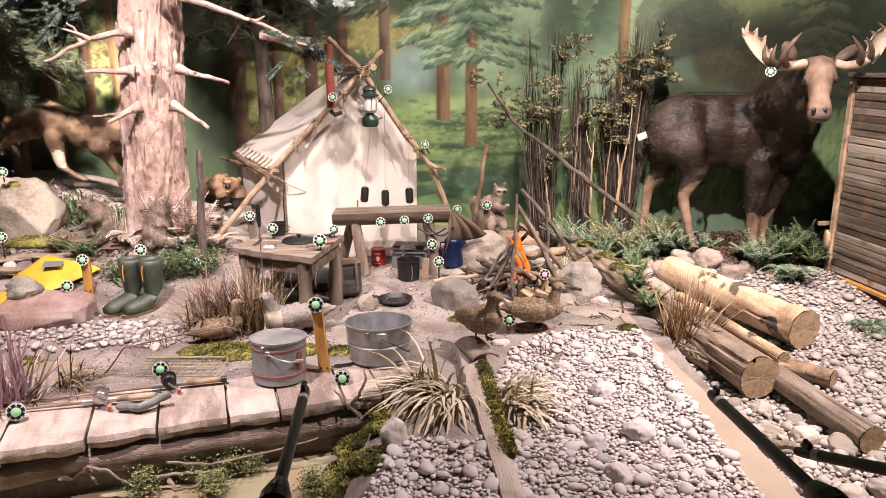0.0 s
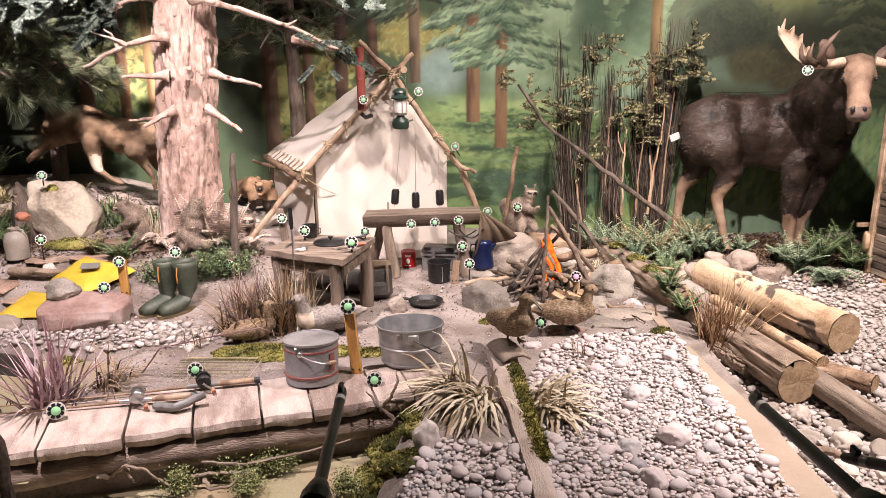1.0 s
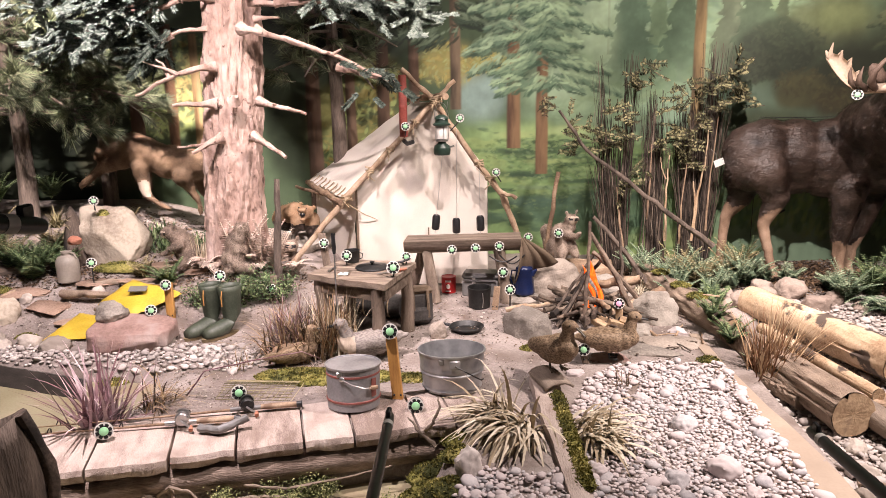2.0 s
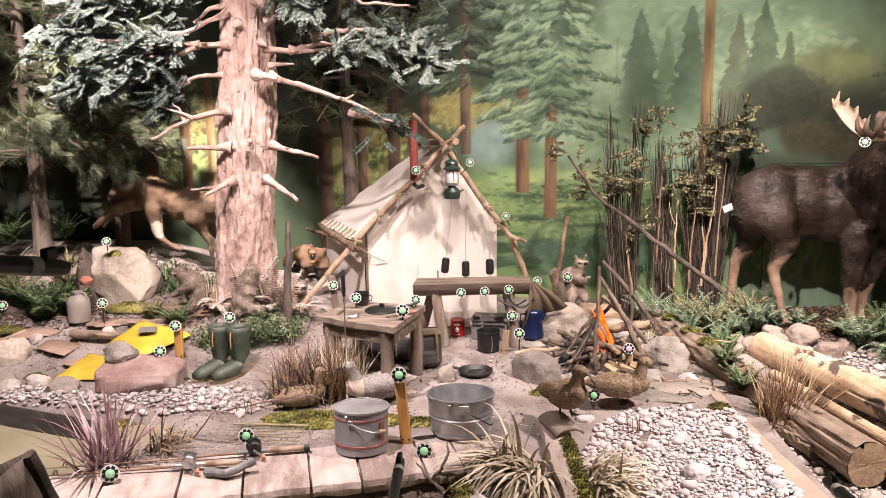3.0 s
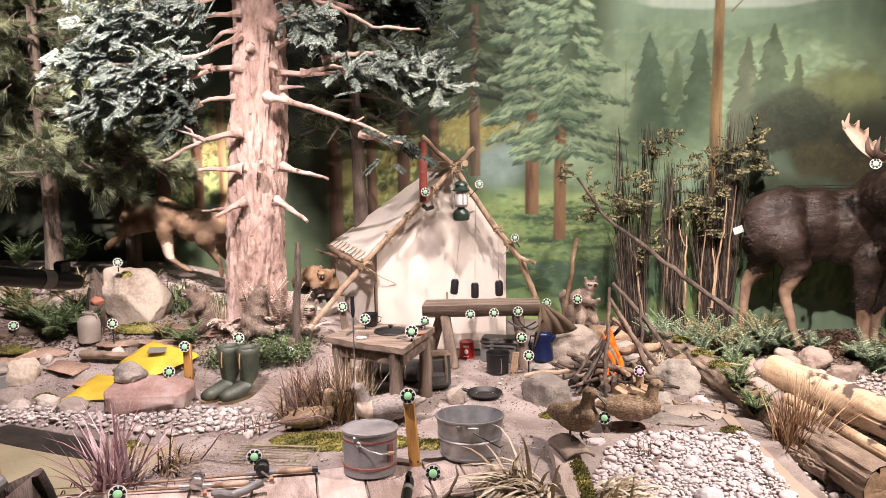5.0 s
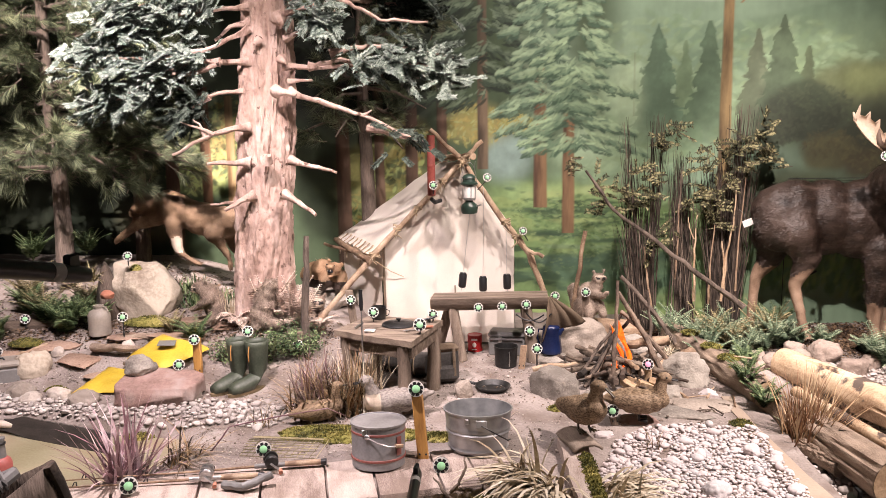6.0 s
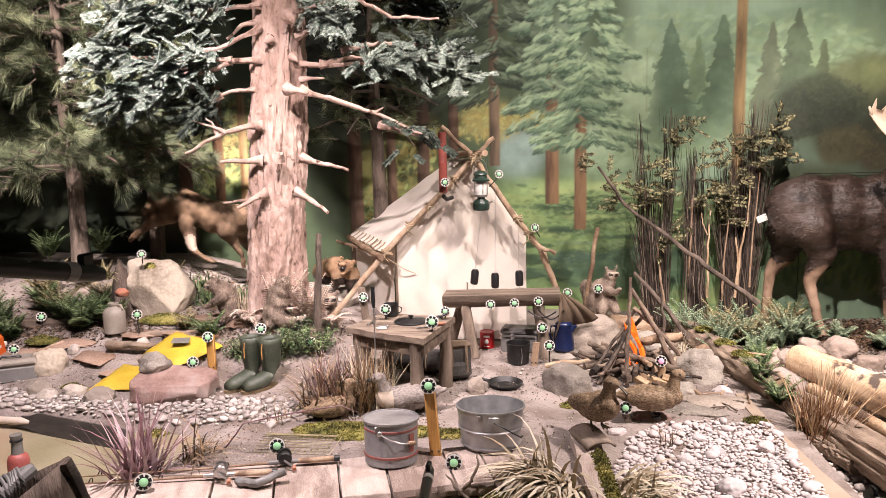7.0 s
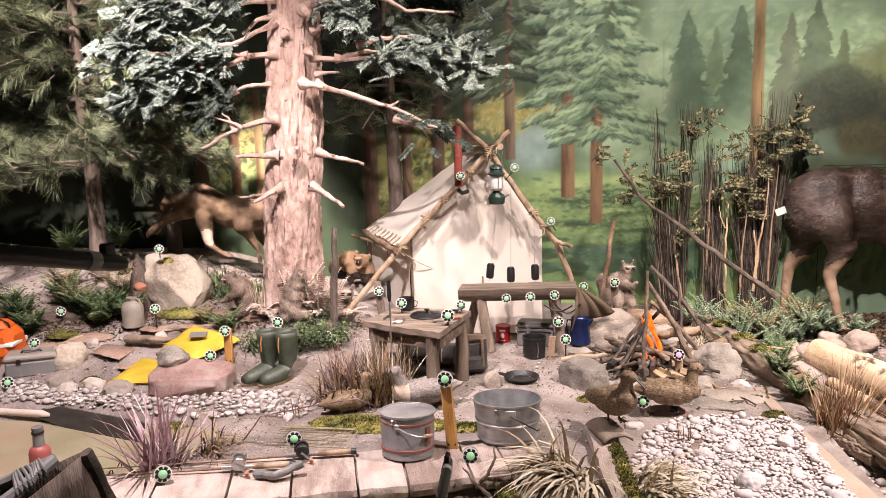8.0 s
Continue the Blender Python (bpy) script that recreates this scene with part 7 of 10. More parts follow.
# ---- plants ----
def grass(name, x, y, n, length, spread, width, material, label, droop=0.8, z=None, lean=(0, 0), seed=0, base=0.05, rise=1.0):
    rnd, g = random.Random(seed), Geo()
    state = random.getstate()
    random.seed(seed)
    for _ in range(int(n * 1.5)):
        a = rnd.uniform(0, 2 * math.pi)
        out = rnd.uniform(0.05, 1.0) * spread
        way = (math.cos(a) * out + lean[0], math.sin(a) * out + lean[1], rise)
        p = (base * rnd.gauss(0, 1), base * rnd.gauss(0, 1), 0)
        g.blade(p, way, length * rnd.uniform(0.5, 1.1), 1.25 * width * rnd.uniform(0.6, 1.2), droop * rnd.uniform(0.4, 1.5))
    random.setstate(state)
    t = empty(name, (x, y, height(x, y) - 0.005 if z is None else z), label, "grass")
    part("blade_mass", g, material, t, smooth=0)["kind"] = "stuff"
    return t


grass("grass_tuft", -2.25, 3.42, 75, 0.58, 0.75, 0.020, GRASS_PURPLE, "purple fountain grass with arching blades", 0.9, seed=1, base=0.05)
grass("grass_tuft", -2.05, 3.62, 40, 0.34, 1.3, 0.008, GRASS_BROWN, "thin trailing purple brown grass", 1.6, seed=21, lean=(0.5, 0.1))
grass("grass_tuft", -1.46, 4.48, 110, 0.40, 1.1, 0.010, GRASS_BROWN, "dry brown grass under the table", 1.3, seed=2, lean=(-0.3, -0.1), base=0.09)
grass("grass_tuft", -1.33, 4.46, 80, 0.42, 0.7, 0.010, GRASS_BROWN, "dry brown upright grass under the table", 0.7, seed=3, base=0.06)
grass("grass_tuft", -1.5, 4.55, 60, 0.42, 0.8, 0.012, GRASS_PURPLE, "dark purple grass beside the table", 0.7, seed=23, base=0.07)
grass("grass_tuft", -1.24, 4.46, 60, 0.46, 0.6, 0.008, GRASS_TAN, "dry brown grass at the table leg", 0.8, seed=4, base=0.04)
grass("grass_tuft", -1.34, 4.54, 90, 0.42, 0.9, 0.009, GRASS_DARK, "dark dead grass arching beside the table", 1.0, seed=25, base=0.09, lean=(-0.35, -0.1))
grass("grass_tuft", -1.22, 4.48, 80, 0.46, 0.6, 0.009, STRAW, "blond dry grass standing by the table leg", 0.8, seed=26, base=0.06)
grass("grass_tuft", -1.45, 4.5, 50, 0.42, 1.0, 0.008, GRASS_TAN, "tan dry grass mixed into the dark tuft", 1.1, seed=27, base=0.08)
grass("grass_tuft", -1.18, 4.5, 26, 0.42, 0.9, 0.004, STRAW, "thin straw stalks by the duck", 0.6, seed=24, base=0.06)
grass("grass_tuft", -0.06, 3.56, 80, 0.42, 1.8, 0.022, STRAW, "pale dried palm grass spilling over the boardwalk end", 2.2, seed=5, rise=1.5, base=0.05, lean=(-1.4, -0.6))
grass("grass_tuft", 0.02, 3.42, 70, 0.44, 1.6, 0.022, STRAW, "pale dried palm grass spilling to the pond", 2.2, seed=6, rise=1.5, base=0.05, lean=(-0.9, -1.6))
grass("grass_tuft", 0.34, 3.46, 60, 0.36, 1.7, 0.021, STRAW, "pale dried palm grass beside the plank", 2.2, seed=7, rise=1.5, base=0.04, lean=(1.6, 0.0))
grass("grass_tuft", 0.36, 3.32, 46, 0.34, 1.6, 0.021, STRAW, "pale dried palm grass over the pebbles", 2.2, seed=8, rise=1.5, base=0.04, lean=(1.0, -1.2))
grass("grass_tuft", 1.53, 4.30, 150, 0.56, 0.6, 0.010, GRASS_TAN, "tan and red dry grass at the kerb", 0.5, seed=9, base=0.04, lean=(0.25, 0))
grass("grass_tuft", 1.50, 4.40, 60, 0.46, 0.6, 0.008, GRASS_TAN, "straw coloured grass at the kerb", 0.5, seed=10, base=0.03, lean=(0.2, 0))
grass("grass_tuft", -2.55, 5.6, 50, 0.30, 0.35, 0.009, STRAW, "straw blades against the fir trunk", 0.3, seed=11, base=0.03)
grass("grass_tuft", -3.88, 5.75, 60, 0.2, 1.4, 0.014, LEAF_DRY, "striped spider plant beside the stump", 1.6, seed=12, base=0.02, z=0.62)
grass("grass_tuft", 1.0, 5.95, 90, 0.20, 1.6, 0.004, STRAW, "bundle of straw tinder behind the fire", 1.2, seed=13, base=0.05)
grass("grass_tuft", -2.1, 5.06, 40, 0.18, 1.2, 0.012, LEAF, "green tufts above the boots", 1.4, seed=14, base=0.05, z=0.24)
for k, (x, y) in enumerate(((-3.2, 6.3), (-2.95, 6.35), (-2.8, 6.2), (-3.35, 6.45), (-2.65, 6.4), (-3.1, 6.15))):
    grass("grass_tuft", x, y, 50, 0.2, 1.2, 0.012, LEAF, "low green weeds behind the boulder", 1.4, seed=30 + k, base=0.07)
for k, (x, y) in enumerate(((-0.42, 4.55), (-1.75, 4.2), (0.62, 4.02), (-0.3, 4.32))):
    grass("grass_tuft", x, y, 12, 0.16, 1.2, 0.004, GRASS_BROWN, "sparse dry sprigs on sand", 1.0, seed=40 + k, base=0.03)


def fern(x, y, fronds, length, material, label, seed, z=None, droop=0.65, leaflet=0.05, lean=(0, 0)):
    t = empty("fern", (x, y, height(x, y) - 0.005 if z is None else z), label, "fern", "ferns")
    rnd = random.Random(seed)
    for k in range(int(fronds * 1.4)):
        g = Geo()
        a = 2 * math.pi * k / (fronds * 1.4) + rnd.uniform(-0.3, 0.3)
        d = Vector((math.cos(a) * 0.8 + lean[0], math.sin(a) * 0.8 + lean[1], rnd.uniform(1.3, 3.0))).normalized()
        p, n, size = Vector((0, 0, 0)), 19, length * rnd.uniform(0.65, 1.1)
        pts = []
        for i in range(n + 1):
            pts.append(p.copy())
            p = p + d * size / n
            d = (d + Vector((0, 0, -droop * rnd.uniform(0.06, 0.12)))).normalized()
        g.tube(pts[::3] + [pts[-1]], [0.003] * (len(pts[::3]) + 1), 4, caps=False)
        for i in range(2, n + 1):
            along = (pts[i] - pts[i - 1]).normalized()
            side = along.cross(Vector((0, 0, 1))).normalized()
            reach = leaflet * (1.15 - abs(i / n - 0.35) * 1.3)
            for s in (-1, 1):
                g.leaf(pts[i], side * s + along * 0.35 + Vector((0, 0, -0.1)), (0, 0, 1), max(reach, 0.012) * 1.25, 0.36 * max(reach, 0.03))
        part("frond", g, material, t, smooth=0)
    return t


fern(2.6, 5.72, 11, 0.36, LEAF_BLUE, "green sword fern at the foot of the moose", 1, leaflet=0.06)
fern(2.85, 5.85, 10, 0.36, LEAF, "green sword fern beside the shed", 2, leaflet=0.06)
fern(2.78, 5.5, 9, 0.34, LEAF_BLUE, "grey green fern drooping on pebbles", 3, droop=1.6, leaflet=0.05)
fern(3.0, 4.75, 7, 0.26, LEAF_BLUE, "flat green fern spray on the pebbles", 18, droop=2.0, leaflet=0.05)
fern(1.95, 6.12, 12, 0.36, LEAF_BLUE, "pale green fern behind the boulders", 4, leaflet=0.06)
fern(1.78, 5.98, 11, 0.34, LEAF_BLUE, "feathery blue green fern", 5, leaflet=0.05)
fern(1.55, 6.05, 14, 0.36, LEAF_DRY, "pale feathery fern under the reeds", 6, leaflet=0.05)
fern(1.35, 6.0, 14, 0.42, LEAF_BLUE, "soft blue green fern behind the mossy log", 7, leaflet=0.05)
fern(1.2, 6.15, 13, 0.42, LEAF_BLUE, "soft blue green fern under the reeds", 8, leaflet=0.05)
fern(1.95, 6.35, 10, 0.4, LEAF_DRY, "dark fern frond by the hoof", 9, leaflet=0.04)
fern(1.38, 4.98, 12, 0.22, LEAF, "dark green fern on the mossy log", 10, z=0.08, leaflet=0.04)
fern(1.44, 4.72, 12, 0.22, LEAF, "green fern between kerb and log", 11, leaflet=0.04)
fern(1.56, 4.56, 10, 0.2, LEAF_BLUE, "green fern between kerb and log", 12, leaflet=0.04)
fern(-3.95, 5.45, 14, 0.34, LEAF, "lush green fern behind the stoneware jug", 13, leaflet=0.07)
fern(-4.2, 5.6, 12, 0.32, LEAF, "lush green fern on the bank", 14, leaflet=0.07)
fern(-4.6, 5.9, 12, 0.36, LEAF, "dark green fern under the pine", 15, leaflet=0.07)
fern(-4.1, 6.0, 12, 0.36, LEAF_DRY, "mottled green fern beside the stump", 16, leaflet=0.06)
fern(-4.9, 6.4, 14, 0.34, LEAF, "dark sword fern under the pine", 17, leaflet=0.06, z=0.7)
fern(-4.4, 6.5, 12, 0.32, LEAF, "dark sword fern under the pine", 19, leaflet=0.06, z=0.75)
fern(-4.75, 5.5, 12, 0.3, LEAF, "lush green fern behind the drift log", 20, leaflet=0.07)
fern(-2.75, 5.35, 9, 0.26, LEAF, "green fern above the yellow raft", 22, leaflet=0.05, z=0.2)
fern(-3.0, 5.45, 9, 0.22, LEAF_DRY, "brown green fern on the bank", 23, leaflet=0.05)
fern(-1.93, 5.50, 7, 0.46, FERN_PALE, "pale bleached fern against the fir trunk", 24, leaflet=0.07, droop=0.3, lean=(0, 0.1))
fern(-2.47, 5.52, 8, 0.26, FERN_PALE, "pale bleached fern at the fir's foot", 25, leaflet=0.06, droop=1.6)
fern(-2.22, 5.47, 5, 0.50, FERN_PALE, "pale bleached fern standing against the fir trunk", 28, leaflet=0.065, droop=0.25, lean=(0.1, 0.3), z=0.36)
fern(-2.02, 5.45, 5, 0.44, FERN_PALE, "pale bleached fern standing against the fir trunk", 29, leaflet=0.065, droop=0.3, lean=(-0.1, 0.3), z=0.32)
fern(-2.06, 5.46, 8, 0.28, FERN_PALE, "pale bleached fern at the fir's foot", 26, leaflet=0.06, droop=1.2)
fern(-1.80, 5.52, 7, 0.24, FERN_PALE, "pale bleached fern beside the tent pole", 27, leaflet=0.06, droop=1.2)


def shrub(x, y, sx, sy, sz, n, material, label, seed, leaf=0.03, z=None):
    rnd = random.Random(seed)
    t = empty("shrub", (x, y, height(x, y) - 0.01 if z is None else z), label, "shrub")
    wood, leaves = Geo(), Geo()
    for k in range(26):
        a, r = rnd.uniform(0, 2 * math.pi), math.sqrt(rnd.random())
        tip = Vector((sx / 2 * r * math.cos(a), sy / 2 * r * math.sin(a), sz * rnd.uniform(0.5, 1.0) * (1.1 - 0.5 * r)))
        wood.tube([(tip.x * 0.1, tip.y * 0.1, 0), tuple(tip * 0.55 + Vector((0, 0, 0.02))), tuple(tip)], [0.005, 0.004, 0.002], 5)
        for _ in range(n // 26):
            c = tip * rnd.uniform(0.35, 1.0) + Vector((rnd.gauss(0, 0.03), rnd.gauss(0, 0.03), rnd.gauss(0, 0.03)))
            c.z = max(c.z, 0.01)
            leaves.leaf(c, (rnd.gauss(0, 1), rnd.gauss(0, 1), rnd.gauss(0.2, 0.6)), (rnd.gauss(0, 0.6), rnd.gauss(-0.5, 0.6), 1), leaf * rnd.uniform(0.7, 1.3), leaf * 0.6)
    part("twig_work", wood, BARK_DARK, t)["kind"] = "stuff"
    part("foliage", leaves, material, t, smooth=0)["kind"] = "stuff"
    return t


shrub(-1.88, 5.22, 0.5, 0.34, 0.30, 1900, LEAF, "dense small-leaved green shrub beside the boots", 1, 0.024)
shrub(-2.15, 5.15, 0.4, 0.3, 0.26, 1100, LEAF, "dense small-leaved green shrub behind the boots", 2, 0.024)
shrub(-2.4, 5.16, 0.34, 0.26, 0.2, 600, LEAF, "dense small-leaved green shrub behind the boots", 3, 0.024)
shrub(-2.7, 6.2, 0.5, 0.3, 0.2, 500, LEAF, "low weeds behind the raccoon", 4, 0.03)
for k, (x, y, s) in enumerate(((-1.517, 3.282, 0.15), (-1.243, 3.15, 0.2), (-1.07, 3.196, 0.17), (-1.422, 3.029, 0.15), (-1.1, 3.028, 0.08), (-0.614, 3.027, 0.12), (-0.975, 3.216, 0.08))):
    shrub(x, y, 0.62 * s, 0.62 * s, s * 0.5, 1300, LICHEN, "small pale green creeping plant on the pond bank", 10 + k, 0.013, z=-0.24)
# creeping roots on the pond bank
for k, pts in enumerate(([(-1.425, 3.152, -0.16), (-1.321, 3.094, -0.15), (-1.139, 3.116, -0.17), (-0.936, 3.186, -0.16), (-0.63, 3.273, -0.12)], [(-1.774, 2.946, -0.14), (-1.743, 3.006, -0.17), (-1.652, 2.98, -0.1), (-1.567, 2.984, -0.12), (-1.506, 2.982, -0.17), (-1.453, 2.973, -0.2)], [(-1.631, 3.216, -0.02), (-1.594, 3.291, -0.03), (-1.561, 3.267, -0.08), (-1.498, 3.198, -0.15), (-1.49, 3.151, -0.2)], [(-1.653, 2.998, -0.12), (-1.696, 3.039, -0.1), (-1.668, 3.047, -0.06)], [(-1.653, 2.998, -0.12), (-1.63, 2.967, -0.16), (-1.62, 2.992, -0.2)], [(-1.378, 3.052, -0.2), (-1.234, 3.07, -0.19), (-1.063, 3.085, -0.2)], [(-0.483, 3.412, 0.0), (-0.43, 3.348, 0.08), (-0.392, 3.363, 0.16), (-0.402, 3.391, 0.2)], [(-0.413, 3.298, -0.02), (-0.492, 3.308, 0.05), (-0.561, 3.371, 0.1)], [(-1.288, 2.997, -0.18), (-1.245, 2.945, -0.2), (-1.162, 2.972, -0.2), (-1.117, 3.044, -0.18)])):
    stick("creeping_root", pts, 0.011, 0.004, WOOD_GREY, "thin bare twisted root at the pond edge", "root", "pond roots", 0.15)


# tall dry reeds with leafy twigs before the mural
def reeds(base, label, seed, bundles, sprays):
    """bundles: foot, head, spread at foot and head, number of stems; sprays: places of the leafy twigs."""
    rnd = random.Random(seed)
    t = empty("reed_clump", base, label, "reeds")
    stems, leaves = Geo(), Geo()
    for foot, head, wide, splay, n in bundles:
        foot, head = Vector(foot), Vector(head)
        for _ in range(n):
            a = foot + Vector((wide * rnd.gauss(0, 0.4), 0.6 * wide * rnd.gauss(0, 0.4), 0))
            b = head + Vector((splay * rnd.gauss(0, 0.6), 0.6 * splay * rnd.gauss(0, 0.5), -abs(rnd.gauss(0, 0.35)) * (head - foot).z * 0.5))
            mid = a.lerp(b, 0.5) + Vector((rnd.gauss(0, 0.02), rnd.gauss(0, 0.02), 0))
            r = rnd.choice((0.0025, 0.003, 0.004, 0.006))
            stems.mi = 1 if rnd.random() < 0.12 else 0
            stems.tube([a, a.lerp(mid, 0.5) + Vector((rnd.gauss(0, 0.01), 0, 0)), mid, b], [r, r * 0.95, r * 0.8, r * 0.35], 4, caps=False)
    part("stem_growth", stems, [REED_DARK, WOOD_GREY_Z], t, "thin dark dry stems")["kind"] = "stuff"
    for c0 in sprays:
        c0 = Vector(c0)
        for _ in range(6):
            way = Vector((rnd.gauss(0.2, 1), rnd.gauss(-0.4, 0.6), rnd.gauss(0.15, 0.5))).normalized()
            size = rnd.uniform(0.11, 0.2)
            p = c0 + Vector((rnd.gauss(0, 0.05), rnd.gauss(-0.06, 0.05), rnd.gauss(0, 0.05))) - way * size * 0.5
            leaves.mi = 1
            leaves.tube([p, p + way * size], [0.003, 0.0015], 4)
            leaves.mi = 0
            up = Vector((rnd.gauss(0, 0.5), -0.6, rnd.gauss(0.6, 0.4))).normalized()
            for i in range(9):
                q = p + way * size * (0.15 + 0.85 * i / 9)
                for s in (-1, 1):
                    side = way.cross(up).normalized() * s
                    leaves.leaf(q, side + way * 0.6 + up * rnd.uniform(-0.2, 0.4), up, rnd.uniform(0.030, 0.046), rnd.uniform(0.013, 0.02))
    part("leafage", leaves, [LEAF_OLIVE, REED_DARK], t, "dry yellow green paired leaves", smooth=0)["kind"] = "stuff"
    return t


reeds((0.933, 6.72, 0.03), "slim clump of tall dark dry reeds with yellowed leaves", 1,
      (((-0.025, 0.0, 0.0), (-0.178, 0.0, 1.952), 0.1, 0.05, 34), ((0.0, 0.0, 0.0), (-0.094, 0.0, 1.539), 0.12, 0.1, 50), ((0.051, 0.0, 0.0), (0.115, 0.0, 1.997), 0.09, 0.08, 46), ((-0.026, 0.0, 0.0), (-0.209, 0.0, 1.328), 0.08, 0.08, 20), ((0.025, 0.0, 0.0), (-0.008, 0.0, 1.112), 0.07, 0.16, 40)),
      ((-0.672, -0.06, 1.542), (-0.431, -0.06, 1.355), (-0.404, -0.06, 1.166), (-0.214, -0.06, 1.308), (-0.076, -0.06, 1.471), (0.104, -0.06, 1.747), (0.131, -0.06, 1.655), (0.003, -0.06, 1.26), (-0.066, -0.06, 1.177), (0.185, -0.06, 0.949), (0.095, -0.06, 0.754), (0.243, -0.06, 1.792), (-0.163, -0.06, 1.189), (0.046, -0.06, 1.401),))
reeds((1.333, 6.85, 0.03), "upright bundle of grey dry reeds against the mural", 2,
      (((-0.013, 0.0, 0.0), (-0.056, 0.0, 1.653), 0.12, 0.09, 120), ((0.025, 0.0, 0.0), (-0.091, 0.0, 1.1), 0.1, 0.14, 50)),
      ((-0.031, -0.06, 1.154),))
reeds((1.677, 6.78, 0.03), "thick clump of tall dark dry reeds with yellowed leaves", 3,
      (((-0.051, 0.0, 0.0), (-0.089, 0.0, 1.677), 0.16, 0.14, 110), ((0.0, 0.0, 0.0), (0.125, 0.0, 2.043), 0.14, 0.12, 120), ((0.051, 0.0, 0.0), (0.068, 0.0, 1.489), 0.12, 0.16, 80), ((-0.039, 0.0, 0.0), (-0.169, 0.0, 1.394), 0.1, 0.1, 50)),
      ((-0.192, -0.06, 1.561), (-0.078, -0.06, 1.654), (-0.232, -0.06, 1.421), (-0.272, -0.06, 1.255), (-0.123, -0.06, 1.207), (-0.066, -0.06, 1.063), (-0.191, -0.06, 1.123), (0.198, -0.06, 1.791), (0.133, -0.06, 1.711), (0.286, -0.06, 1.882), (0.229, -0.06, 1.537), (0.15, -0.06, 1.467), (0.321, -0.06, 1.584), (-0.009, -0.06, 1.326), (-0.061, -0.06, 0.978), (0.23, -0.06, 1.677), (0.019, -0.06, 1.631),))
for pts, r, wood in (([(1.371, 6.6, 0.32), (1.362, 6.6, 0.718), (1.371, 6.6, 1.105)], 0.012, BIRCH),
                     ([(1.624, 6.6, 0.42), (1.635, 6.6, 0.718), (1.685, 6.6, 1.009), (1.7, 6.6, 1.316)], 0.011, BIRCH),
                     ([(1.496, 6.6, 0.294), (1.502, 6.6, 0.62), (1.528, 6.6, 1.009)], 0.01, WOOD_POLE),
                     ([(1.723, 6.6, 0.42), (1.734, 6.6, 0.815), (1.776, 6.6, 1.433)], 0.009, WOOD_POLE),
                     ([(1.003, 6.6, 0.219), (0.955, 6.6, 0.521), (0.925, 6.6, 0.817)], 0.012, WOOD_POLE),
                     ([(1.354, 6.6, 0.889), (1.312, 6.6, 0.985), (1.3, 6.6, 1.081)], 0.006, BIRCH),
                     ([(1.606, 6.6, 0.32), (1.624, 6.6, 0.619), (1.597, 6.6, 0.864)], 0.012, BIRCH),
                     ([(1.201, 6.6, 0.521), (1.219, 6.6, 0.913), (1.218, 6.6, 1.2)], 0.008, WOOD_POLE)):
    stick("bare_sapling", pts, r, r * 0.5, wood, "thin pale bare sapling in the reeds", "sapling", "saplings")
for k, (x, y, m, size) in enumerate(((1.62, 6.3, LEAF_BLUE, 0.4), (1.45, 6.4, LEAF_DRY, 0.36), (1.85, 6.25, LEAF_DRY, 0.34), (1.1, 6.45, LEAF_BLUE, 0.36), (2.1, 6.15, LEAF_BLUE, 0.2), (2.3, 6.1, LEAF_BLUE, 0.2), (2.95, 6.05, LEAF, 0.34),
                                    (3.1, 5.8, LEAF, 0.3), (2.6, 6.0, LEAF_BLUE, 0.2), (1.3, 5.75, LEAF_BLUE, 0.26), (1.55, 5.6, LEAF, 0.24), (1.6, 5.85, LEAF_BLUE, 0.28), (2.1, 6.6, LEAF, 0.3), (3.2, 6.2, LEAF, 0.3))):
    fern(x, y, 10, size, m, "feathery green fern among the boulders", 60 + k, leaflet=0.05)
for k, (x, y, size) in enumerate(((-4.35, 5.75, 0.36), (-3.75, 5.55, 0.28), (-4.0, 5.7, 0.34), (-4.75, 6.1, 0.4), (-5.0, 5.7, 0.34), (-4.5, 5.3, 0.26), (-3.6, 6.3, 0.3))):
    fern(x, y, 10, size, LEAF if k % 3 else LEAF_DRY, "lush green fern on the shaded bank", 90 + k, leaflet=0.065)


def litter(name, areas, n, seed, label, size=0.03):
    """Dead leaves and bark chips strewn over patches of ground: x, y and two radii each."""
    rnd, g = random.Random(seed), Geo()
    for k in range(n):
        cx, cy, rx, ry = rnd.choice(areas)
        x, y = cx + rx * rnd.gauss(0, 0.5), cy + ry * rnd.gauss(0, 0.5)
        if y > wall_at(x) - 0.02:
            continue
        g.leaf((x, y, height(x, y) + 0.006), (rnd.gauss(0, 1), rnd.gauss(0, 1), rnd.gauss(0, 0.15)), (rnd.gauss(0, 0.3), rnd.gauss(0, 0.3), 1), size * rnd.uniform(0.5, 1.4), size * 0.5)
    return thing(name, g, LITTER, (0, 0, 0), label, "leaf litter", kind="stuff", smooth=0)


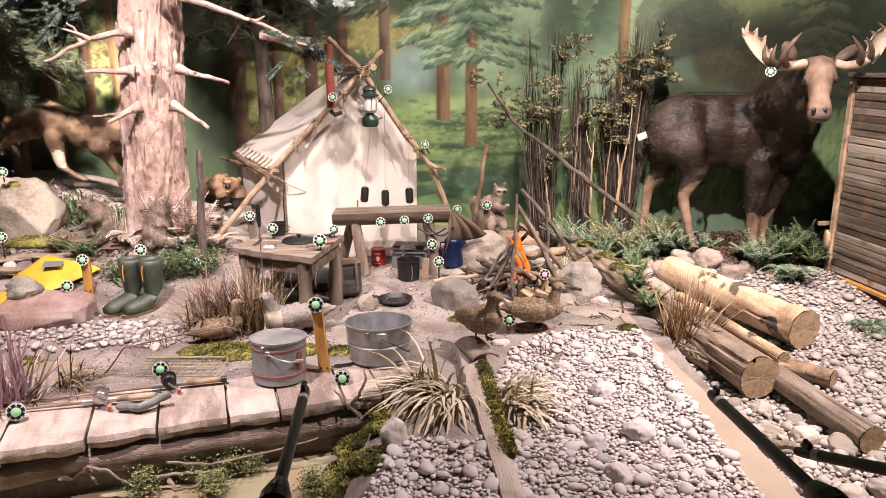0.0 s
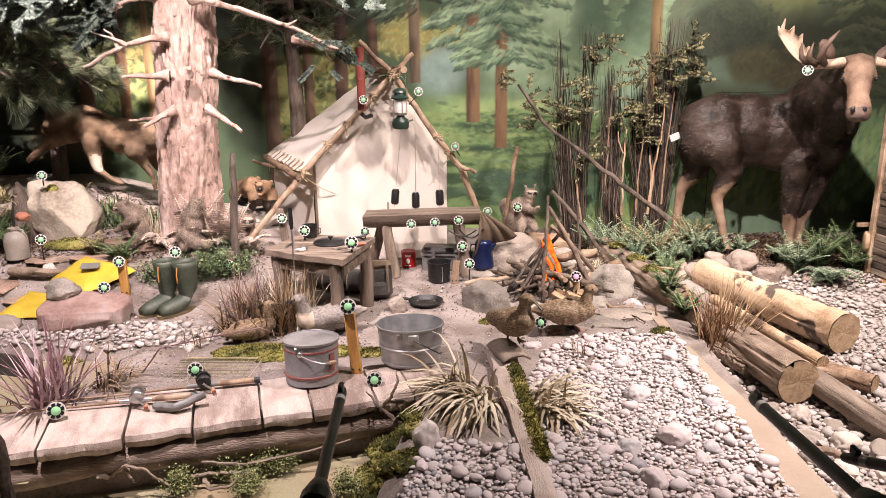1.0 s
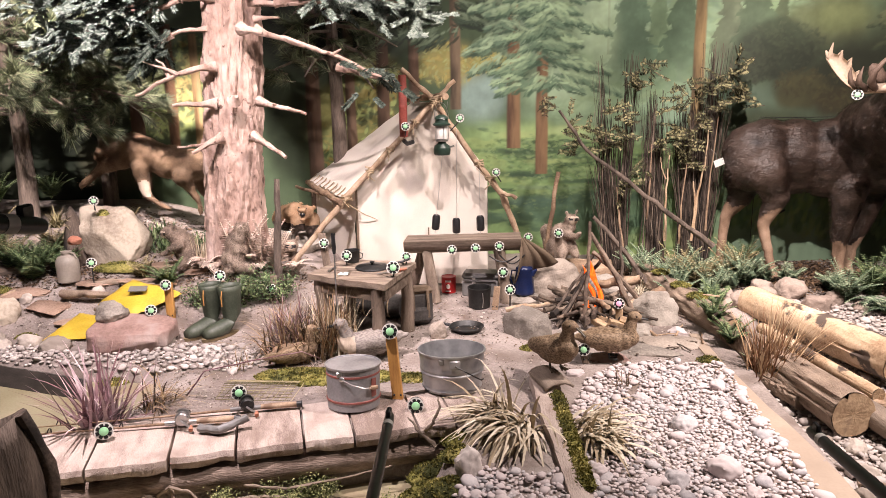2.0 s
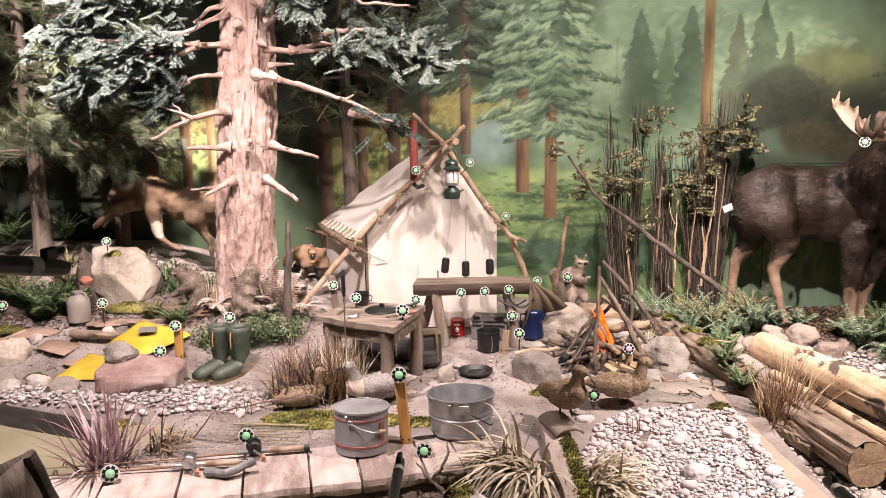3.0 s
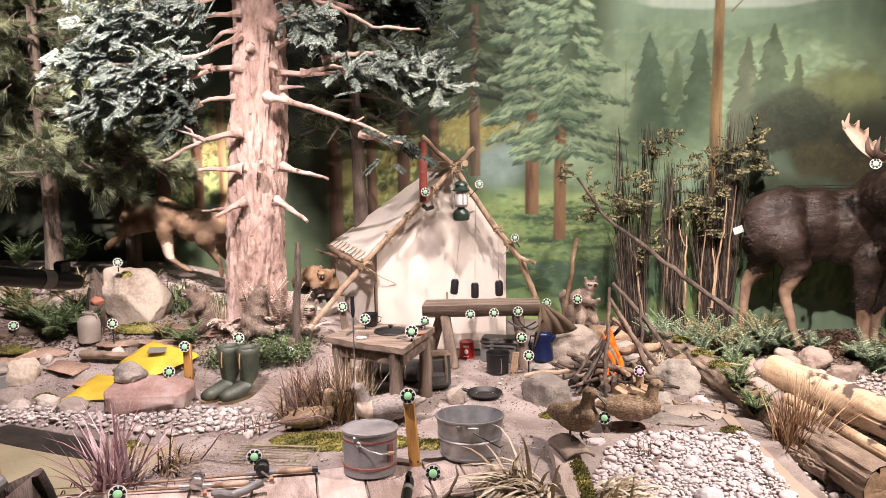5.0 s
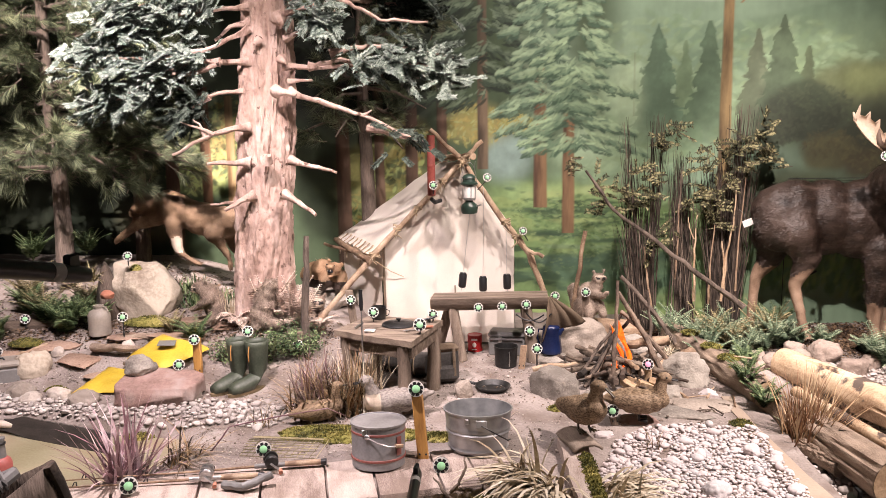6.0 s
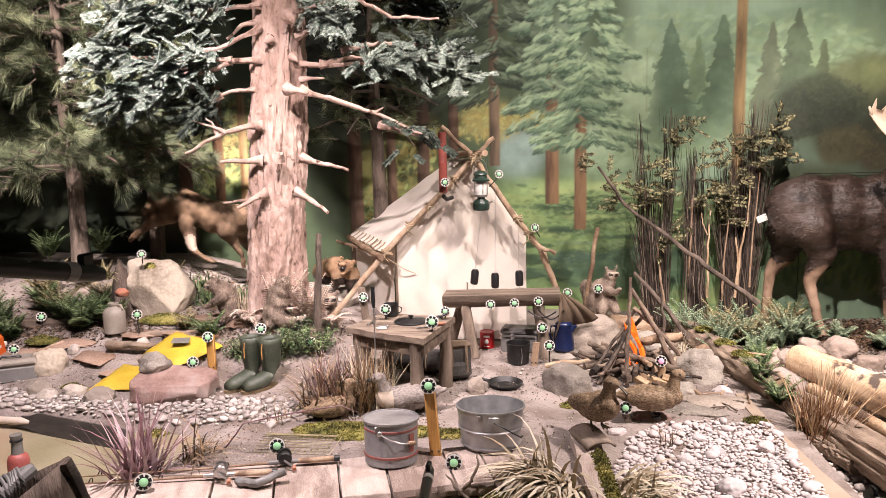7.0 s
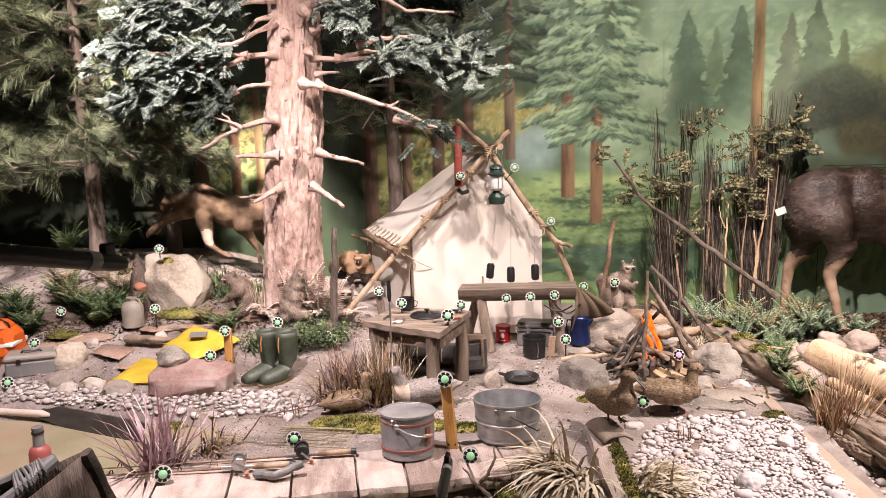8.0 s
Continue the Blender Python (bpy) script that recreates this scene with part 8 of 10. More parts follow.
# first litter: thick dark leaves in place of the moose's shadow on the ground
litter("leaf_litter", [(2.6, 6.3, 1.0, 0.5), (1.6, 6.5, 0.8, 0.5), (3.2, 5.9, 0.4, 0.4), (1.2, 6.6, 0.5, 0.4), (2.7, 6.5, 0.8, 0.5), (2.9, 6.1, 0.6, 0.3)], 15000, 1, "dead leaves darkening the ground like shade under the moose", 0.035)
litter("leaf_litter", [(-4.5, 6.0, 1.2, 0.7), (-3.0, 6.3, 0.9, 0.6), (-2.3, 5.5, 0.7, 0.3), (-3.6, 5.6, 0.8, 0.3), (-4.3, 5.3, 0.6, 0.4), (-2.2, 5.6, 0.5, 0.3), (-3.3, 6.5, 0.8, 0.5)], 9000, 2, "brown dead leaves strewn on the shaded bank", 0.032)
litter("leaf_litter", [(-1.3, 4.4, 0.35, 0.2), (-1.0, 4.25, 0.4, 0.15), (-0.2, 5.2, 0.8, 0.5), (0.6, 5.3, 0.6, 0.4), (-1.6, 5.6, 0.5, 0.4), (-2.2, 4.4, 0.8, 0.5)], 1500, 3, "sparse dead leaves and chips on the camp floor", 0.02)

for k, (x, y, z) in enumerate(((-1.15, 3.36, -0.2), (-0.95, 3.42, -0.18), (-1.7, 3.2, -0.22))):
    stick("cable", [(x - 0.2, y - 0.04, z), (x - 0.1, y - 0.02, z - 0.05), (x, y + 0.02, z + 0.03), (x + 0.12, y, z - 0.04), (x + 0.3, y + 0.1, z)], 0.011, 0.011, IRON, "black cable looped under the boardwalk", "cable", "deck cables", 0.0)


# ---- mounted animals: plain sculpted figures ----
def sculpt(geo, voxel, rounds, mats, paint, fur=0, hair=0.02, extra=None, flow=(0, 0, -1)):
    """Fuses overlapping round forms into one smooth mesh, lays short hair on it and gives each face a coat by paint(point)."""
    raw = new("clay", geo.mesh("clay", mats, 0))
    re = raw.modifiers.new("fuse", "REMESH")
    re.mode, re.voxel_size = "VOXEL", voxel
    sm = raw.modifiers.new("smooth", "SMOOTH")
    sm.factor, sm.iterations = 0.6, rounds
    done = raw.evaluated_get(bpy.context.evaluated_depsgraph_get())
    me = done.to_mesh()
    g = Geo()
    g.v = [tuple(v.co) for v in me.vertices]
    rnd = random.Random(len(g.v))
    for k, v in enumerate(me.vertices):
        w = 0.35 * voxel * noise.noise(v.co * 14) + 0.25 * voxel * noise.noise(v.co * 40)
        g.v[k] = tuple(v.co + v.normal * w)
    g.f = [tuple(p.vertices) for p in me.polygons]
    g.slot = [paint(p.center) for p in me.polygons]
    polys = [(p.center.copy(), p.normal.copy()) for p in me.polygons]
    done.to_mesh_clear()
    bpy.data.objects.remove(raw)
    down = Vector(flow)
    for _ in range(fur):
        c, nrm = rnd.choice(polys)
        c = c + Vector((rnd.gauss(0, 1), rnd.gauss(0, 1), rnd.gauss(0, 1))) * voxel * 0.5
        lie = down - nrm * down.dot(nrm)
        way = (lie + nrm * 0.35 + Vector((rnd.gauss(0, 0.25), rnd.gauss(0, 0.25), rnd.gauss(0, 0.25)))).normalized()
        g.mi = paint(c)
        size = hair * (0.4 if g.mi else 1.0)
        side = way.cross(nrm).normalized() * size * 0.10
        e = c + way * size * rnd.uniform(0.6, 1.3)
        g.add([c - side - nrm * 0.002, c + side - nrm * 0.002, e], [(0, 1, 2)])
    if extra:
        extra(g)
    return g


def mounted(name, geo, mats, base, label, category, rot=0):
    return thing(name, geo, mats, base, label, category, rot=(0, 0, rot), smooth=70)


# moose; local origin under its body
MX, MY = 2.45, 6.45
g = Geo()
g.ball((-0.394, 0.05, 1.086), (0.235, 0.22, 0.3))
g.ball((-0.493, 0.07, 1.134), (0.15, 0.17, 0.2))
g.ball((-0.283, 0.05, 1.136), (0.24, 0.22, 0.28))
g.ball((-0.042, 0.05, 1.086), (0.3, 0.235, 0.325))
g.ball((0.219, 0.03, 1.072), (0.28, 0.24, 0.335))
g.ball((0.468, 0.0, 1.11), (0.24, 0.23, 0.38))
g.ball((0.464, -0.03, 1.323), (0.2, 0.15, 0.24))
g.ball((0.615, -0.07, 1.033), (0.17, 0.2, 0.27))
g.bone((0.446, -0.07, 1.325), (0.421, -0.45, 1.463), 0.23, 0.18)
g.bone((0.593, -0.15, 1.139), (0.463, -0.55, 1.401), 0.19, 0.15)
g.bone((0.421, -0.45, 1.463), (0.4, -0.73, 1.612), 0.175, 0.12)
g.ball((0.392, -0.83, 1.656), (0.112, 0.11, 0.085))
g.ball((0.381, -0.87, 1.587), (0.125, 0.1, 0.09))
g.bone((0.368, -0.89, 1.608), (0.308, -1.05, 1.419), 0.1, 0.066)
g.bone((0.308, -1.05, 1.419), (0.298, -1.09, 1.348), 0.074, 0.084)
g.ball((0.291, -1.11, 1.321), (0.092, 0.075, 0.062))
g.bone((0.382, -0.83, 1.376), (0.458, -0.7, 1.148), 0.05, 0.02)
g.ball((0.256, -0.9, 1.555), (0.03, 0.028, 0.026))
g.ball((0.484, -0.9, 1.554), (0.03, 0.028, 0.026))
g.ball((0.185, -0.75, 1.76), (0.105, 0.03, 0.062), rot=(0, 58, 0))
g.ball((0.621, -0.76, 1.745), (0.115, 0.03, 0.062), rot=(0, -35, 0))
legs = (((-0.302, -0.05, 0.982), (-0.204, -0.07, 0.76), (-0.291, -0.03, 0.513), (-0.198, -0.07, 0.113), (-0.189, -0.12, 0.062)),
        ((-0.4, 0.19, 0.918), (-0.42, 0.21, 0.717), (-0.532, 0.23, 0.538), (-0.569, 0.21, 0.152), (-0.571, 0.17, 0.101)),
        ((0.371, -0.11, 0.84), (0.35, -0.11, 0.588), (0.326, -0.12, 0.359), (0.334, -0.13, 0.153), (0.333, -0.17, 0.101)),
        ((0.62, 0.07, 0.814), (0.584, 0.07, 0.555), (0.509, 0.07, 0.307), (0.487, 0.05, 0.108), (0.485, 0.01, 0.064)))
for n, leg in enumerate(legs):
    rr = (0.19, 0.105, 0.052, 0.036, 0.046) if n < 2 else (0.15, 0.10, 0.062, 0.042, 0.05)
    for a, b, ra, rb in zip(leg, leg[1:], rr, rr[1:]):
        g.bone(a, b, ra, rb)


def moose_coat(p):
    x, y, z = p.x + MX, p.y + MY, p.z
    if noise.noise(p * 7) * 0.10 + z < (0.62 if x < 2.45 else 0.36):
        return 1
    if y < 5.50 and noise.noise(p * 14) * 0.03 + z < 1.36:
        return 4
    if y < 5.72 and z > 1.2 and noise.noise(p * 12) * 0.04 + y + 0.5 * abs(x - 2.842) < 5.64:
        return 5
    if z > 1.62 and y < 5.80:
        return 4
    return 0


def antlers(g):
    g.mi = 2
    for pts, radii in (([(0.264, -0.85, 1.677), (0.176, -0.87, 1.665), (0.1, -0.88, 1.661), (0.041, -0.88, 1.657), (-0.017, -0.85, 1.69)], (0.036, 0.034, 0.034, 0.034, 0.03)),
                       ([(0.117, -0.88, 1.661), (0.045, -0.97, 1.707), (0.043, -1.01, 1.779), (0.099, -1.01, 1.849), (0.143, -1.0, 1.897)], (0.03, 0.028, 0.022, 0.014, 0.004)),
                       ([(0.045, -0.89, 1.662), (-0.037, -0.97, 1.699), (-0.049, -1.0, 1.755), (-0.023, -0.99, 1.818)], (0.028, 0.024, 0.016, 0.004)),
                       ([(-0.007, -0.89, 1.674), (-0.076, -0.93, 1.715), (-0.094, -0.95, 1.763), (-0.091, -0.95, 1.811)], (0.026, 0.02, 0.014, 0.004)),
                       ([(0.493, -0.85, 1.677), (0.561, -0.87, 1.66), (0.635, -0.88, 1.669), (0.713, -0.88, 1.705), (0.795, -0.85, 1.754)], (0.036, 0.034, 0.034, 0.034, 0.03)),
                       ([(0.655, -0.88, 1.677), (0.621, -0.97, 1.73), (0.579, -1.0, 1.794), (0.514, -1.0, 1.873)], (0.03, 0.026, 0.018, 0.004)),
                       ([(0.726, -0.88, 1.709), (0.703, -0.95, 1.762), (0.67, -0.97, 1.818), (0.63, -0.97, 1.865)], (0.028, 0.02, 0.014, 0.004))):
        g.mi = 2 if len(pts) > 4 and radii[-1] > 0.02 else 4
        g.tube(pts, list(radii), 9, 0.05)
    g.mi = 2
    # palms: dished plates with a toothed upper rim
    for root, tip, up in (((0.003, -0.87, 1.661), (-0.192, -0.79, 1.887), (0.022, 0.0, 0.073)), ((0.744, -0.87, 1.681), (0.903, -0.77, 1.934), (-0.065, 0.0, 0.033))):
        a, b, n, rows = Vector(root), Vector(tip), 14, 5
        lift = Vector(up).normalized()
        verts = []
        for back_y in (0.0, 0.018):
            for i in range(n + 1):
                u = i / n
                w = 0.085 * math.sin(math.pi * (0.10 + 0.80 * u)) ** 0.8
                for k in range(rows + 1):
                    v = k / rows
                    tooth = (0.045 if i % 4 == 2 else 0.0) + (0.03 if i == n else 0.0) if k == rows else 0.0
                    p = a.lerp(b, u) + lift * (w * (1.5 * v - 0.5) + tooth) + Vector((0, 0.03 * math.sin(math.pi * v) + back_y - 0.01, 0))
                    verts.append(tuple(p))
        m, faces = (n + 1) * (rows + 1), []
        for i in range(n):
            for k in range(rows):
                c = i * (rows + 1) + k
                f = (c, c + 1, c + rows + 2, c + rows + 1)
                faces += [f, tuple(q + m for q in f[::-1])]
            for c in (i * (rows + 1), i * (rows + 1) + rows):
                faces.append((c, c + rows + 1, c + rows + 1 + m, c + m))
        c = n * (rows + 1)
        faces += [(c + k, c + k + 1, c + k + 1 + m, c + k + m) for k in range(rows)]
        g.add(verts, faces)
        g.ball(tuple(b + Vector((0, 0.008, 0.02))), (0.012, 0.010, 0.035), 6, 8, rot=(0, -20, 0))
    g.mi = 3
    g.ball((0.223, -0.95, 1.557), (0.016, 0.02, 0.016), 6, 8)
    g.ball((0.219, -1.165, 1.354), (0.018, 0.014, 0.022), 6, 8)
    g.ball((0.466, -0.95, 1.556), (0.016, 0.02, 0.016), 6, 8)
    g.ball((0.3, -1.165, 1.354), (0.018, 0.014, 0.022), 6, 8)
    g.ball((0.27, -1.16, 1.293), (0.05, 0.02, 0.007), 6, 10)
    g.mi = 4
    g.ball((0.17, -0.78, 1.77), (0.075, 0.012, 0.034), 6, 10, rot=(0, 58, 0))
    g.ball((0.618, -0.79, 1.742), (0.07, 0.012, 0.03), 6, 10, rot=(0, -35, 0))


coat = [FUR_DARK, FUR_TAN, ANTLER, BLACK, FUR_MUZZLE, FUR_FACE]
mounted("moose_mount", sculpt(g, 0.02, 5, coat, moose_coat, 52000, 0.021, antlers, (-0.8, 0, -0.5)), coat, (MX, MY, 0.0), "mounted dark brown moose figure with pale antlers", "moose figure")
target(2.422, 5.5, 1.622, 0.9, stem=0.0)


# small furry figures: round forms and limbs fused into one figure; places are relative to its base
def figure(name, base, balls, bones, coats, paint, label, category, voxel=0.012, fur=9000, hair=0.014, extra=None, flow=(0, 0.2, -1)):
    g = Geo()
    for c, r in balls:
        g.ball(c, r)
    for a, b, ra, rb in bones:
        g.bone(a, b, ra, rb)
    return mounted(name, sculpt(g, voxel, 3, coats, paint, fur, hair, extra, flow), coats, base, label, category)


def masked(face, wide=0.05):
    """Coat of a raccoon: a dark band through the eyes on a pale face, grey brown elsewhere, dark paws."""
    c = Vector(face)

    def paint(p):
        d = p - c
        if d.length < wide * 1.15 and d.y < 0.012:
            if abs(d.z) < wide * 0.26 and wide * 0.2 < abs(d.x) < wide * 0.85:
                return 1
            if d.z < -wide * 0.25 or wide * 0.30 < d.z < wide * 0.6:
                return 2
            return 0
        return 1 if p.z < 0.02 else 0
    return paint


figure("raccoon_mount", (-2.732, 5.62, 0.278), [((0.024, 0.0, 0.191), (0.088, 0.095, 0.145)), ((0.057, 0.0, 0.131), (0.095, 0.1, 0.115)), ((-0.008, -0.03, 0.289), (0.075, 0.08, 0.08)), ((-0.073, -0.06, 0.332), (0.062, 0.058, 0.052)), ((-0.114, -0.08, 0.318), (0.03, 0.028, 0.024)), ((-0.053, -0.04, 0.387), (0.016, 0.012, 0.022)), ((-0.004, -0.08, 0.385), (0.016, 0.012, 0.022))],
       [((-0.009, -0.08, 0.241), (-0.078, -0.1, 0.178), 0.034, 0.022), ((-0.078, -0.1, 0.178), (-0.124, -0.12, 0.164), 0.022, 0.017), ((0.045, -0.1, 0.245), (-0.041, -0.15, 0.216), 0.03, 0.02), ((0.071, -0.06, 0.099), (0.011, -0.08, 0.044), 0.05, 0.03), ((0.01, -0.08, 0.035), (-0.017, -0.1, 0.036), 0.024, 0.018), ((0.063, 0.03, 0.063), (0.054, 0.1, -0.021), 0.05, 0.03)],
       [FUR_GREY, BLACK, FUR_WHITE], masked((-0.105, -0.07, 0.325), 0.045), "mounted grey raccoon figure hunched upright by the fir", "raccoon figure")
figure("raccoon_mount", (-2.215, 5.42, 0.316), [((0.002, 0.0, 0.108), (0.108, 0.1, 0.1)), ((0.03, 0.0, 0.207), (0.098, 0.09, 0.12)), ((0.069, -0.02, 0.299), (0.075, 0.07, 0.075)), ((0.095, -0.04, 0.356), (0.058, 0.055, 0.05)), ((0.06, -0.04, 0.391), (0.018, 0.012, 0.024)), ((0.133, -0.04, 0.391), (0.018, 0.012, 0.024))],
       [((-0.035, -0.02, 0.055), (-0.031, -0.08, 0.03), 0.05, 0.03), ((0.087, -0.02, 0.055), (0.13, -0.06, 0.029), 0.05, 0.03), ((0.071, -0.05, 0.049), (0.182, -0.16, 0.069), 0.045, 0.035)],
       [FUR_GREY, BLACK], lambda p: 0, "mounted grey raccoon figure with its back turned", "raccoon figure", hair=0.018)
figure("raccoon_mount", (-1.984, 6.05, 0.204), [((-0.055, 0.05, 0.104), (0.13, 0.13, 0.11)), ((-0.159, 0.1, 0.112), (0.12, 0.13, 0.1)), ((0.061, -0.08, 0.208), (0.068, 0.06, 0.056)), ((0.079, -0.14, 0.197), (0.026, 0.03, 0.022)), ((0.003, -0.06, 0.267), (0.02, 0.012, 0.024)), ((0.118, -0.06, 0.272), (0.02, 0.012, 0.024))],
       [((-0.006, -0.05, 0.088), (-0.012, -0.08, 0.026), 0.04, 0.028), ((0.091, -0.05, 0.098), (0.104, -0.08, 0.026), 0.04, 0.028)],
       [FUR_GREY, BLACK, FUR_WHITE], masked((0.074, -0.12, 0.212), 0.055), "mounted masked raccoon figure peeking behind the pole", "raccoon figure")
figure("raccoon_mount", (0.408, 6.22, 0.234), [((-0.022, 0.0, 0.113), (0.115, 0.12, 0.11)), ((-0.003, 0.0, 0.225), (0.09, 0.09, 0.1)), ((0.063, -0.03, 0.301), (0.06, 0.06, 0.055)), ((0.08, -0.05, 0.364), (0.058, 0.052, 0.048)), ((0.12, -0.09, 0.382), (0.028, 0.026, 0.022)), ((0.041, -0.03, 0.42), (0.016, 0.012, 0.022)), ((0.124, -0.03, 0.43), (0.016, 0.012, 0.022))],
       [((0.041, -0.07, 0.239), (0.115, -0.13, 0.231), 0.036, 0.026), ((0.115, -0.13, 0.231), (0.142, -0.15, 0.265), 0.024, 0.02), ((0.003, -0.08, 0.121), (0.0, -0.14, 0.059), 0.055, 0.035), ((0.083, -0.06, 0.141), (0.119, -0.12, 0.069), 0.05, 0.032), ((-0.079, 0.05, 0.117), (-0.117, 0.12, 0.231), 0.07, 0.06)],
       [FUR_GREY, BLACK, FUR_WHITE], masked((0.097, -0.07, 0.373), 0.045), "mounted raccoon figure seated on a log behind the fire", "raccoon figure")
log("sawn_log", (0.30, 6.28, 0.12), (0.85, 6.28, 0.12), 0.11, 0.10, WOOD_POLE, WOOD_CUT, "thick log seat behind the fire")

# wolverine-like figure behind the tent
def jaws(g):
    g.mi = 1
    g.ball((0.113, -0.28, 0.212), (0.026, 0.024, 0.018), 6, 8)
    g.ball((0.081, -0.28, 0.252), 0.013, 5, 8)
    g.ball((0.142, -0.25, 0.261), 0.008, 5, 8)
    g.ball((0.068, -0.23, 0.268), 0.008, 5, 8)
    g.mi = 3
    for x in (-0.014, 0.014):
        g.ball((0.11 + x, -0.31, 0.227), (0.004, 0.004, 0.009), 5, 6)


figure("wolverine_mount", (-1.989, 6.5, 0.426), [((-0.151, 0.15, 0.109), (0.15, 0.22, 0.125)), ((-0.053, 0.02, 0.185), (0.1, 0.14, 0.095)), ((0.036, -0.06, 0.111), (0.105, 0.1, 0.09)), ((0.12, -0.2, 0.223), (0.074, 0.07, 0.062)), ((0.108, -0.27, 0.255), (0.04, 0.045, 0.026)), ((0.105, -0.25, 0.167), (0.034, 0.045, 0.016)), ((0.181, -0.14, 0.253), (0.026, 0.014, 0.028)), ((0.063, -0.14, 0.288), (0.022, 0.014, 0.026)), ((0.16, -0.1, 0.123), (0.06, 0.08, 0.08))],
       [((-0.003, -0.1, 0.108), (-0.013, -0.12, 0.034), 0.05, 0.04), ((0.119, -0.1, 0.108), (0.129, -0.12, 0.034), 0.05, 0.04)],
       [FUR_ORANGE, BLACK, FUR_DARK, FUR_WHITE], lambda p: 2 if p.z + 0.03 * noise.noise(p * 12) < 0.10 else 0, "mounted tan snarling wolverine figure", "wolverine figure", 0.014, 6000, 0.011, jaws)
rock(-2.02, 6.55, 0.5, 0.7, 0.17, 141, ROCK_GREY, "low grey stone under the snarling wolverine", rough=0.3)

# deer-like figure bounding in the shade behind the boulder
figure("deer_mount", (-3.45, 6.72, 0.42), [((-0.323, 0.0, 0.737), (0.15, 0.12, 0.125)), ((-0.118, 0.0, 0.752), (0.21, 0.14, 0.15)), ((-0.435, 0.0, 0.834), (0.10, 0.09, 0.08)), ((-0.184, 0.0, 0.782), (0.17, 0.14, 0.155)), ((-0.273, 0.0, 0.738), (0.14, 0.13, 0.12)), ((-0.033, 0.0, 0.707), (0.22, 0.14, 0.15)), ((0.166, 0.0, 0.648), (0.22, 0.145, 0.165)), ((0.342, 0.0, 0.618), (0.18, 0.15, 0.16)), ((0.461, 0.0, 0.628), (0.15, 0.14, 0.14))],
       [((-0.287, 0.0, 0.783), (-0.441, -0.05, 0.79), 0.11, 0.075), ((-0.441, -0.05, 0.79), (-0.51, -0.1, 0.716), 0.07, 0.045), ((-0.253, -0.08, 0.677), (-0.472, -0.1, 0.609), 0.085, 0.055), ((-0.472, -0.1, 0.609), (-0.707, -0.1, 0.44), 0.05, 0.03), ((-0.099, -0.1, 0.605), (-0.066, -0.12, 0.439), 0.085, 0.055), ((-0.066, -0.12, 0.439), (-0.044, -0.13, 0.356), 0.055, 0.045), ((-0.045, -0.13, 0.344), (0.084, -0.14, 0.256), 0.036, 0.024), ((0.084, -0.14, 0.256), (0.176, -0.14, 0.216), 0.026, 0.024), ((0.321, -0.1, 0.518), (0.362, -0.1, 0.434), 0.1, 0.055), ((0.362, -0.1, 0.434), (0.437, -0.08, 0.29), 0.045, 0.03), ((0.437, -0.08, 0.29), (0.452, -0.08, 0.166), 0.028, 0.024), ((0.369, 0.1, 0.521), (0.445, 0.1, 0.32), 0.1, 0.04)],
       [FUR_DEER, FUR_WHITE], lambda p: 1 if (p - Vector((-0.026, -0.18, 0.413))).length < 0.085 else 0, "mounted brown bounding deer figure in the shade", "deer figure", 0.018, 7000, 0.024, None, (1, 0, -0.4))


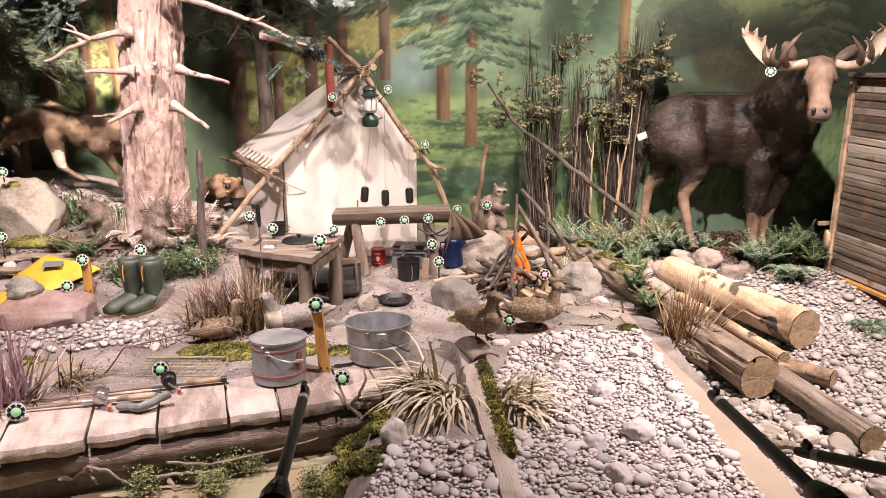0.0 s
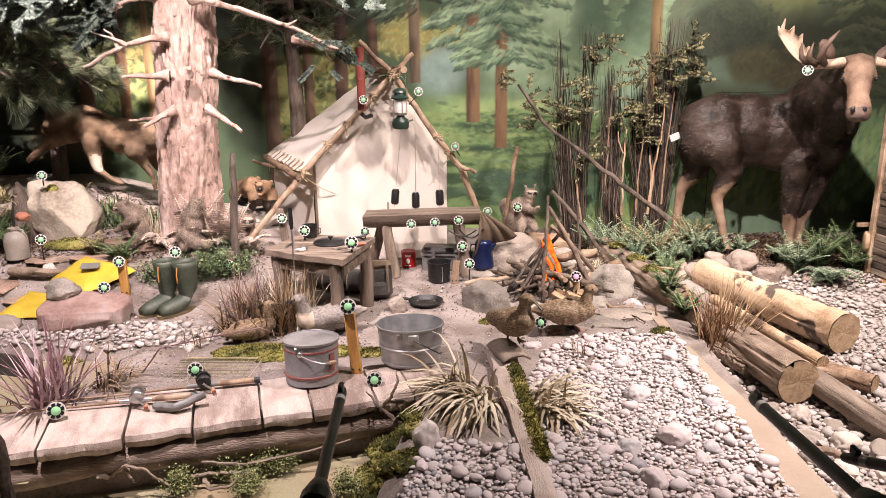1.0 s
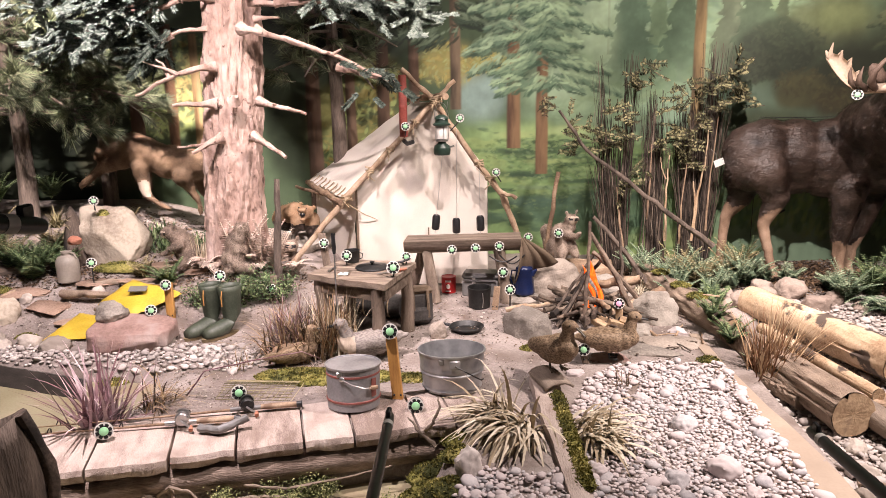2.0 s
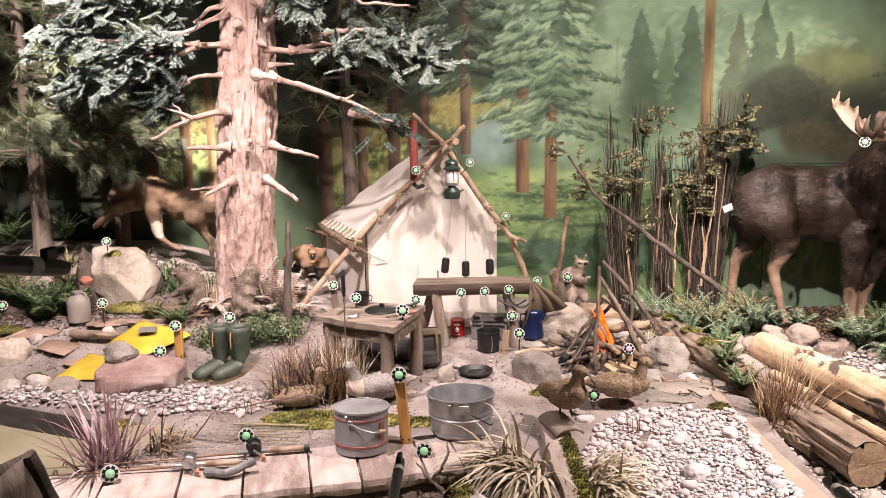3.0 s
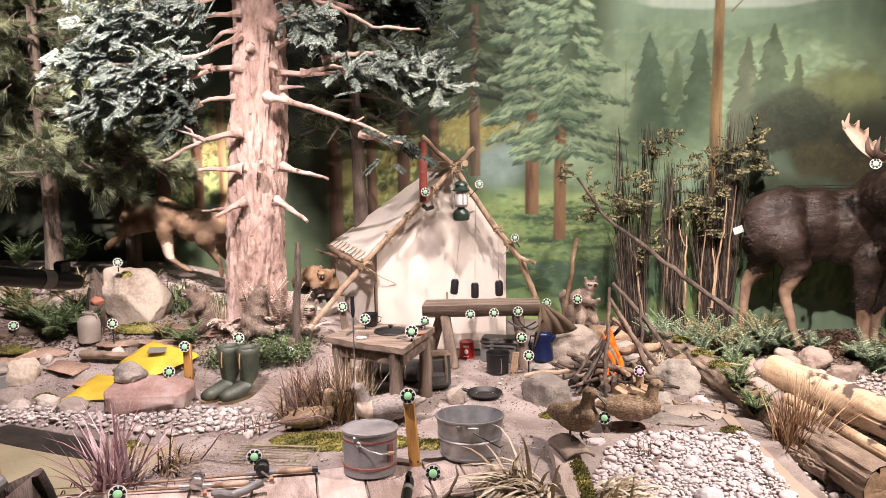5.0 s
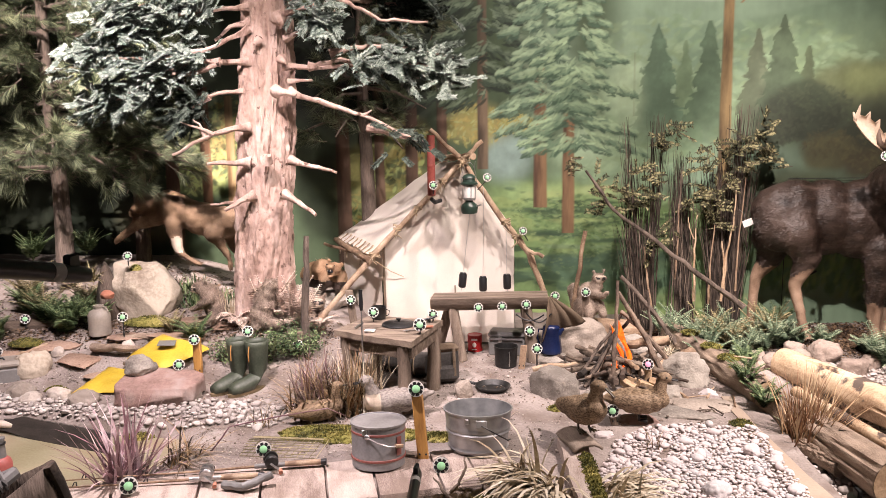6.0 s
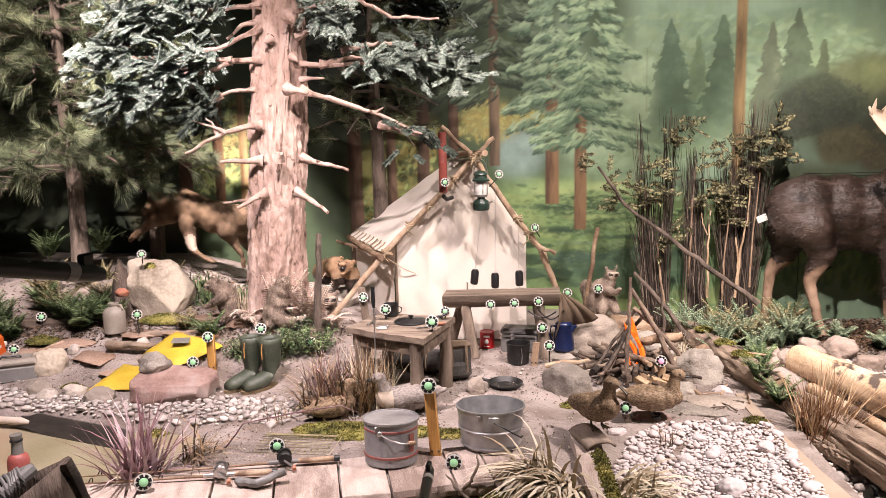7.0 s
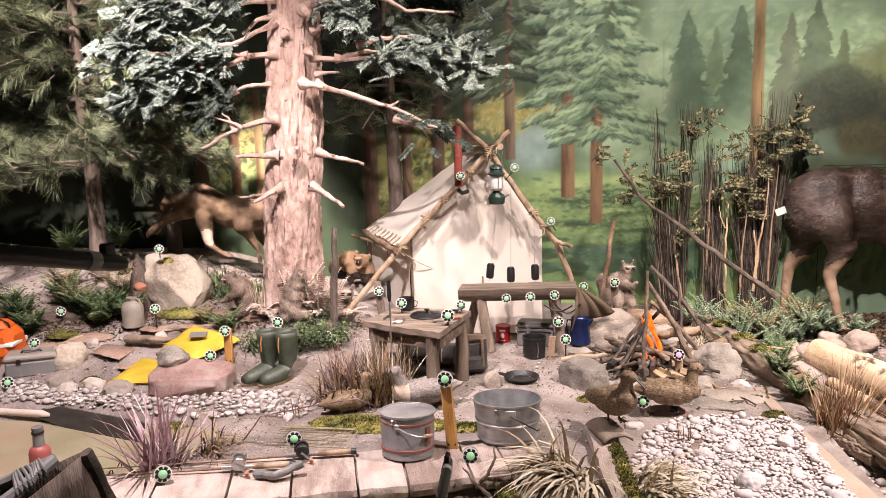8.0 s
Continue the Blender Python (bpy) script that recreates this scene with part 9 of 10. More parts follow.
# waterfowl decoys
def duck(loc, rot, label, size, coats, standing=True, neck=1.0, turn=0.0, tilt=0.0, tuck=0.0):
    """A decoy that faces -y: a long boat-shaped body with folded wings, tail, neck, round head and flat bill. turn: the head's yaw; tuck: bill lowered."""
    g, s = Geo(), size
    lift = 0.028 if standing else -0.012
    lean = Matrix.Translation((0, 0, 0.085 * s + lift)) @ pose(0, 0, 0, tilt) @ Matrix.Scale(s, 4)
    g.m = lean
    for y, z, rx, rz in ((-0.12, 0.012, 0.055, 0.055), (-0.085, 0.004, 0.074, 0.070), (-0.04, 0.0, 0.086, 0.078), (0.01, 0.0, 0.089, 0.078), (0.06, 0.004, 0.082, 0.070), (0.105, 0.012, 0.064, 0.054), (0.145, 0.022, 0.044, 0.036), (0.18, 0.030, 0.03, 0.020)):
        g.ball((0, y, z), (rx, 0.06, rz), 10, 16)
    for q in (-1, 1):
        g.ball((q * 0.062, 0.035, 0.022), (0.034, 0.125, 0.05), 10, 14, rot=(6, 0, q * -7))
        g.bone((q * 0.035, 0.13, 0.045), (q * 0.012, 0.20, 0.05), 0.018, 0.006)
    g.bone((0, 0.17, 0.028), (0, 0.235, 0.034), 0.026, 0.010)
    hz = 0.075 + 0.075 * neck
    g.bone((0, -0.115, 0.045), (0, -0.145, hz - 0.01), 0.046, 0.032)
    head = lean @ Matrix.Translation((0, -0.148, hz + 0.01)) @ pose(0, 0, 0, 0, 0, turn)
    g.m = head
    g.ball((0, -0.008, 0.004), (0.034, 0.044, 0.034), 10, 14)
    g.ball((0, -0.03, -0.004), (0.025, 0.03, 0.024), 8, 12)

    def fittings(g):
        g.m, g.mi = head, 1
        g.tube([(0, -0.048, -0.006), (0, -0.07, -0.013 - 0.02 * tuck), (0, -0.088, -0.017 - 0.04 * tuck)], [0.016, 0.015, 0.016], 10, flat=0.45)
        for q in (-1, 1):
            g.ball((q * 0.030, -0.024, 0.010), 0.0055, 5, 8)
        if standing:
            g.m = Matrix.Scale(s, 4)
            for q in (-0.032, 0.032):
                g.tube([(q, 0.01, 0.06), (q, 0.0, 0.008)], 0.006, 6)
                for a in (-0.4, 0.0, 0.4):
                    g.tube([(q, 0.004, 0.006), (q + 0.05 * math.sin(a), -0.05 * math.cos(a), 0.004)], [0.007, 0.005], 5)

    def coat(p):
        return 2 if len(coats) > 2 and p.y < -0.085 * s and p.z - lift < 0.15 * s else 0
    return mounted("duck_decoy", sculpt(g, 0.0065, 3, coats, coat, 0, 0.012, fittings), coats, loc, label, "duck decoy", rot)


duck((0.224, 3.98, 0.128), 28, "speckled brown duck decoy standing on a bark tile", 1.08, [FEATHER, BILL_DARK], neck=0.55, turn=35, tilt=-14, tuck=0.9)
duck((0.589, 4.387, 0.045), 82, "speckled brown duck decoy on a flat stone", 1.0, [FEATHER, IRON], neck=0.8, tilt=-6)
duck((-0.96, 4.42, 0.02), -70, "grey pintail duck decoy with white breast resting", 1.12, [FEATHER_GREY, IRON, FUR_WHITE], standing=False, neck=0.6, turn=-25)
duck((-1.42, 4.30, 0.01), 118, "brown duck decoy half hidden in dry grass", 0.86, [FEATHER, IRON], standing=False, neck=0.9, tilt=-8)
# bark tile and flat stones under the ducks
g = Geo()
n = 8
for i in range(n + 1):
    u = i / n
    for k in range(7):
        a = math.pi * (0.12 + 0.76 * k / 6)
        g.v.append((0.085 * math.cos(a), -0.14 + 0.26 * u, 0.05 * math.sin(a) + random.uniform(-0.003, 0.003)))
g.f = [(i * 7 + k, i * 7 + k + 1, (i + 1) * 7 + k + 1, (i + 1) * 7 + k) for i in range(n) for k in range(6)]
g.slot = [0] * len(g.f)
tile = thing("bark_tile", g, WOOD_GREY_Y, (0.19, 3.93, 0.056), "curved slab of bark on top of the plank", "bark", rot=(0, 0, 20))
tile.modifiers.new("thickness", "SOLIDIFY").thickness = 0.016
rock(0.60, 4.44, 0.26, 0.16, 0.055, 111, ROCK_RED, "flat reddish stone under the duck", rough=0.5)
rock(0.36, 4.20, 0.12, 0.09, 0.05, 112, PEBBLE, "pale flat stone by the plank", rough=0.2)


# ---- bank on the pond side ----
def boot(loc, rot, label):
    t = empty("rubber_boot", loc, label, "boot", "pair of boots", rot=(0, 0, rot))
    g = Geo()
    path = [(0, -0.19, 0.045, 0.035, 0.03), (0, -0.15, 0.05, 0.052, 0.042), (0, -0.08, 0.06, 0.056, 0.052), (0, -0.02, 0.075, 0.056, 0.066), (0, 0.02, 0.10, 0.06, 0.072), (0, 0.035, 0.16, 0.06, 0.068), (0, 0.035, 0.24, 0.068, 0.075), (0, 0.03, 0.33, 0.075, 0.083), (0, 0.03, 0.37, 0.078, 0.086)]
    verts, seg = [], 16
    for x, y, z, rx, ry in path:
        tilt = step(0.05, 0.16, z)
        for k in range(seg):
            a = 2 * math.pi * k / seg
            u, v = rx * math.cos(a), ry * math.sin(a)
            verts.append((x + u, y + v * tilt, z + v * (1 - tilt)))
    faces = [(i * seg + k, i * seg + (k + 1) % seg, (i + 1) * seg + (k + 1) % seg, (i + 1) * seg + k) for i in range(len(path) - 1) for k in range(seg)]
    faces.append(tuple(range(seg))[::-1])
    ob = part("shaft", g.add(verts, faces), RUBBER, t, smooth=80)
    ob.modifiers.new("thickness", "SOLIDIFY").thickness = 0.006
    sole, out = Geo(), []
    for k in range(20):
        a = 2 * math.pi * k / 20
        y = -0.065 + 0.15 * math.sin(a)
        w = 0.052 if y < -0.08 else 0.044
        out.append((w * math.cos(a), y))
    sole.add([(x, y, 0.0) for x, y in out] + [(x * 1.04, y * 1.02, 0.022) for x, y in out], [tuple(range(20))[::-1], tuple(range(20, 40))] + [(k, (k + 1) % 20, 20 + (k + 1) % 20, 20 + k) for k in range(20)])
    part("sole", sole, SOLE, t, "tan rubber sole")
    part("cord", Geo().tube([(0.05, -0.06, 0.35), (0.06, -0.075, 0.30), (0.055, -0.07, 0.24)], 0.004, 6), WOOD_ORANGE, t, "orange pull cord")
    return t


boot((-2.22, 4.86, 0.0), -32, "dark green rubber boot with tan sole standing")
boot((-2.07, 4.84, 0.0), -38, "dark green rubber boot turned slightly outward")

raft = empty("yellow_life_vest", (-2.9, 5.05, 0.06), "bright yellow vinyl vest spread over the bank", "vest")
def pad(c, d, e, f, thick, n=14):
    g = Geo()
    a, b, c2, d2 = (Vector(p) for p in (c, d, e, f))
    verts = []
    for s in (0, 1):
        for j in range(n + 1):
            for i in range(n + 1):
                u, v = i / n, j / n
                p = a.lerp(b, u).lerp(d2.lerp(c2, u), v)
                puff = thick * (min(1, 5 * u, 5 * (1 - u), 5 * v, 5 * (1 - v))) ** 0.5
                verts.append(p + Vector((0, 0, (puff if s else 0) + 0.008 * noise.noise(p * 9) * s)))
    m = (n + 1) ** 2
    faces = [(j * (n + 1) + i, j * (n + 1) + i + 1, (j + 1) * (n + 1) + i + 1, (j + 1) * (n + 1) + i) for j in range(n) for i in range(n)]
    faces = [f[::-1] for f in faces] + [tuple(q + m for q in f) for f in faces]
    return g.add(verts, faces)
part("panel", pad((-0.293, 0.027, 0.08), (0.102, -0.204, 0.07), (0.316, 0.182, 0.13), (-0.166, 0.346, 0.19), 0.055), YELLOW, raft, smooth=70)
part("panel", pad((-0.466, -0.427, -0.045), (-0.031, -0.385, -0.03), (-0.076, -0.119, 0.03), (-0.454, 0.033, 0.01), 0.03), YELLOW, raft, smooth=70)
part("patch", Geo().box(0.13, 0.10, 0.006, (0.025, 0.06, 0.205), 0.002, (8, 3, 18)), GREY_BOX, raft, "grey printed patch")

jug = empty("stoneware_jug", (-3.62, 5.42, 0.235), "grey stoneware jug with a short neck", "jug")
part("body", Geo().lathe([(0.0, 0.0), (0.078, 0.0), (0.086, 0.008), (0.089, 0.14), (0.086, 0.175), (0.068, 0.205), (0.036, 0.222), (0.034, 0.235), (0.042, 0.24), (0.042, 0.252), (0.028, 0.252), (0.026, 0.23), (0.0, 0.23)], 30), CERAMIC, jug)
part("handle", Geo().tube([(0.04, 0.0, 0.235), (0.066, 0.0, 0.235), (0.078, 0, 0.2), (0.07, 0, 0.185)], 0.009, 7), CERAMIC, jug)
target(-3.34, 5.3, 0.42, 0.95, stem=0.14)
target(-3.51, 5.72, 0.85, 0.9, stem=0.06)
target(-4.35, 5.5, 0.34, 0.95, stem=0.14)
target(-4.23, 5.0, 0.20, 0.95, stem=0.16)
target(-4.0, 4.42, 0.08, 1.0, stem=0.08)
thing("red_fungus", rock_geo(0.13, 0.1, 0.07, 77, 3, 0.3), TERRACOTTA, (-3.66, 5.62, 0.50), "orange-red shelf fungus on the stump", "fungus")
stick("driftwood", [(-3.55, 5.2, 0.20), (-3.3, 5.16, 0.2), (-3.05, 5.2, 0.2)], 0.035, 0.02, WOOD_LOG, "weathered driftwood limb on the bank", "driftwood", "driftwood limbs")
stick("driftwood", [(-3.45, 5.36, 0.22), (-3.1, 5.42, 0.24), (-2.75, 5.5, 0.26)], 0.03, 0.02, WOOD_LOG, "weathered driftwood limb on the bank", "driftwood", "driftwood limbs")
stick("driftwood", [(-3.2, 5.05, 0.12), (-3.0, 4.98, 0.12), (-2.9, 4.95, 0.12)], 0.014, 0.01, BARK_DARK, "thin dark stick on the bank", "driftwood", "driftwood limbs")
stick("driftwood", [(-5.3, 5.62, 0.22), (-4.7, 5.52, 0.24), (-4.2, 5.6, 0.26), (-3.9, 5.7, 0.26)], 0.09, 0.05, WOOD_GREY, "thick grey grooved driftwood log on the bank", "driftwood", "driftwood limbs")
stick("driftwood", [(-4.3, 4.9, 0.06), (-4.1, 5.1, 0.16), (-3.98, 5.25, 0.2)], 0.018, 0.012, WOOD_POLE, "thin peeled stick on the bank", "driftwood", "driftwood limbs")
for k, (x, y, z, dx, dy) in enumerate(((-1.62, 5.9, 0.16, 0.4, -0.25), (-1.55, 5.98, 0.14, 0.45, -0.2), (-1.6, 6.05, 0.12, 0.4, -0.1))):
    stick("driftwood", [(x - dx / 2, y - dy / 2, z + 0.05), (x, y, z + 0.02), (x + dx / 2, y + dy / 2, z - 0.06)], 0.022, 0.018, WOOD_GREY, "weathered grey stick stacked beside the tent", "driftwood", "stacked sticks")
stick("hollow_snag", [(-1.79, 5.28, 0.12), (-1.83, 5.3, 0.45), (-1.80, 5.3, 0.8), (-1.79, 5.3, 1.07)], 0.034, 0.02, BARK_DARK, "dark rusty upright stick before the fir", "stick")
stick("hollow_snag", [(-1.76, 5.2, 0.0), (-1.82, 5.24, 0.22), (-1.80, 5.28, 0.4)], 0.03, 0.018, BARK_DARK, "dark split root prop of the upright stick", "stick")

box = empty("tackle_box", (-4.14, 4.86, 0.0), "grey plastic tackle box with a carry handle", "tackle box", rot=(0, 0, 28))
part("base", Geo().box(0.36, 0.2, 0.12, (0, 0, 0.06), 0.012), GREY_BOX, box)
part("lid", Geo().box(0.38, 0.215, 0.055, (0, 0, 0.15), 0.02), CERAMIC, box, "pale grey ribbed lid")
part("handle", Geo().tube([(-0.07, -0.03, 0.178), (-0.06, -0.03, 0.195), (0.06, -0.03, 0.195), (0.07, -0.03, 0.178)], 0.008, 7), BLACK, box)
part("latch", Geo().box(0.03, 0.012, 0.04, (-0.08, -0.108, 0.13), 0.003), BLACK, box)
fuel = empty("orange_pack", (-4.58, 5.0, 0.05), "stuffed orange waterproof pack with a pale stripe", "pack", rot=(0, 0, 14))
part("body", Geo().box(0.38, 0.26, 0.27, (0, 0, 0.135), 0.055, (0, 0, 0), 0.012), ORANGE, fuel)
part("top", Geo().box(0.30, 0.22, 0.10, (-0.02, 0, 0.29), 0.045, (0, 6, 0), 0.010), ORANGE, fuel)
part("stripe", Geo().box(0.386, 0.266, 0.035, (0, 0, 0.15), 0.008, (0, 0, 0), 0.001), WHITE_PAINT, fuel, "pale worn reflective stripe")
part("strap", Geo().tube([(0.15, -0.04, 0.24), (0.13, -0.03, 0.31), (0.06, -0.02, 0.345), (-0.04, 0.0, 0.35)], 0.012, 7, flat=0.5), BLACK, fuel, "black carry strap")

oar = empty("canoe_paddle", (-3.6, 4.2, -0.115), "dark wooden canoe paddle lying in the shallows", "paddle")
g, n = Geo(), 24
for i in range(n + 1):
    u = i / n
    x, y = 0.93 * u, -0.25 * u
    low = 0.028 - 0.028 * step(0.0, 0.3, u)
    tall = 0.05 + 0.065 * step(0.02, 0.22, u) - 0.012 * step(0.95, 1.0, u)
    for q, off in ((0.0, -0.008), (0.5, -0.012), (1.0, -0.006), (1.0, 0.006), (0.5, 0.012), (0.0, 0.008)):
        g.v.append((x, y + 0.05 * q + off, low + tall * q))
g.f = [(6 * i + k, 6 * i + (k + 1) % 6, 6 * i + 6 + (k + 1) % 6, 6 * i + 6 + k) for i in range(n) for k in range(6)] + [(5, 4, 3, 2, 1, 0), tuple(6 * n + k for k in range(6))]
g.slot = [0] * len(g.f)
part("blade", g, WOOD_BLACK, oar, "dark brown blade")
part("shaft", Geo().tube([(-0.9, 0.06, 0.06), (-0.4, 0.03, 0.055), (0.02, 0.01, 0.055), (0.1, -0.01, 0.055)], [0.02, 0.022, 0.026, 0.012], 10), FERN_PALE, oar, "pale pinkish shaft")
bottle = empty("sauce_bottle", (-3.03, 3.50, -0.113), "dark bottle with a red lower half in the shallows", "bottle")
part("glass", Geo().lathe([(0.0, 0.0), (0.054, 0.0), (0.058, 0.006), (0.058, 0.125), (0.05, 0.15), (0.03, 0.165)], 24), BOTTLE_RED, bottle, "faded red body")
part("neck", Geo().lathe([(0.032, 0.16), (0.03, 0.2), (0.028, 0.262), (0.032, 0.264), (0.032, 0.275), (0.0, 0.275)], 20), GREY_BOX, bottle, "dark grey neck")
part("ring", Geo().lathe([(0.031, 0.235), (0.034, 0.237), (0.034, 0.247), (0.031, 0.249)], 20), BLACK, bottle)


# fishing rods and reels on the boardwalk
def fishing_rod(loc, rot, label, cork, body):
    t = empty("fishing_rod", loc, label, "fishing rod", "fishing rods", rot=(0, 0, rot))
    part("blank", Geo().tube([(-1.1, 0, 0.02), (-0.4, 0, 0.02), (0.02, 0, 0.028)], [0.003, 0.005, 0.008], 8), WOOD_POLE, t, "thin varnished blank")
    part("grip", Geo().tube([(0.14, 0, 0.03), (0.2, 0, 0.031), (0.33, 0, 0.03)], [0.014, 0.017, 0.015], 12), cork, t, "cork grip")
    part("butt_cap", Geo().tube([(0.33, 0, 0.03), (0.36, 0, 0.03)], 0.017, 12), BLACK, t)
    part("seat", Geo().tube([(-0.02, 0, 0.029), (0.15, 0, 0.03)], 0.013, 12), GREY_BOX if body is IRON else STEEL, t)
    reel = Geo()
    reel.m = pose(0.07, -0.005, 0.062, 90, 0, 8)
    reel.lathe([(0.0, -0.04), (0.03, -0.04), (0.036, -0.034), (0.036, -0.018), (0.026, -0.016), (0.026, 0.016), (0.036, 0.018), (0.036, 0.034), (0.03, 0.04), (0.0, 0.04)], 20)
    r = part("reel", reel, body, t, "round baitcasting reel")
    part("crank", Geo().tube([(0.07, -0.05, 0.06), (0.1, -0.06, 0.04), (0.12, -0.06, 0.025)], 0.006, 7), STEEL, r)
    part("knob", Geo().tube([(0.12, -0.055, 0.025), (0.125, -0.085, 0.022)], 0.011, 9), TERRACOTTA, r)
    for x in (-0.25, -0.6, -0.9):
        part("guide", Geo().tube([(x, 0, 0.025), (x + 0.01, 0, 0.045), (x + 0.02, 0, 0.045), (x + 0.02, 0, 0.025)], 0.003, 5), IRON, t)
    return t


fishing_rod((-1.52, 3.50, 0.03), 14, "old fishing rod with cork grip and black reel", WOOD_POLE, IRON)
fishing_rod((-1.80, 3.32, 0.03), 12, "old fishing rod with worn grip and steel reel", WOOD_POLE, STEEL)
stick("rubber_hose", [(-1.62, 3.28, 0.06), (-1.5, 3.26, 0.06), (-1.38, 3.34, 0.09)], 0.022, 0.02, GREY_BOX, "curved dark grey rubber hose on the boards", "hose", rough=0.02)
net = empty("wire_fish_trap", (-1.5, 3.86, 0.0), "flattened rusty wire fish trap on the sand", "fish trap")
g = Geo()
for k in range(13):
    x = -0.22 + 0.037 * k
    g.tube([(x, -0.14, 0.012), (x + 0.03, 0.0, 0.05), (x, 0.14, 0.012)], 0.002, 4)
    y = -0.14 + 0.0233 * k
    z = 0.012 + 0.038 * math.cos(y / 0.14 * math.pi / 2)
    g.tube([(-0.22, y, z), (0.22, y, z)], 0.002, 4)
part("mesh", g, LEAF_DRY, net)
stick("grass_hoop", [(-1.9, 3.75, 0.02), (-1.75, 3.68, 0.2), (-1.45, 3.72, 0.26), (-1.25, 3.9, 0.24), (-1.2, 4.1, 0.12)], 0.004, 0.003, GRASS_PURPLE, "thin arching dry stem over the sand", "stem")


# ---- birch bark canoe bow at the near edge of the pond ----
canoe = empty("birch_canoe", (-1.86, 2.18, -0.29), "bow of a dark bark canoe with lashed gunwales", "canoe", rot=(0, 0, 47))
g, n, m = Geo(), 18, 12
verts = []
for s in (-1, 1):
    for i in range(n + 1):
        u = i / n
        for k in range(m + 1):
            v = k / m
            x = -1.6 + 1.6 * u + (0.16 * math.sin(math.pi * (0.2 + 0.75 * (1 - v)))) * u
            top = 0.66 + 0.24 * u ** 3
            w = 0.34 * (1 - u ** 2.2) * math.sin(math.pi / 2 * min(1, v * 1.15)) ** 0.6
            verts.append((x, s * (w + 0.006), 0.02 + top * v + 0.006 * noise.noise(Vector((x * 8, v * 8, s)))))
q = (n + 1) * (m + 1)
for o in (0, q):
    for i in range(n):
        for k in range(m):
            a = o + i * (m + 1) + k
            f = (a, a + m + 1, a + m + 2, a + 1)
            g.f.append(f if o else f[::-1])
g.v, g.slot = [tuple(v) for v in verts], [0] * len(g.f)
hull = part("hull", g, BARK_DARK, canoe, "dark weathered birch bark hull", smooth=70)
hull.modifiers.new("thickness", "SOLIDIFY").thickness = 0.006
rim = [(-1.6 + 1.6 * u, 0.34 * (1 - u ** 2.2), 0.68 + 0.24 * u ** 3) for u in [i / 12 for i in range(13)]]
for s in (-1, 1):
    part("gunwale", Geo().tube([(x, s * y, z) for x, y, z in rim], 0.022, 8, 0.05), GREY_BOX, canoe, "grey wooden gunwale")
stem = []
for i in range(13):
    v = 1 - i / 12
    stem.append((0.16 * math.sin(math.pi * (0.2 + 0.75 * (1 - v))) + 0.01, 0, 0.02 + 0.90 * v))
part("stem_seam", Geo().tube(stem, 0.026, 9, 0.3), CHAR, canoe, "dark pitched stem seam")
for k in range(9):
    x = -0.13 + 0.011 * k
    u = 1 + x / 1.6
    w, z = 0.34 * (1 - u ** 2.2) + 0.026, 0.68 + 0.24 * u ** 3
    turn = Geo().tube([(x + 0.006 * math.cos(a + k), w * math.cos(a), z + 0.03 * math.sin(a)) for a in [2 * math.pi * j / 12 for j in range(13)]], 0.0065, 6, caps=False)
    part("lashing", turn, GREY_BOX, canoe, "grey wound rawhide lashing")
target(-2.64, 3.35, 0.03, 1.0, stem=0.06)

# ---- shed beside the moose ----
shed = empty("shed", (3.389, 4.682, -0.12), "weathered plank shed with a gable end on dark skids", "shed", rot=(0, 0, 9.7))
for k in range(28):
    g = Geo()
    g.m = pose(0, random.uniform(-0.006, 0.006), 0.165 + 0.0555 * k, 0, 0, 90)
    g.box(2.12, 0.024 + 0.006 * (k % 2), 0.052, (0, random.uniform(-0.004, 0.004), 0), 0.006, (random.uniform(-4, 4), random.uniform(-0.25, 0.25), 0), 0.003)
    part("plank", g, WOOD_SHED, shed)
part("corner_post", Geo().box(0.035, 0.05, 1.56, (-0.015, 1.09, 0.92), 0.004), WOOD_POLE, shed, "orange-brown corner board")
part("sill", Geo().box(0.05, 2.15, 0.03, (-0.02, 0.0, 0.115), 0.004), WOOD_ORANGE, shed, "orange sill board")
part("skid", Geo().box(0.12, 2.1, 0.1, (0.06, 0.0, 0.05), 0.006), BARK_DARK, shed, "dark skid beam")
part("wall", Geo().box(1.2, 2.1, 1.55, (0.65, 0.0, 0.92), 0.01), WOOD_SHED, shed)
part("cap", Geo().box(1.35, 2.2, 0.03, (0.6, 0.0, 1.715), 0.006, (0, 0, 0), 0.003), WOOD_SHED, shed, "weathered cap board")
part("peg", Geo().box(0.12, 0.03, 0.035, (-0.05, 1.15, 0.52), 0.005), WOOD_POLE, shed, "short protruding peg")
w = Geo()
w.m = pose(-0.02, 1.14, 0.38, 90, 0, 60)
w.lathe([(0.0, -0.02), (0.075, -0.02), (0.085, -0.012), (0.085, 0.012), (0.075, 0.02), (0.0, 0.02)], 24)
part("wheel", w, WOOD_CUT, shed, "small round wooden wheel")
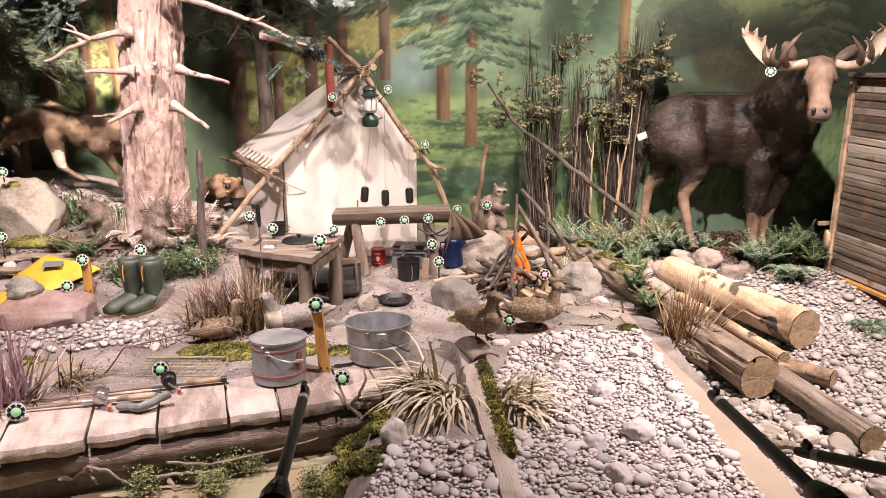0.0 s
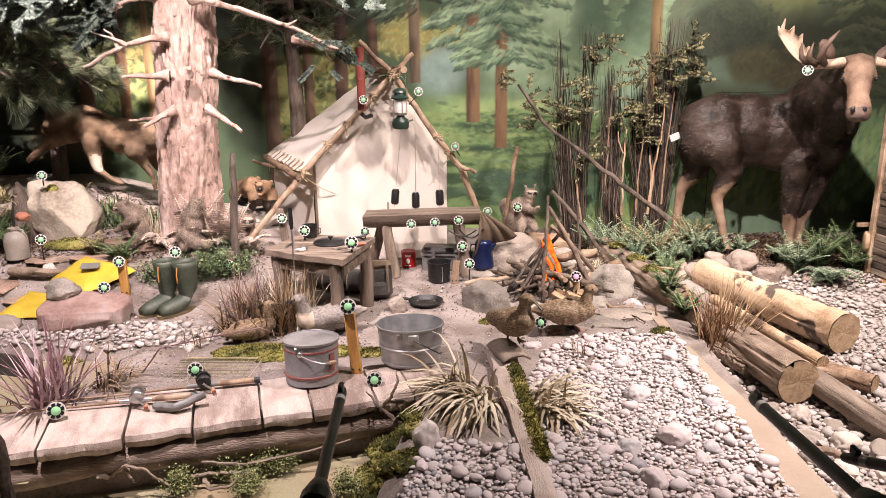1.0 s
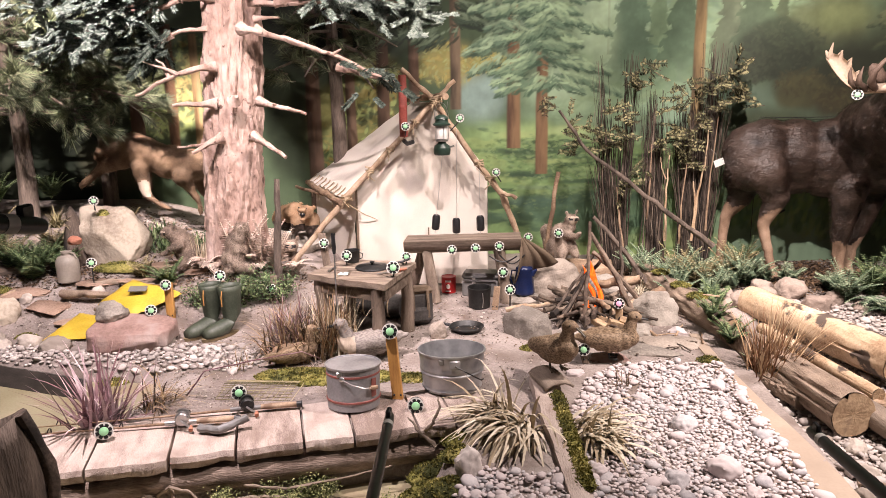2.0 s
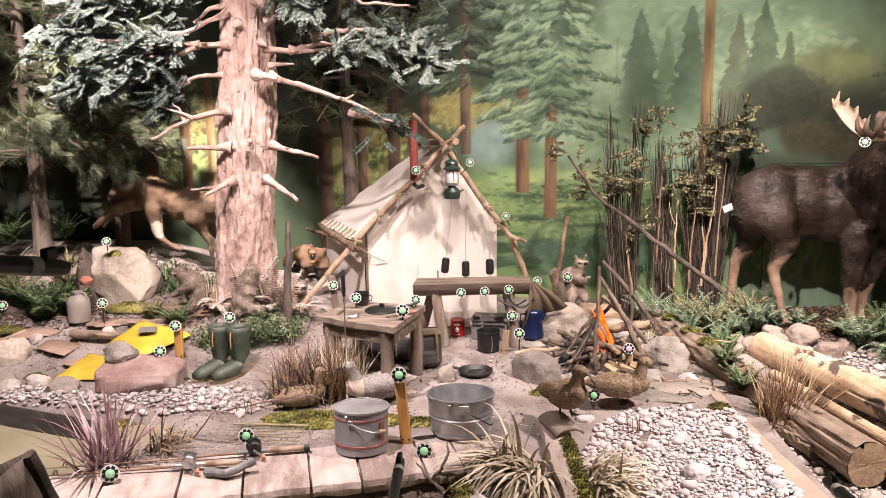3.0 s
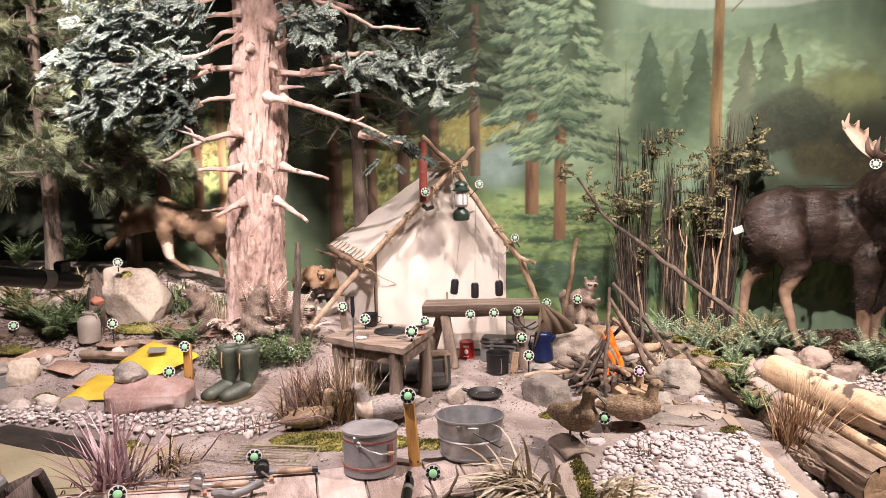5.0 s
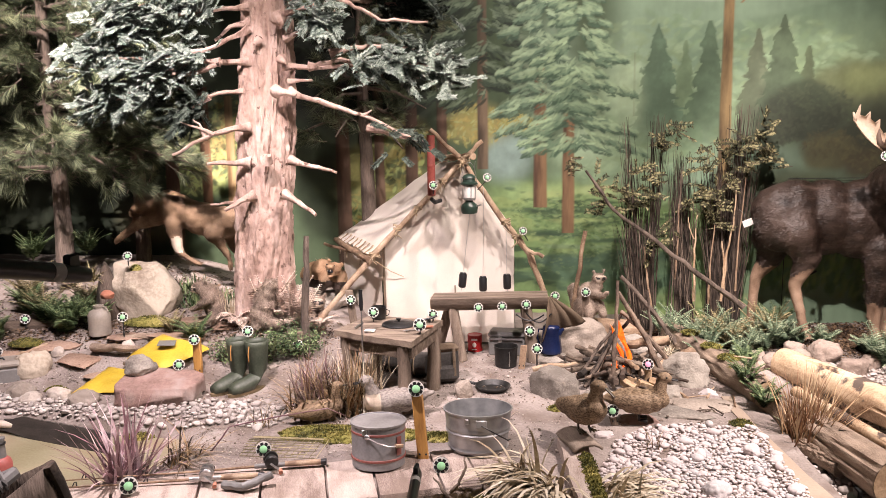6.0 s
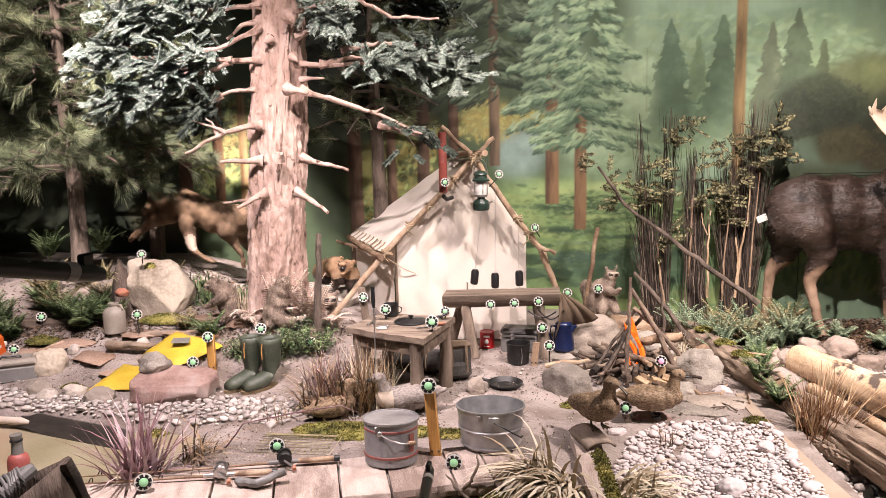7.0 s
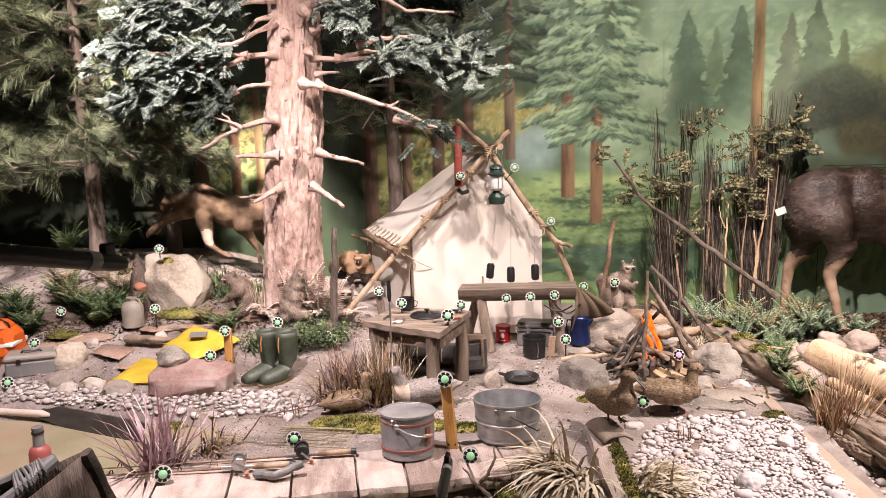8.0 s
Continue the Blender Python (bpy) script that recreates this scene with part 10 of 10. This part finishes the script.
# tag, trail hook and mural hatch
tag = empty("paper_tag", (1.78, 6.5, 1.02), "small white paper tag on a thread", "tag")
part("card", Geo().box(0.085, 0.004, 0.06, (0, 0, 0.02), 0.001, (0, -22, 0)), WHITE_PAINT, tag)
part("thread", Geo().tube([(-0.02, 0, 0.04), (-0.03, 0.02, 0.1), (-0.06, 0.06, 0.13)], 0.002, 5), STEEL, tag)
hook = empty("wall_hook", (2.38, wall_at(2.4) - 0.05, 0.62), "black metal wall hook", "hook")
part("plate", Geo().box(0.05, 0.012, 0.22, (0, 0.03, 0.0), 0.003), IRON, hook)
part("arm", Geo().tube([(0, 0.02, -0.05), (0, -0.06, -0.09), (0.05, -0.08, -0.08), (0.11, -0.04, -0.06)], 0.009, 7), IRON, hook)
hatch = Geo()
hatch.box(1.3, 0.004, 0.006, (0.65, 0, 1.32), 0.001)
hatch.box(0.006, 0.004, 1.3, (0, 0, 0.66), 0.001)
thing("trim", hatch, IRON, (2.22, wall_at(2.4) - 0.04, 0.08), "thin dark outline of a hatch in the mural", "trim", kind="structure")


# ---- gallery rifles in the foreground ----
def rifle(muzzle, breech, label, long=1.3, r=0.0125):
    a, b = Vector(muzzle), Vector(breech)
    d = (b - a).normalized()
    t = empty("gallery_rifle", tuple(a), label, "rifle", "gallery rifles")
    part("barrel", Geo().tube([(0, 0, 0), d * 0.02, d * long * 0.5], [r * 0.8, r, r * 1.05], 16), BLACK, t)
    part("collar", Geo().tube([d * 0.055, d * 0.075], r * 1.06, 16), WHITE_PAINT, t, "white tape collar")
    part("sight", Geo().box(0.012, 0.03, 0.022, tuple(d * 0.03 + Vector((0, 0, r + 0.006))), 0.003), BLACK, t)
    part("fore_end", Geo().tube([d * long * 0.36, d * long * 0.38, d * long * 0.75], [r * 1.5, r * 2.0, r * 2.1], 14), BLACK, t, "black fore-end")
    part("clamp", Geo().tube([d * long * 0.395, d * long * 0.42], r * 2.4, 14), BLACK, t)
    part("stock", Geo().tube([d * long * 0.75, d * long * 0.85 + Vector((0, 0, -0.02)), d * long + Vector((0, 0, -0.05))], [0.026, 0.024, 0.035], 12), BLACK, t)
    c = d * long * 0.7
    foot = 0.823 - (a + c).z
    part("mount", Geo().tube([c + Vector((0, 0, foot)), c], 0.018, 10), IRON, t, "steel pivot post on the counter")
    return t


rifle((-0.35, 1.68, 0.93), (-0.31, 1.17, 0.96), "black gallery rifle with white tape collar on a pivot")
rifle((0.75, 1.85, 0.83), (0.765, 1.30, 0.88), "black gallery rifle with white tape collar pointing at the logs", 1.5, 0.0155)
rifle((0.81, 1.48, 0.87), (0.87, 1.26, 0.96), "black gallery rifle with white tape collar resting aslant", 0.9, 0.0125)
rifle((-0.78, 1.06, 1.54), (-0.82, 0.85, 1.59), "black gallery rifle raised on a tall pivot post", 1.6, 0.0145)
stick("driftwood", [(1.54, 3.15, -0.06), (1.64, 3.1, -0.06), (1.74, 3.05, -0.07)], 0.022, 0.018, CHAR, "short dark charred stick beside the cobbles", "driftwood")


# ---- pebble beds ----
def pebble_mesh(seed, sub):
    rnd = random.Random(seed)
    g = rock_geo(1.0, rnd.uniform(0.68, 0.95), rnd.uniform(0.36, 0.58), seed, sub, 0.16, 0.05, 0.05)
    return g


def bed_z(x, y):
    return height(x, y) + (0.016 if 1.205 < x < 1.45 else 0.0)


def inside(poly, x, y):
    hit = False
    for (x0, y0), (x1, y1) in zip(poly, poly[1:] + poly[:1]):
        if (y0 > y) != (y1 > y) and x < (x1 - x0) * (y - y0) / (y1 - y0) + x0:
            hit = not hit
    return hit


def scatter(poly, tries, small, large, seed, bare=0.0, power=2.2):
    """Pebble places that hardly overlap: x, y, size. bare: how much of the ground stays open in patches."""
    rnd, cells, out = random.Random(seed), {}, []
    x0, x1 = min(p[0] for p in poly), max(p[0] for p in poly)
    y0, y1 = min(p[1] for p in poly), max(p[1] for p in poly)
    for k in range(tries):
        x, y = rnd.uniform(x0, x1), rnd.uniform(y0, y1)
        s = small + (large - small) * rnd.random() ** power * (1 if k < tries * 0.25 else 0.45)
        if not inside(poly, x, y) or noise.noise(Vector((x * 2.3, y * 2.3, seed))) < bare - 0.75:
            continue
        i, j = int(x / 0.12), int(y / 0.12)
        near = [q for a in (-1, 0, 1) for b in (-1, 0, 1) for q in cells.get((i + a, j + b), ())]
        if any((x - q[0]) ** 2 + (y - q[1]) ** 2 < (0.345 * (s + q[2])) ** 2 for q in near):
            continue
        cells.setdefault((i, j), []).append((x, y, s))
        out.append((x, y, s, rnd.uniform(0, 360), rnd.uniform(-14, 14), rnd.uniform(-14, 14)))
    return out


def heap(name, places, shapes, label, group="", lift=0.0, material=PEBBLE):
    g = Geo()
    for k, (x, y, s, yaw, tx, ty) in enumerate(places):
        shape = shapes[k % len(shapes)]
        g.m = pose(x, y, bed_z(x, y) + lift - 0.12 * s + 0.006 * (k % 3), tx, ty, yaw) @ Matrix.Scale(s, 4)
        g.add(shape.v, shape.f)
    return thing(name, g, material, (0, 0, 0), label, "pebbles", group, "stuff", smooth=60)


FINE = [pebble_mesh(300 + k, 2) for k in range(10)]
ROUGH = [pebble_mesh(330 + k, 1) for k in range(8)]
BEACH = [(0.30, 3.72), (0.42, 4.12), (0.62, 4.32), (0.9, 4.42), (1.28, 4.38), (1.28, 2.0), (-0.35, 2.0), (-0.30, 2.7), (-0.2, 3.06), (0.12, 3.0), (0.28, 3.1)]
stones = scatter(BEACH, 110000, 0.020, 0.105, 7, 0.04, 2.1)
stones.sort(key=lambda q: -q[2])
bed = empty("pebble_beach", (0.6, 3.2, 0.0), "beach of smooth grey and pink river pebbles", "pebbles")
meshes = [g.mesh("pebble", PEBBLE, 60) for g in FINE]
singles = [q for q in stones if 2.5 < q[1] < 4.3 and q[0] > 0.25][:300]
for k, (x, y, s, yaw, tx, ty) in enumerate(singles):
    ob = new("pebble", meshes[k % len(meshes)])
    ob.parent = bed
    ob.matrix_basis = Matrix.Translation((-0.6, -3.2, 0)) @ pose(x, y, bed_z(x, y) - 0.12 * s, tx, ty, yaw) @ Matrix.Scale(s, 4)
taken = set(singles)
rest = heap("small_pebbles", [q for q in stones if q not in taken], FINE, "small pebbles of the beach")
rest.parent = bed
rest.matrix_parent_inverse = Matrix.Translation((-0.6, -3.2, 0))
for key in ("category", "group"):
    if key in rest:
        del rest[key]
CREEK = [(1.475, 2.2), (3.25, 2.2), (3.3, 5.0), (3.15, 5.75), (2.75, 5.95), (2.2, 5.75), (1.8, 5.3), (1.475, 4.4)]
heap("creek_pebbles", scatter(CREEK, 80000, 0.03, 0.125, 8, -0.4), ROUGH, "bed of pale river pebbles round the logs", "pebble beds", material=PEBBLE_PALE)
BANK = [(-4.3, 4.30), (-2.4, 4.26), (-1.75, 4.12), (-1.62, 4.35), (-1.9, 4.6), (-2.3, 4.62), (-3.1, 4.42), (-3.4, 4.55), (-4.3, 4.62)]
heap("bank_pebbles", scatter(BANK, 14000, 0.03, 0.095, 9, 0.2, 1.6), ROUGH, "bank of pale pinkish river pebbles", "pebble beds", material=PEBBLE_PALE)
NEAR_POND = [(-0.45, 2.1), (-0.2, 2.1), (-0.1, 3.0), (-0.2, 3.1), (-0.32, 2.8)]
heap("pond_pebbles", scatter(NEAR_POND, 3000, 0.03, 0.07, 10, -0.3), ROUGH, "grey pebbles along the pond edge", "pebble beds")
CAMP = [(-1.9, 4.5), (-1.3, 4.1), (0.1, 3.9), (0.5, 4.35), (1.2, 4.45), (1.25, 5.2), (0.9, 6.2), (-0.7, 6.1), (-1.6, 5.7), (-2.1, 5.0)]
heap("camp_rubble", scatter(CAMP, 4200, 0.008, 0.034, 11, 0.35, 3.0), ROUGH, "crumbled earth and small stones on the camp floor", "pebble beds", material=CHIP)
SHORE = [(-4.3, 4.62), (-3.2, 4.5), (-2.3, 4.65), (-1.9, 4.55), (-2.3, 5.2), (-3.0, 5.5), (-4.4, 5.4)]
heap("bank_rubble", scatter(SHORE, 2600, 0.008, 0.03, 12, 0.35, 3.0), ROUGH, "crumbled earth and small stones on the bank", "pebble beds", material=CHIP)
EDGE = [(-2.2, 3.45), (-1.0, 3.8), (-0.7, 4.1), (-1.6, 4.12), (-2.4, 4.1)]
heap("sand_grit", scatter(EDGE, 2600, 0.006, 0.02, 13, 0.3, 3.0), ROUGH, "coarse grit strewn on the sand by the boardwalk", "pebble beds", material=CHIP)
